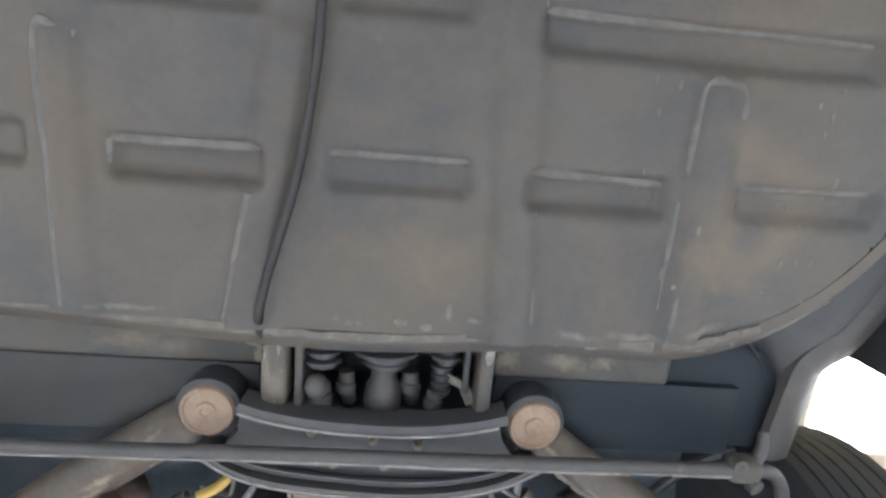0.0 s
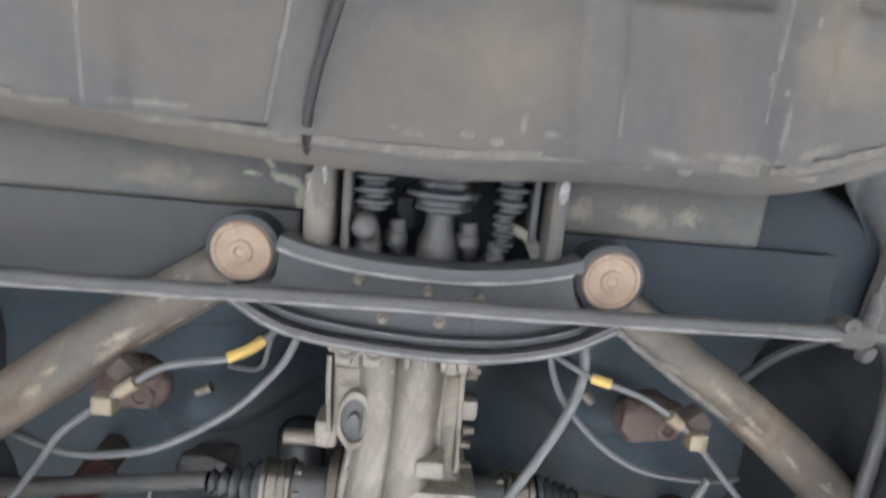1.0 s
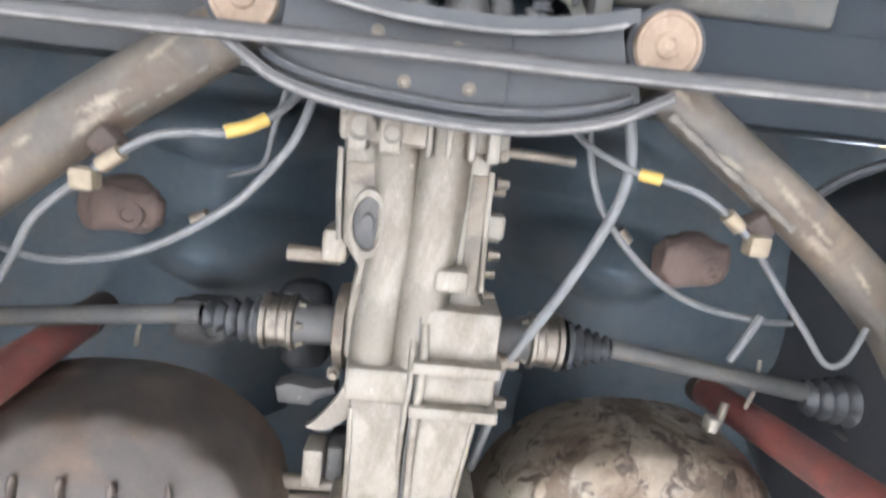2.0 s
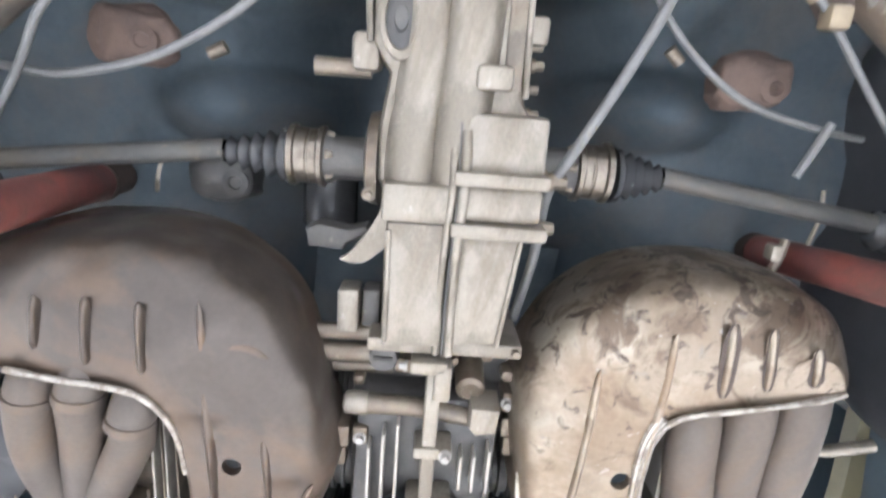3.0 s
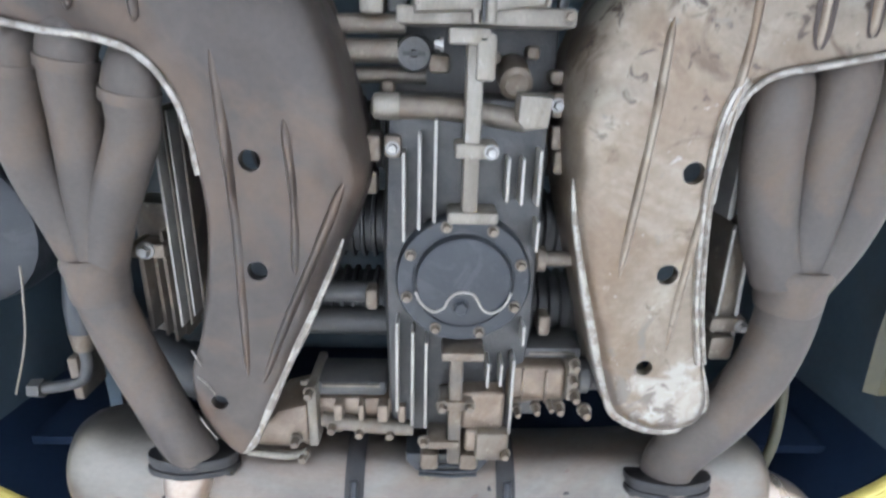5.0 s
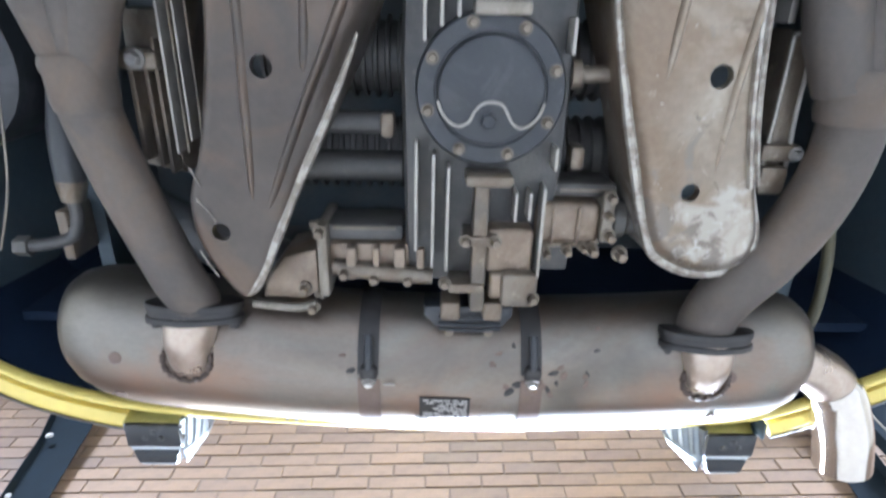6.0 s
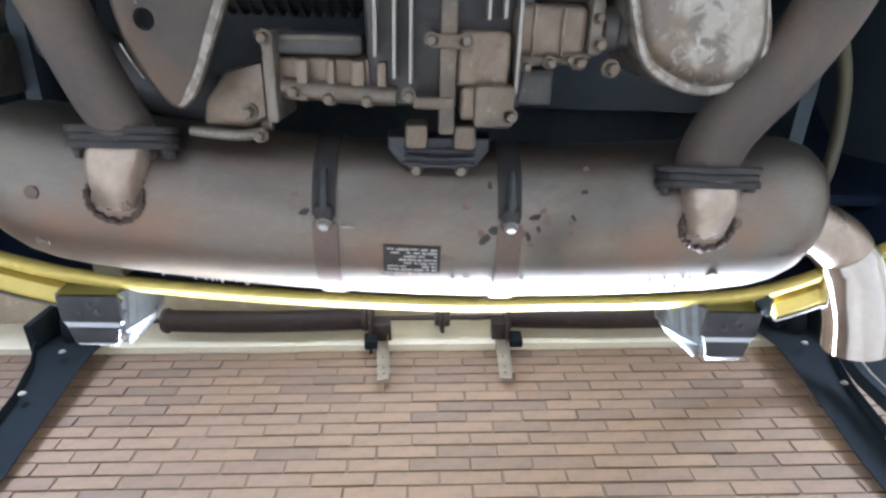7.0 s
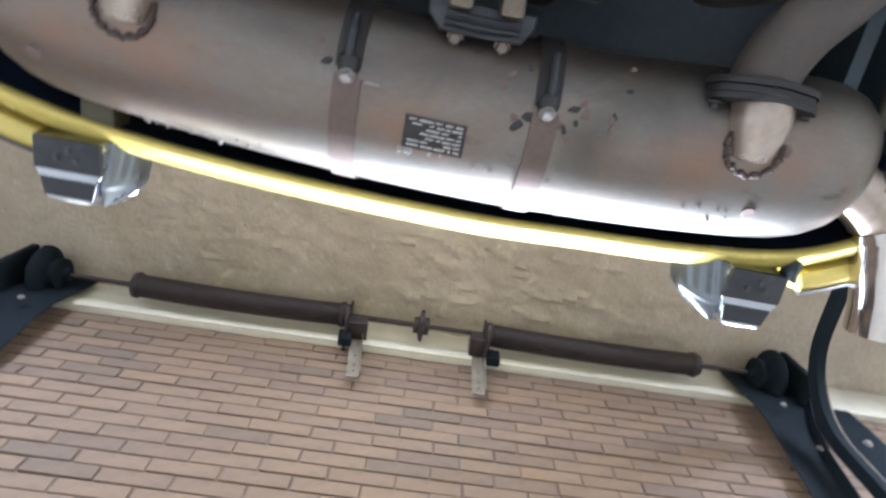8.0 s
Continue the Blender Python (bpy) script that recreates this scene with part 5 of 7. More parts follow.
# bolted spine brackets above and below the plate
br = part("engine_bracket", box(0.0215, 0.0385, 0.955, 1.145, 1.022, 1.06, bevel=0.003), ALU, eng, "narrow cast bracket on the case")
for x0, x1, y0, y1 in ((0.006, 0.062, 1.136, 1.150), (0.012, 0.058, 1.062, 1.078), (0.002, 0.044, 0.95, 0.966), (0.03, 0.05, 0.955, 1.0)):
    part("bracket_ear", box(x0, x1, y0, y1, 1.018, 1.06, bevel=0.004), ALU, br)
bolt(br, (0.05, 1.07, 1.018), 0.006, 0.008)
br = part("engine_bracket", box(0.0145, 0.031, 1.318, 1.476, 1.022, 1.06, bevel=0.003), ALUD, eng, "narrow cast bracket on the case")
for x0, x1, y0, y1 in ((0.004, 0.056, 1.309, 1.322), (0.002, 0.044, 1.378, 1.392), (-0.012, 0.03, 1.438, 1.45)):
    part("bracket_ear", box(x0, x1, y0, y1, 1.018, 1.06, bevel=0.004), ALUD, br)
part("oil_pump_cover", box(0.030, 0.086, 1.374, 1.43, 1.032, 1.08, bevel=0.007, segments=3), ALUB, eng, "brown oily pump cover")
part("oil_pump_cover", box(0.036, 0.09, 1.428, 1.462, 1.028, 1.08, bevel=0.006, segments=3), ALUB, eng, "brown oily pump cover")
part("pump_step", box(0.05, 0.092, 1.425, 1.468, 1.018, 1.04, bevel=0.006), ALUD, eng)
for x, y in ((-0.016, 1.437), (0.088, 1.455), (0.006, 1.384), (0.04, 1.384)):
    bolt(eng, (x, y, 1.02), 0.0055, 0.008, material=ALUD)
for x in (-0.008, 0.043):
    part("mount_block", box(x - 0.012, x + 0.012, 1.468, 1.494, 1.03, 1.07, bevel=0.005), ALUD, eng)
mt = part("engine_mount", plate([(-0.04, 1.485), (0.072, 1.485), (0.072, 1.50), (0.06, 1.516), (-0.026, 1.516), (-0.04, 1.50)], 1.052, 1.09, bevel=0.006), SUMP, eng, "black engine mount bracket")
for y in (1.497, 1.506, 1.513):
    part("mount_ridge", tube([(-0.022, y, 1.046), (0.02, y + 0.002, 1.045), (0.056, y, 1.046)], 0.0025, 8), SUMP, mt)
for x in (-0.008, 0.042):
    bolt(mt, (x, 1.522, 1.06), 0.007, 0.008, material=ALUD)
tb = part("front_tube", tube([(-0.068, 1.03, 1.06), (0.01, 1.032, 1.06), (0.09, 1.043, 1.06)], [0.0135, 0.0125, 0.012], 16), ALUD, eng, "cast cross tube")
part("tube_end", lathe((-0.078, 1.03, 1.06), (1, 0, 0), [(0, 0.008), (0.003, 0.0135), (0.012, 0.015), (0.03, 0.0145)], 18), ALU, tb)
part("tube_block", plate([(0.078, 1.012), (0.113, 1.014), (0.11, 1.046), (0.085, 1.05), (0.076, 1.04)], 1.03, 1.08, bevel=0.005), ALU, tb)
# solid dark block added where the gap lies in deep shade
part("clutch_housing", box(-0.075, 0.13, 0.94, 1.03, 1.11, 1.22, bevel=0.01), CASE, eng, "dark block filling the shaded gap between engine and gearbox")
for pts, r in (([(-0.125, 0.948, 1.085), (-0.043, 0.946, 1.085)], 0.0105), ([(-0.115, 0.975, 1.085), (-0.05, 0.974, 1.085)], 0.013), ([(-0.125, 1.0, 1.10), (-0.02, 1.0, 1.10)], 0.009)):
    part("front_pipe", tube(pts, r, 14, curved=False), ALUD, eng)
part("front_plug", lathe((-0.033, 0.976, 1.10), (0, 0, -1), [(0, 0.02), (0.022, 0.0195), (0.026, 0.017), (0.026, 0.004), (0.023, 0.0035), (0.023, 0)], 26), CASE, eng, "round dark threaded plug")
part("plug_slot", box(-0.045, -0.021, 0.974, 0.978, 1.0715, 1.075), PLATE, eng)
part("front_boss", lathe((0.077, 0.992, 1.11), (0, 0.25, -1), [(0, 0.019), (0.05, 0.018), (0.054, 0.012), (0.05, 0.0)], 22), ALUD, eng, "rounded casting boss")
for x0, x1, y0, y1, z in ((-0.018, 0.006, 0.976, 0.996, 1.075), (0.09, 0.105, 0.965, 0.98, 1.085), (0.118, 0.14, 0.99, 1.006, 1.085), (0.12, 0.135, 1.012, 1.04, 1.07), (-0.07, -0.055, 1.005, 1.02, 1.08), (0.05, 0.062, 0.972, 0.985, 1.08)):
    part("casting_lug", box(x0, x1, y0, y1, z, 1.12, bevel=0.005), ALUD, eng)
bolt(eng, (0.126, 1.026, 1.07), 0.006, 0.007)
bolt(eng, (-0.004, 0.966, 1.04), 0.005, 0.006, (-1, 0, 0))
for x, y0, y1 in ((-0.055, 1.06, 1.085), (-0.078, 1.06, 1.09)):
    part("casting_lug", box(x - 0.01, x + 0.01, y0, y1, 1.05, 1.1, bevel=0.005), ALUD, eng)
bolt(eng, (-0.055, 1.074, 1.05), 0.006, 0.006)
for x, y in ((-0.082, 1.118), (-0.084, 1.267), (0.135, 1.3), (0.13, 1.062), (0.135, 1.09)):
    part("stud_boss", box(x - 0.008, x + 0.008, y - 0.014, y + 0.014, 1.07, 1.1, bevel=0.005), ALUD, eng)
for pts, r in (([(-0.2, 1.268, 1.1), (-0.08, 1.268, 1.1)], 0.014), ([(0.115, 1.207, 1.07), (0.19, 1.205, 1.07)], 0.0095), ([(-0.2, 1.33, 1.14), (-0.07, 1.33, 1.14)], 0.02)):
    part("oil_return_tube", tube(pts, r, 14, curved=False), ALUD if r < 0.01 else CASE, eng)
part("tube_collar", lathe((0.116, 1.207, 1.07), (1, 0, 0), [(0, 0.016), (0.01, 0.016), (0.012, 0.01)], 18), ALUD, eng)

# chain housings with rusty flanges
ch = part("chain_housing", box(-0.158, -0.03, 1.406, 1.452, 1.064, 1.13, bevel=0.010), ALUB, eng, "brown oily cast chain housing")
part("housing_ridge", box(-0.16, -0.066, 1.383, 1.405, 1.066, 1.13, bevel=0.006), CASE, ch, "dark ridge of the housing")
part("housing_ridge", box(-0.15, -0.075, 1.3855, 1.3895, 1.0635, 1.07, bevel=0.001), ALUD, ch)
for x, w in ((-0.128, 0.006), (-0.098, 0.004), (-0.07, 0.007), (-0.045, 0.005)):
    part("housing_rib", box(x - w, x + w, 1.408, 1.45, 1.05, 1.07, bevel=0.003), ALUB, ch)
part("housing_rib", tube([(-0.15, 1.436, 1.06), (-0.09, 1.441, 1.054), (-0.03, 1.443, 1.052)], 0.010, 14), ALUD, ch)
part("housing_flange", box(-0.168, -0.155, 1.38, 1.474, 1.05, 1.14, bevel=0.004), ALU, ch)
for y in (1.385, 1.42, 1.45, 1.478):
    bolt(ch, (-0.168, y, 1.068), 0.005, 0.008, (-1, 0, 0), ALUD)
part("housing_cover", plate([(-0.168, 1.41), (-0.21, 1.422), (-0.235, 1.455), (-0.24, 1.48), (-0.19, 1.482), (-0.168, 1.47)], 1.055, 1.13, bevel=0.010), ALUB, ch, "brown cast end cover")
part("cover_lip", tube([(-0.172, 1.483, 1.05), (-0.2, 1.488, 1.05), (-0.25, 1.484, 1.053)], 0.006, 10), ALU, ch)
for x, y in ((-0.176, 1.487), (-0.185, 1.462), (-0.06, 1.447), (-0.1, 1.446), (-0.136, 1.44), (-0.163, 1.388)):
    bolt(ch, (x, y, 1.052), 0.006, 0.012, material=ALUD)
ch = part("chain_housing", box(0.088, 0.166, 1.348, 1.40, 1.052, 1.13, bevel=0.009, segments=3), ALUB, eng, "brown oily cast chain housing")
part("housing_flange", box(0.166, 0.18, 1.342, 1.396, 1.048, 1.14, bevel=0.004), ALU, ch)
part("housing_ridge", box(0.106, 0.186, 1.329, 1.346, 1.068, 1.13, bevel=0.005), CASE, ch, "dark ridge of the housing")
part("housing_ridge", box(0.118, 0.178, 1.3345, 1.3385, 1.0655, 1.072, bevel=0.001), ALUD, ch)
part("housing_pipe", lathe((0.18, 1.372, 1.075), (1, 0, 0), [(0, 0.020), (0.004, 0.024), (0.016, 0.024), (0.02, 0.02), (0.07, 0.02), (0.09, 0.018)], 20), CASE, ch)
part("housing_step", plate([(0.094, 1.392), (0.165, 1.388), (0.178, 1.398), (0.16, 1.408), (0.13, 1.406), (0.098, 1.412)], 1.06, 1.085, bevel=0.006), ALUD, ch)
part("housing_rib", box(0.108, 0.111, 1.35, 1.398, 1.047, 1.056, bevel=0.001), ALUB, ch)
part("housing_rib", box(0.138, 0.141, 1.352, 1.398, 1.047, 1.056, bevel=0.001), ALUB, ch)
for x, y, r in ((0.172, 1.338, 0.0055), (0.172, 1.36, 0.005), (0.176, 1.385, 0.006), (0.158, 1.403, 0.006), (0.192, 1.408, 0.007), (0.128, 1.404, 0.005), (0.146, 1.4, 0.004), (0.104, 1.408, 0.0045)):
    bolt(ch, (x, y, 1.05), r, 0.014, material=ALUD)
part("engine_tag", box(0.095, 0.145, 1.415, 1.455, 1.1, 1.13, bevel=0.004), CASE, eng)

# cylinders between the case and the shields, deep in the dark
for s, x0, x1 in ((-1, -0.24, -0.06), (1, 0.11, 0.3)):
    for y in (1.08, 1.2, 1.32):
        pr = []
        for k in range(12):
            a = (x1 - x0) * k / 12
            pr += [(a, 0.05), (a + 0.004, 0.05), (a + 0.005, 0.043), (a + 0.013, 0.043)]
        part("cylinder", lathe((x0, y, 1.19), (1, 0, 0), pr, 20), CASE, eng)
vc = part("valve_cover", plate([(0.345, 1.155), (0.371, 1.158), (0.376, 1.326), (0.347, 1.328)], 1.066, 1.13, bevel=0.006), ALUD, eng, "cast valve cover in the shade of the pipes")
part("cover_rim", add_sweep(bmesh.new(), smooth_path([(0.348, 1.16, 1.065), (0.368, 1.162, 1.065), (0.371, 1.24, 1.065), (0.3735, 1.321, 1.065), (0.35, 1.323, 1.065), (0.3485, 1.24, 1.065), (0.348, 1.162, 1.065)], 5), circle(0.0026, 8)), FIN, vc, "bright raised rim")
part("cover_lug", box(0.338, 0.384, 1.276, 1.296, 1.055, 1.08, bevel=0.005), ALUD, vc)
part("cover_lug", box(0.340, 0.372, 1.3, 1.334, 1.05, 1.08, bevel=0.006), ALUD, vc)
bolt(vc, (0.376, 1.286, 1.055), 0.006, 0.008)
part("cover_strip", box(0.334, 0.341, 1.02, 1.15, 1.06, 1.12, bevel=0.002), FIN, vc)
part("cover_strip", box(0.347, 0.351, 1.02, 1.15, 1.075, 1.12, bevel=0.001), ALUD, vc)
vc = part("valve_cover", plate([(-0.368, 1.15), (-0.322, 1.15), (-0.324, 1.33), (-0.372, 1.32)], 1.085, 1.13, bevel=0.006), ALUD, eng, "cast valve cover in the shade of the pipes")
for x0, x1, y0, y1, z in ((-0.358, -0.352, 1.19, 1.31, 1.062), (-0.342, -0.338, 1.2, 1.318, 1.066), (-0.330, -0.326, 1.18, 1.325, 1.064), (-0.316, -0.313, 1.04, 1.30, 1.055), (-0.307, -0.3045, 1.035, 1.30, 1.062), (-0.299, -0.2965, 1.04, 1.285, 1.055), (-0.291, -0.2885, 1.045, 1.28, 1.066)):
    part("cover_fin", box(x0, x1, y0, y1, z, 1.12, bevel=0.001), FIN if z < 1.06 else ALUD, vc)
part("cover_lug", box(-0.366, -0.322, 1.192, 1.212, 1.055, 1.09, bevel=0.006), ALUD, vc)
bolt(vc, (-0.344, 1.2, 1.055), 0.008, 0.008)

# ---- heat shields ----
def shield(name, outline, lift, holes, base, material, label, rim_from, rim_to, beads, rim_mat, bright_bends=(), folded=None, grime=False):
    """Pressed sheet: flat face with round access holes, rolled edges that rise by the given lifts."""
    pts = smooth_path([(x, y, 0) for x, y in outline + outline[:1]], 4)[:-1]
    lifts = []
    n = len(outline)
    for i in range(n):
        for k in range(4):
            lifts.append(lift[i] + (lift[(i + 1) % n] - lift[i]) * k / 4)
    N = len(pts)
    area = sum(pts[i].x * pts[(i + 1) % N].y - pts[(i + 1) % N].x * pts[i].y for i in range(N))
    sg = 1 if area > 0 else -1
    normals = []
    for i in range(N):
        d = pts[(i + 1) % N] - pts[i - 1]
        normals.append(Vector((-d.y, d.x, 0)).normalized() * sg)
    for _ in range(6):
        normals = [(normals[i - 1] + normals[i] * 2 + normals[(i + 1) % N]).normalized() for i in range(N)]
    def lie(y):
        k = max(0.0, min(1.0, (y - 0.95) / 0.16))
        return base[0] + (base[1] - base[0]) * k + max(0.0, y - 1.1) * base[2]

    bm = bmesh.new()
    rings = []
    for u, h, up in ((-0.02, 1.0, 0.11), (-0.05, 1.0, 0.05), (0.0, 1.0, 0.0), (0.05, 0.76, 0.0), (0.13, 0.54, 0.0), (0.25, 0.33, 0.0), (0.42, 0.16, 0.0), (0.66, 0.045, 0.0), (1.0, 0.0, 0.0)):
        ring = []
        for p, nn, L in zip(pts, normals, lifts):
            w = min(0.105, 0.006 + L * 1.7) if p.y < 1.0 else min(0.04, 0.006 + L * 0.8)
            q = p + nn * w * u
            skirt = max(0.002, up * min(1.0, max(0.0, (L - 0.02) / 0.025))) if up else 0.0
            ring.append(bm.verts.new((q.x, q.y, lie(q.y) + L * h + skirt)))
        rings.append(ring)
    for a, b in zip(rings, rings[1:]):
        for i in range(N):
            bm.faces.new((a[i], a[(i + 1) % N], b[(i + 1) % N], b[i]))
    edges = [bm.edges.get((rings[-1][i], rings[-1][(i + 1) % N])) for i in range(N)]
    for hx, hy, hr in holes:
        c = [bm.verts.new((hx + hr * math.cos(t), hy + hr * math.sin(t), lie(hy))) for t in (2 * math.pi * k / 20 for k in range(20))]
        top = [bm.verts.new((v.co.x, v.co.y, lie(hy) + 0.012)) for v in c]
        for k in range(20):
            edges.append(bm.edges.new((c[k], c[(k + 1) % 20])))
            bm.faces.new((c[k], c[(k + 1) % 20], top[(k + 1) % 20], top[k]))
    bmesh.ops.triangle_fill(bm, use_beauty=True, use_dissolve=False, edges=edges)
    body = part(name, bm, material, car, label, 50)
    rim = [pts[i % N] + Vector((0, 0, lie(pts[i % N].y) + lifts[i % N] - 0.001)) for i in range(rim_from * 4, rim_to * 4 + 1)]
    part("rolled_edge", add_sweep(bmesh.new(), rim, lambda q: circle(0.0034 * (1 + 0.55 * noise.noise(Vector((q * 19, sg, 0)))), 8)), rim_mat, body, "scraped bright edge")
    # pale bend strip: bare scrape on the tan sheet, painted highlight on the brown
    for a, b in bright_bends:
        sc = [pts[i % N] + normals[i % N] * 0.004 + Vector((0, 0, lie(pts[i % N].y) + lifts[i % N] * 0.5)) for i in range(a * 4, b * 4 + 1)]
        part("scraped_bend", add_sweep(bmesh.new(), sc, lambda q: circle((0.0062 + 0.0012 * math.sin(q * 17) * math.sin(q * 7 + 2)) * (0.05 + math.sin(math.pi * min(1, max(0, q)))) ** 0.5, 8)), rim_mat, body, "pale strip for scraped metal and the lit bend")
    if folded:
        fl = [pts[i % N] + normals[i % N] * 0.009 + Vector((0, 0, lie(pts[i % N].y) - 0.001)) for i in range(folded[0] * 4, folded[1] * 4 + 1)]
        part("folded_flange", add_sweep(bmesh.new(), fl, lambda q: [(-0.0065, 0.003), (-0.006, -0.003), (-0.003, -0.0045), (-0.001, -0.002 - 0.001 * math.sin(q * 130)), (0.002, -0.005), (0.005, -0.004), (0.0065, 0.003)], closed=False), RIM, body, "pale ribbed fold along the sheet")
    for bp in beads:
        short = len(bp) == 2
        if short:
            bp = [bp[0], ((bp[0][0] + bp[1][0]) / 2, (bp[0][1] + bp[1][1]) / 2), bp[1]]
        ridge = [(-0.0058, 0.003), (-0.0047, -0.0004), (-0.003, -0.0034), (-0.0011, -0.005), (0.0011, -0.005), (0.003, -0.0034), (0.0047, -0.0004), (0.0058, 0.003)]
        part("bead", add_sweep(bmesh.new(), smooth_path([(x, y, lie(y)) for x, y in bp], 9), lambda q: [(a * (0.12 + 0.88 * max(0.0, 1 - abs(2 * q - 1) ** 5) ** 0.5), b * (0.1 + 0.9 * max(0.0, 1 - abs(2 * q - 1) ** 4))) for a, b in ridge]), material, body, "", 75)
        if grime and short:
            part("grime_line", add_sweep(bmesh.new(), smooth_path([(x, y, lie(y) - 0.0004) for x, y in bp], 8), lambda q: [(-(0.004 + (0.0045 + 0.004 * noise.noise(Vector((q * 3, bp[0][0] * 90, 0)))) * max(0.0, 1 - abs(2 * q - 1) ** 4)) * k, 0.0) for k in (1, -1)], closed=False), BROWN, body, "dark grime beside the bead")
    return body


LO = [(-0.475, 0.885), (-0.45, 0.855), (-0.385, 0.827), (-0.328, 0.82), (-0.27, 0.821), (-0.211, 0.837), (-0.162, 0.87), (-0.133, 0.905), (-0.112, 0.954), (-0.09, 1.036), (-0.08, 1.10),
      (-0.103, 1.17), (-0.135, 1.245), (-0.168, 1.315), (-0.199, 1.384), (-0.222, 1.436), (-0.244, 1.455), (-0.267, 1.428), (-0.286, 1.384), (-0.289, 1.336), (-0.272, 1.285), (-0.257, 1.214),
      (-0.247, 1.155), (-0.245, 1.094), (-0.246, 1.037), (-0.257, 1.001), (-0.277, 0.978), (-0.309, 0.967), (-0.345, 0.963), (-0.397, 0.953), (-0.47, 0.94)]
LO = [(x + (x + 0.05) * 0.06 * max(0.0, min(1.0, (0.975 - y) / 0.1)), y) for x, y in LO]
LLIFT = [0.05, 0.055, 0.058, 0.058, 0.058, 0.056, 0.052, 0.046, 0.042, 0.04, 0.04, 0.04, 0.03, 0.02, 0.015, 0.01, 0.006, 0.006, 0.006, 0.008, 0.01, 0.01, 0.008, 0.004, 0, -0.002, -0.004, -0.006, -0.006, -0.006, 0.0]
ls = shield("heat_shield", LO, LLIFT, [(-0.191, 1.078, 0.011), (-0.197, 1.2, 0.011), (-0.259, 1.373, 0.010)], (0.962, 0.994, 0.04), SHIELD, "brown-grey heat-stained exhaust heat shield", 23, 29,
       [[(-0.367, 0.874), (-0.374, 0.932)], [(-0.319, 0.872), (-0.325, 0.946)], [(-0.267, 0.874), (-0.27, 0.954)], [(-0.209, 0.868), (-0.211, 1.02), (-0.214, 1.14), (-0.217, 1.231), (-0.221, 1.335)], [(-0.153, 1.036), (-0.152, 1.12), (-0.157, 1.205)], [(-0.10, 1.10), (-0.13, 1.17), (-0.17, 1.26), (-0.205, 1.345)]], RIM, ((11, 16),))
RO = [(0.505, 0.915), (0.478, 0.874), (0.44, 0.848), (0.396, 0.834), (0.351, 0.831), (0.297, 0.834), (0.25, 0.845), (0.204, 0.87), (0.171, 0.904), (0.151, 0.941), (0.137, 0.984), (0.131, 1.045), (0.138, 1.10),
      (0.145, 1.15), (0.16, 1.215), (0.181, 1.292), (0.204, 1.368), (0.226, 1.407), (0.28, 1.429), (0.331, 1.414), (0.337, 1.371), (0.318, 1.31), (0.303, 1.24), (0.295, 1.18), (0.290, 1.119), (0.288, 1.063),
      (0.291, 1.023), (0.302, 0.998), (0.325, 0.984), (0.366, 0.976), (0.43, 0.962), (0.49, 0.947)]
RO = [(x + (x + 0.05) * 0.035 * max(0.0, min(1.0, (0.97 - y) / 0.1)), y) for x, y in RO]
RLIFT = [0.045, 0.05, 0.055, 0.055, 0.055, 0.055, 0.055, 0.054, 0.05, 0.048, 0.05, 0.05, 0.045, 0.04, 0.035, 0.035, 0.04, 0.045, 0.045, 0.04, 0.025, 0.015, 0.012, 0.01, 0.006, 0.003, 0, -0.004, -0.006, -0.006, -0.006, 0.0]
shield("heat_shield", RO, RLIFT, [(0.262, 1.086, 0.012), (0.253, 1.201, 0.012), (0.244, 1.32, 0.010)], (1.002, 1.012, -0.01), SHIELDTAN, "flaking tan exhaust heat shield with bare metal scrapes", 24, 31,
            [[(0.351, 0.872), (0.356, 0.962)], [(0.396, 0.875), (0.404, 0.95)], [(0.452, 0.895), (0.457, 0.942)], [(0.213, 0.937), (0.21, 1.058), (0.199, 1.205)], [(0.291, 0.888), (0.29, 0.96), (0.285, 1.035), (0.283, 1.095), (0.272, 1.199), (0.266, 1.297)]], RIM, ((12, 21),), (21, 27), True)

dent = [(-0.0155, 0.006), (-0.012, 0.001), (-0.007, -0.0024), (0.0, -0.0045), (0.005, -0.003), (0.008, 0.002), (0.009, 0.006)]
part("dent", add_sweep(bmesh.new(), smooth_path([(-0.2, 0.925, 0.968), (-0.172, 0.922, 0.972), (-0.15, 0.936, 0.978), (-0.139, 0.962, 0.984), (-0.137, 0.99, 0.99)], 8), lambda q: [(a * (0.2 + 0.8 * math.sin(math.pi * min(0.999, max(0.001, q))) ** 0.6), b * (0.3 + 0.7 * math.sin(math.pi * min(0.999, max(0.001, q))) ** 0.6)) for a, b in dent]), SHIELD, ls, "soft dented fold in the sheet", 80)
for pts in ([(-0.281, 1.30), (-0.276, 1.312), (-0.272, 1.32)], [(-0.279, 1.335), (-0.268, 1.348), (-0.262, 1.36)], [(-0.284, 1.395), (-0.277, 1.41), (-0.268, 1.426)]):
    part("scratch", add_sweep(bmesh.new(), smooth_path([(x, y, 0.992 + (y - 1.1) * 0.04) for x, y in pts], 5), circle(0.0009, 5)), RIM, ls, "fine bright scratch")

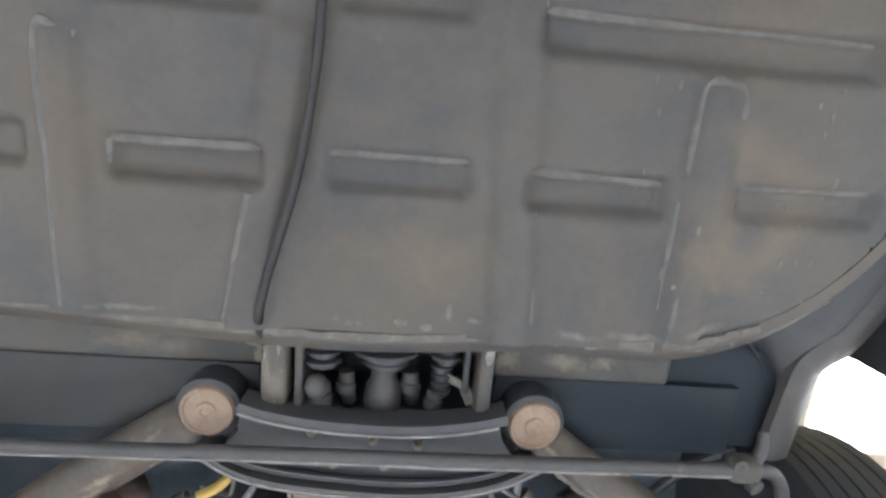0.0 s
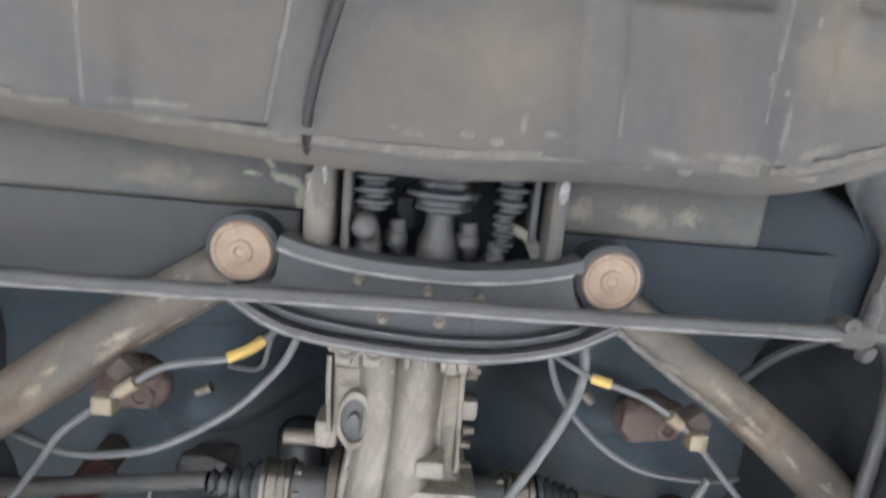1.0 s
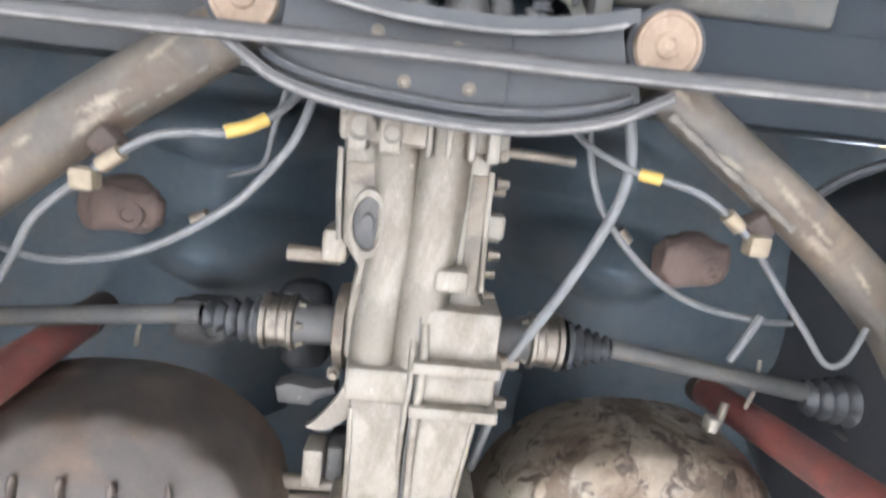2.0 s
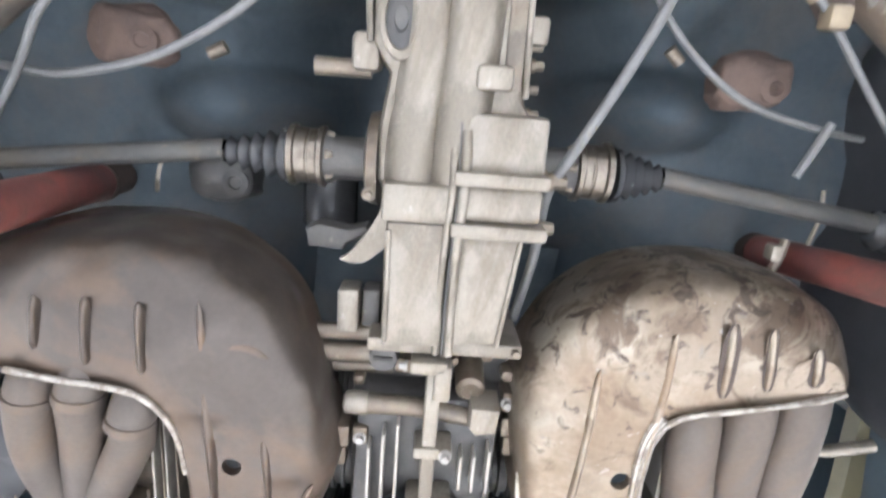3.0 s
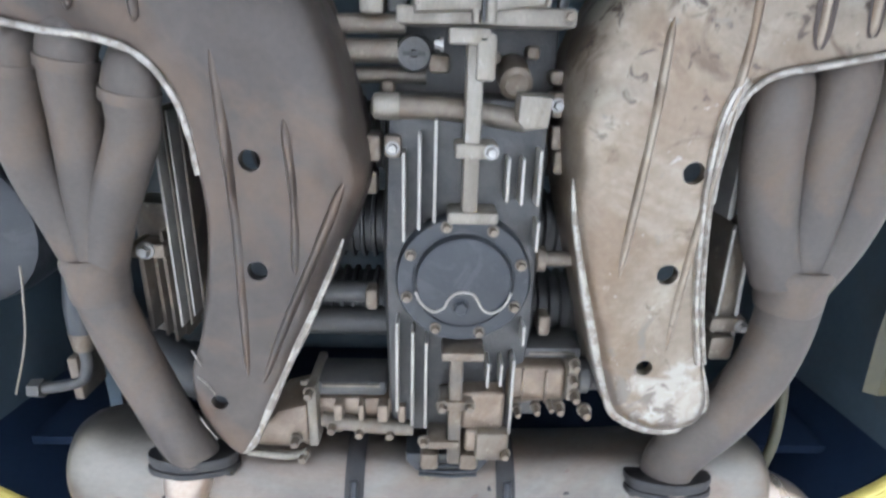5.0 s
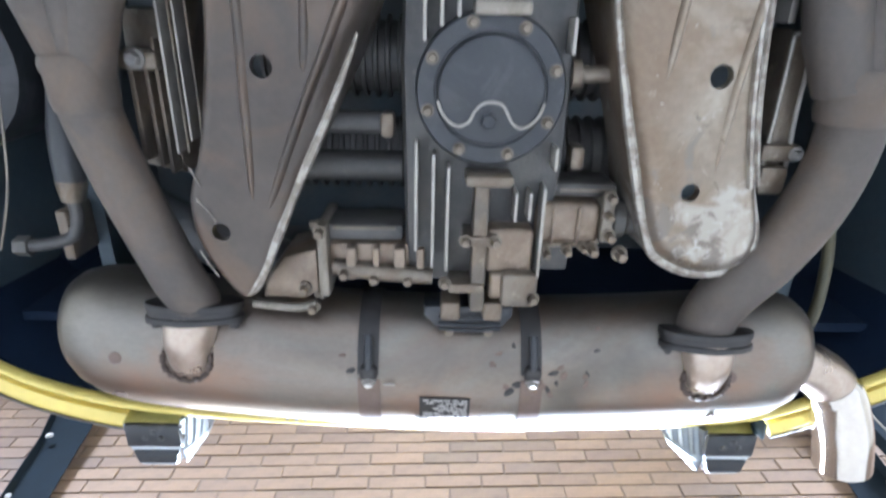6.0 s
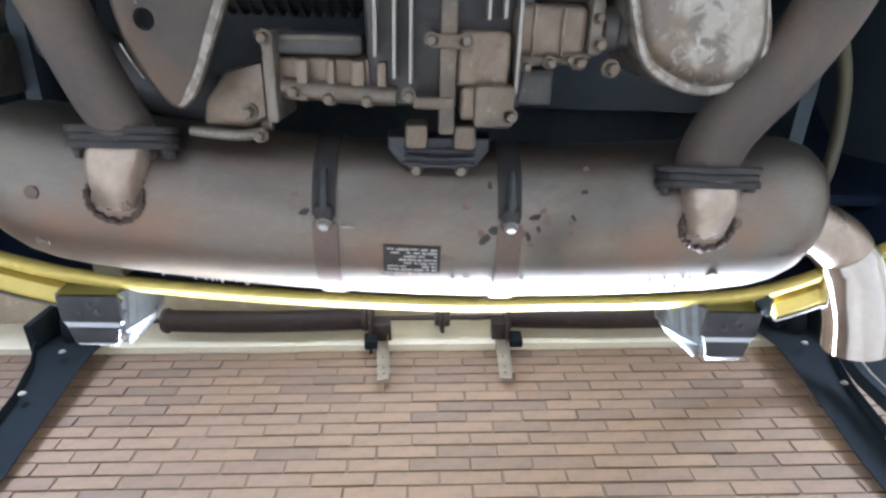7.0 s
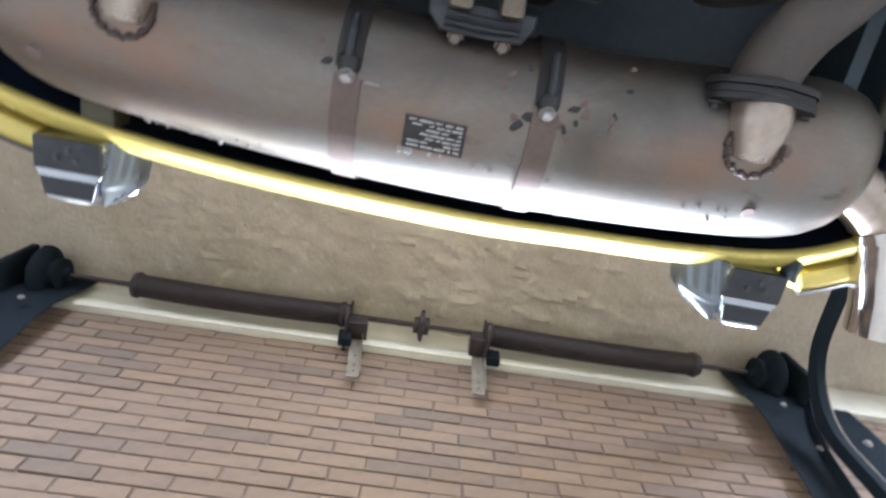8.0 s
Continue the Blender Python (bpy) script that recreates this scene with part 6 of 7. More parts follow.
# ---- exhaust ----
def headers(side, primaries, merge, out, r, rc):
    ex = part("exhaust_pipe", tube(out, rc, 22), PIPE, car, "heat-dulled steel exhaust pipe")
    for pr in primaries:
        (x, y), (x2, y2) = pr[0], pr[1]
        z0 = 0.978 if side < 0 else 1.03
        pts = [(x + (x - x2) * 0.5, y - 0.07, z0 + 0.07), (x + (x - x2) * 0.3, y - 0.035, z0 + 0.03)] + [(px, py, z0 + (1.03 - z0) * k / (len(pr) - 1)) for k, (px, py) in enumerate(pr)]
        p = part("primary_pipe", tube(pts, r, 20), PIPE, ex)
        d = (Vector((x2, y2, 0)) - Vector((x, y, 0))).normalized()
        c = Vector((x, y, z0)) + d * 0.004
        if side < 0:
            part("pipe_collar", tube([c, c + d * 0.011 + Vector((0, 0, 0.001))], r * 1.09, 20, curved=False), PIPE, p)
    m = Vector((merge[0], merge[1], 1.03))
    part("collector", lathe(m + Vector((0, -0.02, 0)), (0, 1, 0), [(0, rc * 1.1), (0.006, rc * 1.2), (0.014, rc * 1.2), (0.02, rc * 1.12), (0.045, rc * 1.1), (0.055, rc * 1.02)], 24), PIPE, ex)
    return ex


headers(-1, [[(-0.394, 0.985), (-0.409, 1.05), (-0.411, 1.10), (-0.403, 1.152), (-0.392, 1.215)], [(-0.342, 0.98), (-0.356, 1.048), (-0.37, 1.128), (-0.386, 1.215)],
             [(-0.290, 1.008), (-0.300, 1.05), (-0.333, 1.115), (-0.357, 1.16), (-0.38, 1.215)]], (-0.388, 1.215),
        [(-0.388, 1.20, 1.03), (-0.389, 1.235, 1.03), (-0.373, 1.303, 1.03), (-0.351, 1.37, 1.03), (-0.329, 1.438, 1.033), (-0.318, 1.475, 1.042), (-0.32, 1.51, 1.055)], 0.0245, 0.0295)
headers(1, [[(0.344, 1.0), (0.352, 1.081), (0.366, 1.15), (0.392, 1.21)], [(0.408, 0.985), (0.409, 1.065), (0.408, 1.136), (0.405, 1.21)],
            [(0.469, 0.97), (0.466, 1.075), (0.447, 1.155), (0.42, 1.21)]], (0.408, 1.212),
        [(0.408, 1.195, 1.03), (0.412, 1.235, 1.03), (0.408, 1.29, 1.03), (0.392, 1.345, 1.03), (0.36, 1.405, 1.032), (0.33, 1.45, 1.038), (0.319, 1.485, 1.048), (0.318, 1.53, 1.06)], 0.0305, 0.0335)

MUF_L, MUF_R, MUF_Z = -0.520, 0.491, 1.106
MUF_A, MUF_B = 0.0975, 0.080


def muffler_y(x):
    """Middle line of the gently bowed muffler."""
    return 1.6005 - 0.16 * (x - 0.06) ** 2


def muffler_mesh():
    bm = bmesh.new()
    n = 56
    ends = ((0.0, 0.0), (0.002, 0.25), (0.008, 0.48), (0.018, 0.68), (0.034, 0.83), (0.056, 0.93), (0.084, 0.985), (0.115, 1.0))
    steps = [(MUF_L + a, s) for a, s in ends] + [(MUF_L + 0.115 + (MUF_R - MUF_L - 0.23) * k / 16, 1.0) for k in range(1, 16)] + [(MUF_R - a, s) for a, s in reversed(ends)]
    rings = []
    for x, s in steps:
        if s == 0:
            rings.append([bm.verts.new((x, muffler_y(x), MUF_Z))])
        else:
            rings.append([bm.verts.new((x, muffler_y(x) + MUF_A * s * math.cos(t), MUF_Z + MUF_B * s * math.sin(t))) for t in (2 * math.pi * k / n for k in range(n))])
    for a, b in zip(rings, rings[1:]):
        for k in range(n):
            q = []
            for v in (a[k % len(a)], a[(k + 1) % len(a)], b[(k + 1) % len(b)], b[k % len(b)]):
                if v not in q:
                    q.append(v)
            bm.faces.new(q)
    return bm


muf = part("muffler", muffler_mesh(), MUFFLER, car, "long satin steel muffler with brown heat stains", 60)
# dark patches put the dim reflection on the front side into the colour
tint_patches(muf, [(0.02, 1.548, 0.17, 0.035, -4), (0.21, 1.552, 0.10, 0.04, -8), (-0.18, 1.545, 0.10, 0.03, 4), (0.15, 1.60, 0.04, 0.05, 0)], (0.118, 0.108, 0.096), 9, 1.2)
# brown heat stains round the stubs
tint_patches(muf, [(-0.31, 1.578, 0.075, 0.05, 10), (-0.40, 1.59, 0.06, 0.05, 0), (0.27, 1.598, 0.10, 0.045, -8), (0.36, 1.585, 0.05, 0.05, 0), (-0.02, 1.62, 0.06, 0.03, 0)], (0.27, 0.172, 0.122), 11, 1.2)


def on_muffler(x, t, grow=0.0):
    return Vector((x, muffler_y(x) + (MUF_A + grow) * math.cos(t), MUF_Z + (MUF_B + grow) * math.sin(t)))


def under_muffler(x, y):
    """Angle on the muffler's lower side at which it reaches the given y."""
    return -math.degrees(math.acos(max(-1, min(1, (y - muffler_y(x)) / MUF_A))))


def strip(x0, x1, t0, t1, grow, steps=16, thick=0.002):
    """A band that lies on the muffler's round side from angle t0 to t1."""
    bm = bmesh.new()
    rows = []
    for k in range(steps + 1):
        t = radians(t0 + (t1 - t0) * k / steps)
        rows.append([bm.verts.new(on_muffler(x, t, g)) for x, g in ((x0, grow - thick), (x0, grow), (x1, grow), (x1, grow - thick))])
    for a, b in zip(rows, rows[1:]):
        for i in range(4):
            bm.faces.new((a[i], a[(i + 1) % 4], b[(i + 1) % 4], b[i]))
    bm.faces.new(rows[0]), bm.faces.new(rows[-1][::-1])
    return bm


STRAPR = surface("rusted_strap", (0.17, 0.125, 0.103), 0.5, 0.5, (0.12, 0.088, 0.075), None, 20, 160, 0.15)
for x in (-0.108, 0.098):
    t = under_muffler(x, 1.57)
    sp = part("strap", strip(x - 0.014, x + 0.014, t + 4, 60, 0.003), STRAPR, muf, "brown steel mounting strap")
    # front half of each strap gets the darker colour
    part("strap_front", strip(x - 0.014, x + 0.012, -215, t, 0.0035), STRAPD, muf, "darker front half of the strap")
    p = on_muffler(x, radians(t), 0.004)
    cb = part("strap_clamp", box(p.x - 0.011, p.x + 0.011, p.y - 0.015, p.y + 0.006, p.z - 0.009, p.z + 0.006, bevel=0.007, segments=3), STRAPD, muf, "black strap clamp")
    part("clamp_rod", tube([(p.x, p.y - 0.05, p.z + 0.012), (p.x, p.y - 0.03, p.z + 0.0), (p.x, p.y, p.z - 0.004)], 0.005, 10), SUMP, muf)
    bolt(muf, (p.x, p.y + 0.007, p.z - 0.004), 0.0066, 0.006, (0, 0.5, -0.85), BARE)
soot = random.Random(15)
for x, y, n in ((0.062, 1.55, 3), (0.078, 1.585, 4), (0.118, 1.592, 5), (0.158, 1.572, 3), (0.17, 1.53, 2), (-0.13, 1.56, 2), (0.13, 1.565, 3)):
    for k in range(n):
        px, py = x + soot.uniform(-0.014, 0.014), y + soot.uniform(-0.012, 0.012)
        c = on_muffler(px, radians(under_muffler(px, py)), 0.0001)
        smear("soot_mark", c, soot.uniform(0.006, 0.018), soot.uniform(0.004, 0.010), soot.uniform(-80, 80), STRAPR if k % 3 else STRAPD, muf, px * 50 + k, "sooty mark on the steel", 0.0005)
part("split_pin", tube([(-0.09, 1.579, 1.02), (-0.075, 1.58, 1.021)], 0.0016, 6, curved=False), BARE, muf)
pm = part("type_plate", strip(-0.044, 0.021, under_muffler(-0.01, 1.603), under_muffler(-0.01, 1.637), 0.0025, 6, 0.0015), PLATE, muf, "black type plate with worn print")
rp = random.Random(21)
for k in range(7):
    t = under_muffler(-0.01, 1.6055 + k * 0.0044)
    u = rp.choice((0.04, 0.1, 0.35))
    while u < 0.93:
        v = min(0.97, u + rp.uniform(0.05, 0.24))
        if rp.random() < 0.85:
            part("print_bar", strip(-0.042 + 0.061 * u, -0.042 + 0.061 * v, t, t + rp.uniform(0.8, 1.3), 0.0032, 2, 0.0008), INK, pm)
        u = v + rp.uniform(0.01, 0.05)
bm = bmesh.new()
rr = random.Random(8)
for x, t in [(-0.035, 1.641), (-0.046, 1.64), (0.036, 1.645), (0.05, 1.646), (0.055, 1.647), (0.118, 1.647)] + [(rr.uniform(-0.045, 0.0), 1.64) for _ in range(5)] + [(rr.uniform(-0.36, -0.2), rr.uniform(1.668, 1.682)) for _ in range(16)] + [(rr.uniform(0.25, 0.33), rr.uniform(1.64, 1.66)) for _ in range(7)]:
    c = on_muffler(x, radians(under_muffler(x, t)), 0.0005)
    bmesh.ops.create_icosphere(bm, subdivisions=1, radius=rr.uniform(0.0016, 0.004), matrix=Matrix.Translation(c) @ Matrix.Diagonal((0.9, 1.3, 0.4, 1)))
tagged(part("weld_spatter", bm, BARE, muf), kind="stuff")
for x, t in ((-0.42, 1.55), (-0.43, 1.612), (0.352, 1.568), (0.345, 1.64)):
    t = under_muffler(x, t)
    c = on_muffler(x, radians(t), 0.0)
    d = (c - on_muffler(x, radians(t), -0.02)).normalized()
    part("dimple", lathe(c - d * 0.002, d, [(0, 0.008), (0.003, 0.0075), (0.0035, 0.005), (0.002, 0.0)], 18), STRAPR, muf, "small brown spot weld")

for x, yf, s in ((-0.321, 1.493, -1), (0.318, 1.521, 1)):
    tgt = on_muffler(x + (-0.012 if s < 0 else 0.002), radians(under_muffler(x, 1.545 if s < 0 else 1.563)), -0.012)
    start = Vector((x, yf, 1.047))
    st = part("inlet_stub", tube([start, (start + tgt) / 2 + Vector((0, 0, -0.010)), tgt + Vector((0, 0.012, 0))], [0.031, 0.0305, 0.026], 24), STUB, muf, "pale tan inlet stub")
    ring = []
    for k in range(25):
        a = math.pi * (k / 24 * 1.3 - 0.15)
        px, py = tgt.x + 0.029 * math.cos(a), tgt.y + 0.006 + (0.0275 + 0.0015 * math.sin(k * 2.3)) * math.sin(a)
        ring.append(on_muffler(px, radians(under_muffler(px, py)), 0.001))
    part("weld_ring", add_sweep(bmesh.new(), smooth_path(ring, 4), lambda q: circle(0.0034 + 0.0014 * math.sin(q * 83) * math.sin(q * 31 + x * 9), 8)), WELD, muf, "dark brown weld bead")
    d = (Vector((0, 1, -0.22))).normalized()
    rot = d.to_track_quat("Z", "Y").to_matrix().to_4x4()
    for k, off in enumerate((-0.009, -0.001, 0.007)):
        m = Matrix.Translation(start + d * off) @ rot
        bm = bmesh.new()
        o = []
        for i in range(36):
            a = 2 * math.pi * i / 36
            r = 0.037 + 0.022 * abs(math.cos(a)) ** 4 - (0.0025 if k == 1 else 0)
            o.append((r * math.cos(a), r * math.sin(a)))
        add_plate(bm, o, -0.0037, 0.0037, 0.0014)
        bmesh.ops.transform(bm, verts=bm.verts[:], matrix=m)
        part("flange", bm, STRAPD, muf, "dark two-bolt exhaust flange")
    for sx in (-0.047, 0.047):
        c = Matrix.Translation(start + d * 0.014) @ rot @ Vector((sx, 0, 0))
        bolt(muf, c, 0.0068, 0.006, tuple(d), STRAPD)

tail = part("tail_pipe", tube([(0.43, 1.585, 1.115), (0.485, 1.594, 1.112), (0.54, 1.622, 1.108), (0.574, 1.668, 1.104), (0.59, 1.715, 1.098), (0.60, 1.762, 1.095)], [0.034, 0.035, 0.036, 0.036, 0.036, 0.036], 26), STUB, muf, "bent steel tail pipe")
bm = bmesh.new()
add_sweep(bm, smooth_path([(0.548, 1.631, 1.107), (0.563, 1.65, 1.106), (0.578, 1.682, 1.103), (0.591, 1.722, 1.097), (0.601, 1.77, 1.093)], 6), lambda s: circle(0.0365 + 0.0028 * min(1, s * 6), 26), caps=False)
part("chrome_tip", bm, TIP, tail, "polished chrome tail pipe tip")

# ---- rear bodywork ----
LIP = smooth_path([(-0.80, 1.42, 1.11), (-0.74, 1.545, 1.1), (-0.64, 1.632, 1.097), (-0.53, 1.682, 1.10), (-0.40, 1.712, 1.107), (-0.2, 1.731, 1.112), (0.04, 1.739, 1.112), (0.2, 1.734, 1.112), (0.34, 1.727, 1.11), (0.467, 1.709, 1.106),
                   (0.56, 1.667, 1.10), (0.66, 1.61, 1.097), (0.74, 1.535, 1.1), (0.80, 1.42, 1.11)], 6)
vp = [(-0.0205, 0.012), (-0.0203, 0.004), (-0.0195, 0.0), (-0.0175, -0.003), (-0.0145, -0.0032), (-0.010, 0.0005), (0.0, 0.0095), (0.0085, 0.0195), (0.0135, 0.029), (0.0165, 0.042), (0.019, 0.07), (0.028, 0.16), (0.022, 0.3), (0.016, 0.3), (0.021, 0.16), (0.011, 0.07), (0.003, 0.035), (-0.008, 0.018), (-0.018, 0.014)]
vp = [(-a, b) for a, b in vp]
val = part("rear_valance", add_sweep(bmesh.new(), LIP, vp), YELLOW, car, "glossy yellow rear valance lip", 60)
part("valance_liner", add_sweep(bmesh.new(), LIP, [(0.017, 0.0185), (0.012, 0.0165), (-0.002, 0.05), (-0.013, 0.3), (0.004, 0.3)]), NAVY, val)
bumper = car
for keep in (lambda p: p.x < -0.47, lambda p: p.x > 0.475):
    run = [p for p in LIP if keep(p)]
    q = part("bumper_end", add_sweep(bmesh.new(), run, [(-a, b) for a, b in [(0.02, 0.02), (0.034, 0.014), (0.046, 0.02), (0.052, 0.05), (0.048, 0.11), (0.03, 0.13), (0.02, 0.12)]]), YELLOW, bumper, "", 60)
    part("bumper_strip", add_sweep(bmesh.new(), run, [(-a, b) for a, b in [(0.045, 0.017), (0.051, 0.02), (0.054, 0.03), (0.049, 0.036)]]), BARPAINT, q, "grey trim strip")
part("bumper_seam", box(0.4675, 0.4725, 1.70, 1.728, 1.096, 1.13, bevel=0.002), DARK, bumper)
for x_out, x_in, yb in ((-0.482, -0.399, 0.0), (0.466, 0.388, 0.008)):
    s = 1 if x_in > x_out else -1
    w = abs(x_in - x_out)
    base = [(0.0, 1.714), (0.0, 1.726), (0.001, 1.756), (0.006, 1.764), (0.011, 1.787), (0.016, 1.7925), (w - 0.018, 1.7935), (w - 0.012, 1.789), (w - 0.006, 1.764), (w - 0.001, 1.756), (w + 0.001, 1.74), (w, 1.73), (w + 0.002, 1.722), (w, 1.714)]
    bm = bmesh.new()
    rings = []
    for z, g in ((1.101, -0.003), (1.1025, -0.001), (1.107, 0.0), (1.125, 0.006), (1.16, 0.012), (1.2, 0.010), (1.215, 0.0)):
        ring = []
        for k, (a, y) in enumerate(base):
            inside = a > w / 2
            flute = 0.0035 * math.cos(k * math.pi) * min(1, max(0, (z - 1.105) / 0.02)) if inside else 0
            ring.append(bm.verts.new((x_out + s * (a + (g * 0.4 + flute if inside else -g * 0.4)), y + yb + (g * 0.7 if y > 1.74 else 0), z)))
        rings.append(ring)
    for a, b in zip(rings, rings[1:]):
        for q in range(len(base)):
            bm.faces.new((a[q], a[(q + 1) % len(base)], b[(q + 1) % len(base)], b[q]))
    bm.faces.new(rings[0][::-1]), bm.faces.new(rings[-1])
    ov = part("overrider", bm, CHROME, bumper, "chrome bumper overrider with black underside", 30)
    bm = bmesh.new()
    grids = []
    lean = 0.024 if s > 0 else 0.042
    for lid in (0.0, 1.0):
        grid = []
        for i in range(19):
            u = i / 18
            row = []
            for j in range(25):
                v = j / 24
                wide = lean * math.sqrt(1 - 0.8 * max(0.0, (v - 0.45) / 0.55) ** 2.6)
                low = max(0.0, (v - 0.66) / 0.34)
                flute = 0.0021 * math.cos((u + 0.35 * v) * 7 * math.pi) * min(1, max(0.0, (0.62 - v) / 0.06))
                ridge = 0.0032 * math.exp(-((v - 0.68) / 0.035) ** 2)
                z = 1.1035 + 0.042 * u ** 1.25 + 0.003 * low * low + flute - ridge
                row.append(bm.verts.new((x_in + s * (wide * u - 0.002), 1.712 + yb + (0.081 - 0.008 * u * u) * v - 0.004 * lid * v, z + lid * (0.07 - 0.04 * u))))
            grid.append(row)
        for p, q in zip(grid, grid[1:]):
            for j in range(24):
                bm.faces.new((p[j], p[j + 1], q[j + 1], q[j]))
        grids.append(grid)
    rim = [[g[i][0] for i in range(19)] + g[18][1:] + [g[i][24] for i in range(17, -1, -1)] + [g[0][j] for j in range(23, 0, -1)] for g in grids]
    for k in range(len(rim[0])):
        n = (k + 1) % len(rim[0])
        bm.faces.new((rim[0][k], rim[0][n], rim[1][n], rim[1][k]))
    part("fluted_side", bm, FLUTE, ov, "fluted chrome flank of the overrider", 50)
    xa, xb = sorted((x_out + s * 0.003, x_in + s * 0.0005))
    part("overrider_pad", box(xa, xb, 1.714 + yb, 1.754 + yb, 1.0965, 1.106, bevel=0.003), SUMP, ov, "black underside plate with screw holes")
    xm = (xa + xb) / 2
    for dx, dy in ((-0.011, 0.004), (0.012, 0.004), (0.003, -0.006)):
        bolt(ov, (xm + dx, 1.733 + yb + dy, 1.0965), 0.0042, 0.0025, material=CHASSIS, name="screw")
    # chrome facet painted black for the dark surroundings it mirrors
    part("overrider_inset", plate([(x_out + s * 0.009, 1.764 + yb), (x_in - s * 0.007, 1.764 + yb), (x_in - s * 0.013, 1.7865 + yb), (x_out + s * 0.014, 1.7865 + yb)], 1.0985, 1.104, bevel=0.001), SUMP, ov, "lower chrome facet coloured black for its dark reflection")
part("valance_bracket", box(-0.43, -0.39, 1.662, 1.694, 1.11, 1.15, bevel=0.004), SHADEDYELLOW, val)


def side_panel(s):
    """Outer body side with its open wheel arch."""
    bm = bmesh.new()
    x = 0.80 * s
    cy, cz, R, RR = 0.765, 1.14, 0.365, 0.44
    fy = -1.52
    o = [(-2.6, 0.96), (fy - R, 0.96)] + [(fy - R * math.cos(a), cz + 0.86 * R * math.sin(a)) for a in (math.pi * k / 16 for k in range(17))] + [(fy + R, 0.96), (cy - RR, 0.96)]
    arch = [(cy - RR * math.cos(a), cz + 0.365 * math.sin(a)) for a in (math.pi * k / 20 for k in range(21))]
    o += arch + [(cy + RR, 1.1), (1.42, 1.11), (1.5, 1.4), (1.2, 1.56), (-0.2, 1.66), (-1.0, 1.58)] + [(-2.0, 1.42), (-2.45, 1.27), (-2.6, 1.2)]
    low = [bm.verts.new((x, y, z)) for y, z in o]
    f = bm.faces.new(low)
    r = bmesh.ops.extrude_face_region(bm, geom=[f])
    bmesh.ops.translate(bm, verts=[g for g in r["geom"] if isinstance(g, bmesh.types.BMVert)], vec=(-0.012 * s, 0, 0))
    sp = part("side_panel", bm, YELLOW, car, "yellow body side with open wheel arch")
    bm = bmesh.new()
    low = [bm.verts.new((x - 0.018 * s, y, z)) for y, z in o]
    f = bm.faces.new(low)
    r = bmesh.ops.extrude_face_region(bm, geom=[f])
    bmesh.ops.translate(bm, verts=[g for g in r["geom"] if isinstance(g, bmesh.types.BMVert)], vec=(-0.01 * s, 0, 0))
    part("inner_skin", bm, CHASSIS, sp, "dark grey inner skin of the wing")


for s in (-1, 1):
    side_panel(s)
    part("sill", box(min(0.6 * s, 0.8 * s), max(0.6 * s, 0.8 * s), -1.12, 0.08, 0.95, 1.05, bevel=0.02), UNDERSEAL, car, "underseal-coated sill")
    part("inner_wing", box(min(0.71 * s, 0.73 * s), max(0.71 * s, 0.73 * s), 1.1, 1.62, 1.085, 1.5), DARK, car)
    part("inner_wing", box(min(0.46 * s, 0.8 * s), max(0.46 * s, 0.8 * s), 0.2, 1.6, 1.52, 1.54), DARK, car)
    for wy in (0.75, -1.52):
        hub = Vector((0.595 * s, wy, 1.075))
        w = part("wheel", lathe(hub + Vector((0.03 * s, 0, 0)), (s, 0, 0), [(0.0, 0.06), (0.02, 0.09), (0.05, 0.15), (0.03, 0.175), (0.0, 0.188), (-0.004, 0.195), (0.01, 0.19), (0.13, 0.19), (0.145, 0.195)], 36), ALUD, car, "grey alloy road wheel")
        prof = [(-0.006, 0.193), (-0.016, 0.21), (-0.020, 0.24), (-0.012, 0.275), (0.004, 0.296)]
        for k in range(6):
            a = 0.008 + k * 0.024
            prof += [(a, 0.302), (a + 0.018, 0.304), (a + 0.019, 0.297), (a + 0.023, 0.297)]
        prof += [(0.15, 0.30), (0.168, 0.275), (0.172, 0.24), (0.166, 0.21), (0.155, 0.193)]
        part("tyre", lathe(hub + Vector((0.03 * s, 0, 0)), (s, 0, 0), prof, 56), RUBBER, w, "black tyre with grooved tread")
# unseen cover added over the bay to keep light from leaking in
part("engine_lid", box(-0.8, 0.8, 0.9, 1.72, 1.5, 1.52), CAVITY, car)


def underbody_mesh():
    """Uneven panel deep over the gearbox, a stand-in for murky shapes: a high hollow along the middle, lower bulges
    towards the wheels.
    """
    bm = bmesh.new()
    rows = []
    for j in range(61):
        y = 0.44 + 0.0095 * j
        row = []
        for i in range(81):
            x = -0.8 + 0.02 * i
            side = min(1.0, max(0.0, (abs(x - 0.03) - 0.10) / 0.22))
            z = 1.47 - 0.20 * side * side * (3 - 2 * side)
            z -= 0.085 * max(0.0, 1 - math.hypot((x - 0.31) / 0.12, (y - 0.66) / 0.06)) ** 0.6
            z -= 0.085 * max(0.0, 1 - math.hypot((x + 0.24) / 0.15, (y - 0.52) / 0.05)) ** 0.6
            z -= 0.07 * max(0.0, 1 - math.hypot((x + 0.25) / 0.13, (y - 0.70) / 0.06)) ** 0.6
            z -= 0.05 * max(0.0, 1 - math.hypot((x - 0.25) / 0.15, (y - 0.52) / 0.05)) ** 0.6
            row.append(bm.verts.new((x, y, z + 0.02 * noise.noise(Vector((x * 5, y * 6, 2))))))
        rows.append(row)
    for a, b in zip(rows, rows[1:]):
        for i in range(80):
            bm.faces.new((a[i], a[i + 1], b[i + 1], b[i]))
    return bm


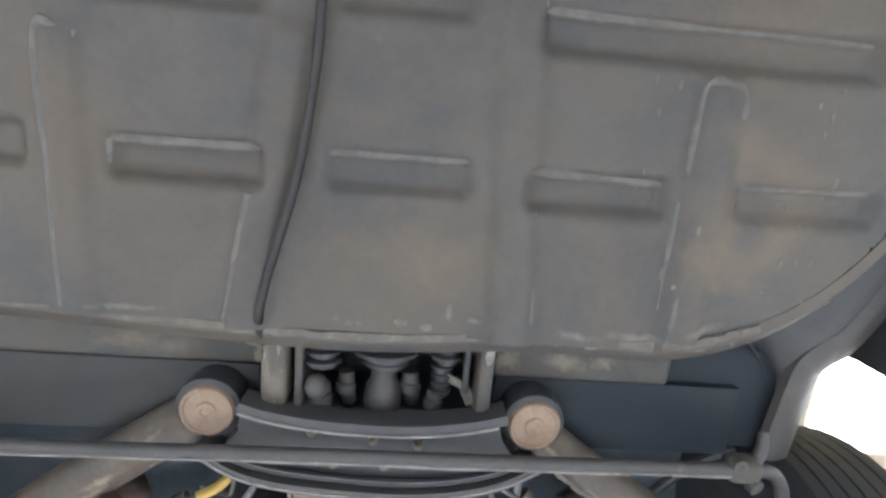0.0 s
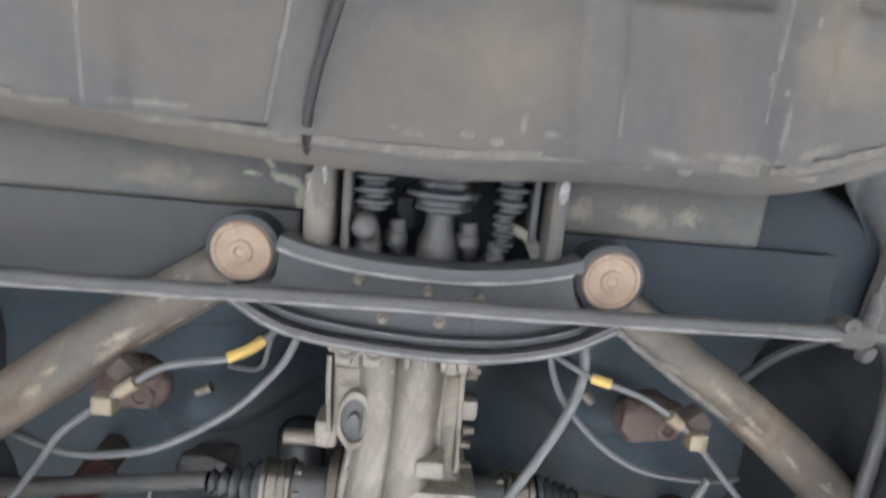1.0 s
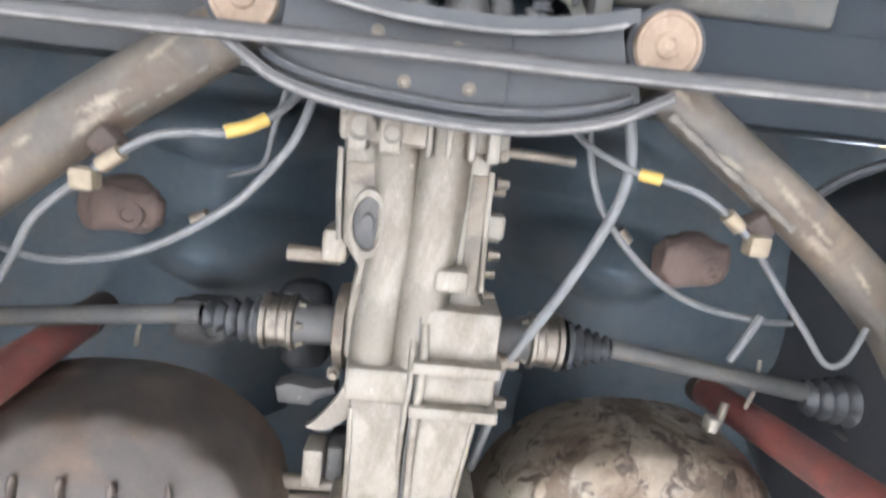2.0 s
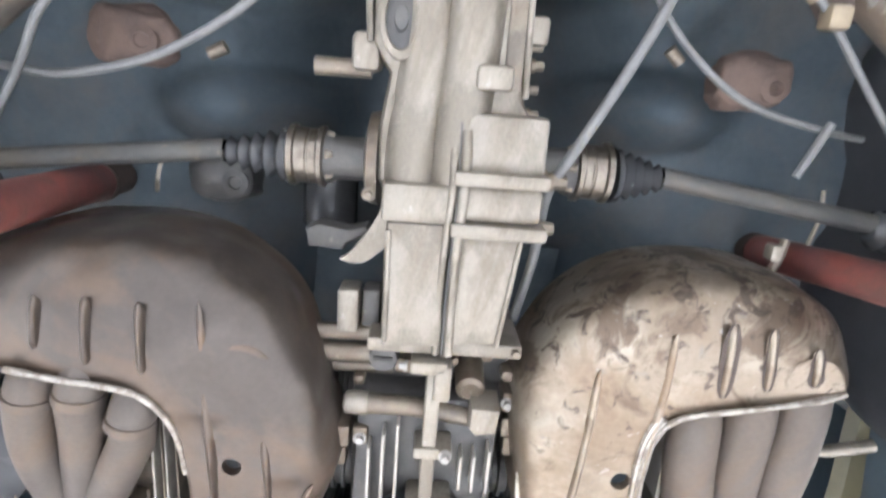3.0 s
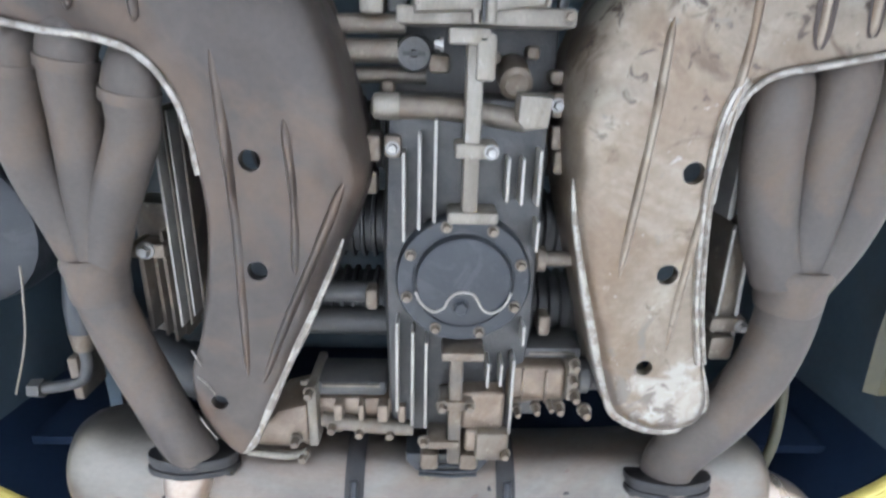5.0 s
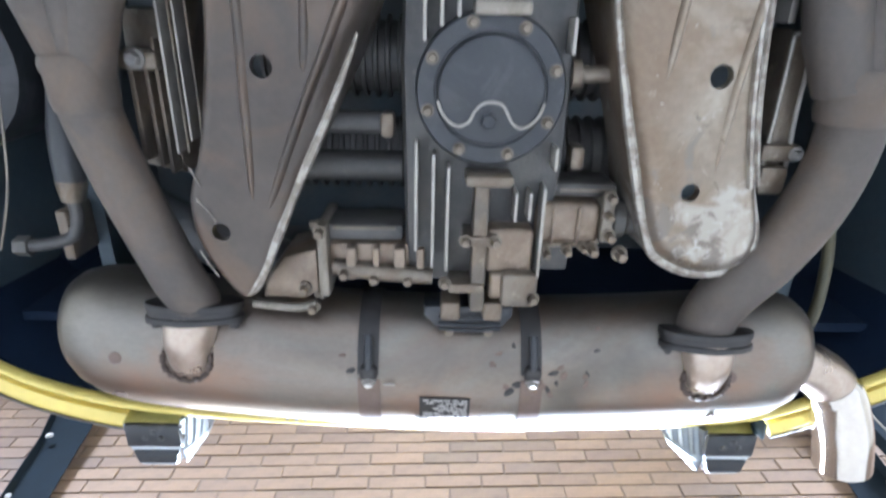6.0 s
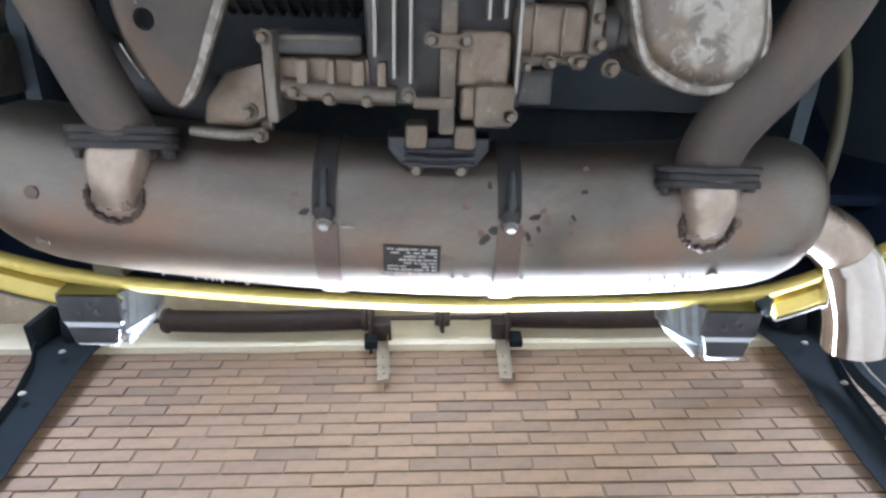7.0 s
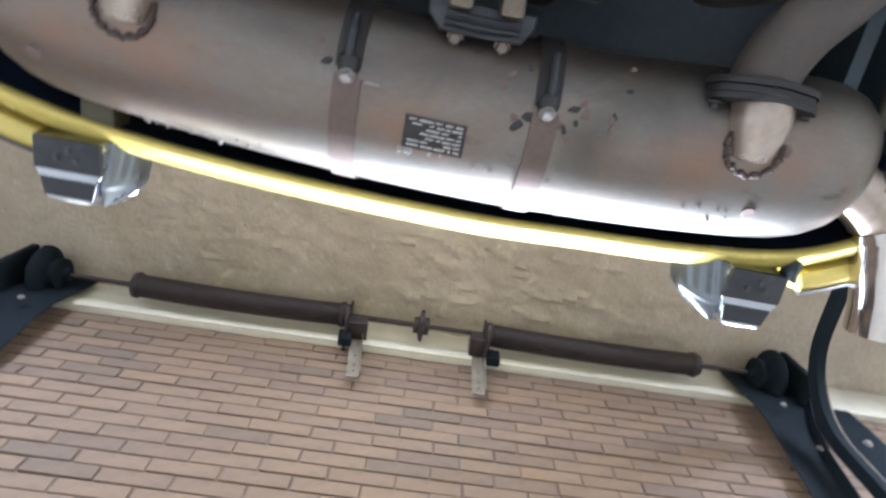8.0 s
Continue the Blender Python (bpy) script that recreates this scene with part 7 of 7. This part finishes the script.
part("inner_floor", underbody_mesh(), CAVITY, car, "dark panel standing in for the murk over the gearbox", 80)
SHELL = [(-2.62, 0.62, 1.20, 0.5, 1.24), (-2.45, 0.76, 1.26, 0.6, 1.45), (-2.0, 0.805, 1.41, 0.62, 1.58), (-1.2, 0.81, 1.54, 0.66, 1.70), (-0.75, 0.81, 1.60, 0.64, 1.76), (-0.25, 0.81, 1.65, 0.56, 2.08),
         (0.25, 0.81, 1.62, 0.54, 2.14), (0.8, 0.81, 1.59, 0.54, 2.0), (1.3, 0.80, 1.52, 0.56, 1.76), (1.65, 0.74, 1.42, 0.6, 1.54), (1.79, 0.6, 1.36, 0.5, 1.39)]


def shell_mesh():
    """Upper body of the car: rounded sections from the nose over the cabin to the tail."""
    bm = bmesh.new()
    rows = []
    ways = [smooth_path([(y, a, b) for y, a, b, c, d in SHELL], 4), smooth_path([(y, c, d) for y, a, b, c, d in SHELL], 4)]
    for p, q in zip(*ways):
        right = [(p.y, p.z), (p.y, p.z + 0.02), (p.y * 0.6 + q.y * 0.4, p.z * 0.55 + q.z * 0.45), (q.y, q.z - 0.03), (q.y * 0.8, q.z), (q.y * 0.4, q.z + 0.015)]
        rows.append([bm.verts.new((x, p.x, z)) for x, z in right] + [bm.verts.new((-x, p.x, z)) for x, z in reversed(right)])
    for a, b in zip(rows, rows[1:]):
        for i in range(len(a) - 1):
            bm.faces.new((a[i], a[i + 1], b[i + 1], b[i]))
    return bm


part("body_shell", shell_mesh(), YELLOW, car, "yellow upper bodywork", 50)
part("floor_riser", box(-0.43, 0.43, 0.236, 0.25, 0.975, 1.44), CHASSIS, car)
part("nose_panel", box(-0.8, 0.8, -2.62, -2.6, 0.95, 1.24), YELLOW, car)
part("rear_panel_lining", add_sweep(bmesh.new(), [p + Vector((0, 0, 0.1)) for p in LIP], [(-0.001, 0.0), (-0.018, 0.0), (-0.018, 0.16), (0.10, 0.40), (0.11, 0.40), (-0.005, 0.16)]), NAVY, car)
part("rear_panel", add_sweep(bmesh.new(), [p + Vector((0, 0, 0.25)) for p in LIP], [(-0.035, 0.0), (-0.025, 0.0), (0.09, 0.25), (0.08, 0.25)]), YELLOW, car)
# dark panel added to block a bright leak above the muffler
part("rear_inner_panel", box(-0.66, 0.66, 1.585, 1.6, 1.2, 1.5), NAVY, car)
part("rear_bulkhead", box(-0.72, 0.72, 0.43, 0.438, 1.16, 1.48), CAVITY, car)
for s in (-1, 1):
    part("engine_bay_side", box(min(0.5 * s, 0.52 * s), max(0.5 * s, 0.52 * s), 1.0, 1.6, 1.2, 1.5), DARK, car)
# dark sheet added to stand for the darkness above the engine
part("engine_tin", box(-0.5, 0.5, 0.9, 1.5, 1.37, 1.39), CAVITY, car)
part("oil_tank", lathe((-0.66, 1.22, 1.3), (0, 0, -1), [(0, 0.0), (0, 0.11), (0.1, 0.115), (0.13, 0.11), (0.14, 0.09), (0.145, 0.0)], 28), SUMP, car, "black oil tank")
hs = part("oil_hose", tube([(-0.505, 1.2, 1.2), (-0.505, 1.3, 1.16), (-0.503, 1.365, 1.15)], 0.019, 16), RUBBER, car, "black oil hose with pale elbow")
part("hose_collar", tube([(-0.503, 1.36, 1.15), (-0.505, 1.388, 1.148)], [0.0195, 0.014], 14, curved=False), ALUD, hs)
part("hose_elbow", tube([(-0.505, 1.385, 1.148), (-0.503, 1.41, 1.145), (-0.512, 1.435, 1.142), (-0.54, 1.445, 1.14), (-0.575, 1.45, 1.14)], 0.0085, 12), CASE, hs)
part("hose_nut", lathe((-0.57, 1.45, 1.14), (-1, 0, 0), [(0, 0.014), (0.018, 0.014), (0.018, 0.008)], 6), CASE, hs)
part("heater_pipe", tube([(-0.24, 1.48, 1.16), (-0.36, 1.44, 1.17), (-0.46, 1.40, 1.2)], 0.035, 16), CHASSIS, car)
part("stay", tube([(0.5, 1.31, 1.2), (0.53, 1.42, 1.17), (0.53, 1.52, 1.15), (0.515, 1.58, 1.14)], 0.008, 12), SHADEDYELLOW, car)
part("stay", box(-0.53, -0.515, 1.4, 1.47, 1.14, 1.2, bevel=0.004), ARM, car)
part("quarter_brace", add_sweep(bmesh.new(), [(0.72, 1.02, 1.2), (0.70, 1.2, 1.165), (0.69, 1.36, 1.155), (0.69, 1.45, 1.15)], [(-0.035, 0.012), (-0.02, 0), (0.02, 0), (0.03, 0.03), (0.026, 0.034), (0.018, 0.006), (-0.018, 0.006), (-0.031, 0.016)]), SHADEDYELLOW, car, "inner quarter brace in yellow darkened for shade")

# ---- bricks of the rear wall ----
BL, BH, GAP = 0.250, 0.0713, 0.0075
ROW0 = 2.992


def brick_mesh(length):
    bm = box(0, length, -0.007, 0.03, 0, BH - GAP, bevel=0.0025, segments=1)
    return mesh_of(bm, "brick", BRICK, 30)


FULL = brick_mesh(BL - GAP)
rb = random.Random(11)
far = bmesh.new()
for row in range(40):
    z = ROW0 - (row + 1) * BH + GAP / 2
    off = -0.036 + (row % 2) * 0.137 + (0.010 if row % 3 == 0 else 0)
    for col in range(-15, 16):
        x = col * BL + off
        if row <= 15 and -1.85 < x < 1.7:
            ob = new("brick", FULL)
            ob.parent = wall
            ob.location = (x + rb.uniform(-0.003, 0.003), rb.uniform(-0.003, 0.003), z + rb.uniform(-0.0015, 0.0015))
            ob.rotation_euler = (0, rb.uniform(-0.004, 0.004), rb.uniform(-0.006, 0.006))
        elif -3.7 < x < 3.7:
            add_box(far, x, x + BL - GAP, -0.009, 0.03, z, z + BH - GAP)
me = mesh_of(far, "brickwork", BRICK, 30)
ob = new("brickwork", me)
ob.parent = wall
tagged(ob, kind="stuff")


# ---- steel stands that hold the raised car by its rear wheels ----
for s in (-1, 1):
    for wy in (0.75, -1.52):
        st = thing("wheel_stand", (0.71 * s, wy, 0), "dark steel stand under a raised road wheel", "car stand", "wheel stands")
        part("top_plate", box(0.71 * s - 0.13, 0.71 * s + 0.13, wy - 0.19, wy + 0.19, 0.745, 0.772, bevel=0.004), STEELBLUE, st)
        for dx in (-0.11, 0.11):
            for dy in (-0.16, 0.16):
                part("leg", tube([(0.71 * s + dx * 1.3, wy + dy * 1.3, 0.0), (0.71 * s + dx, wy + dy, 0.75)], 0.02, 10, curved=False), STEELBLUE, st)
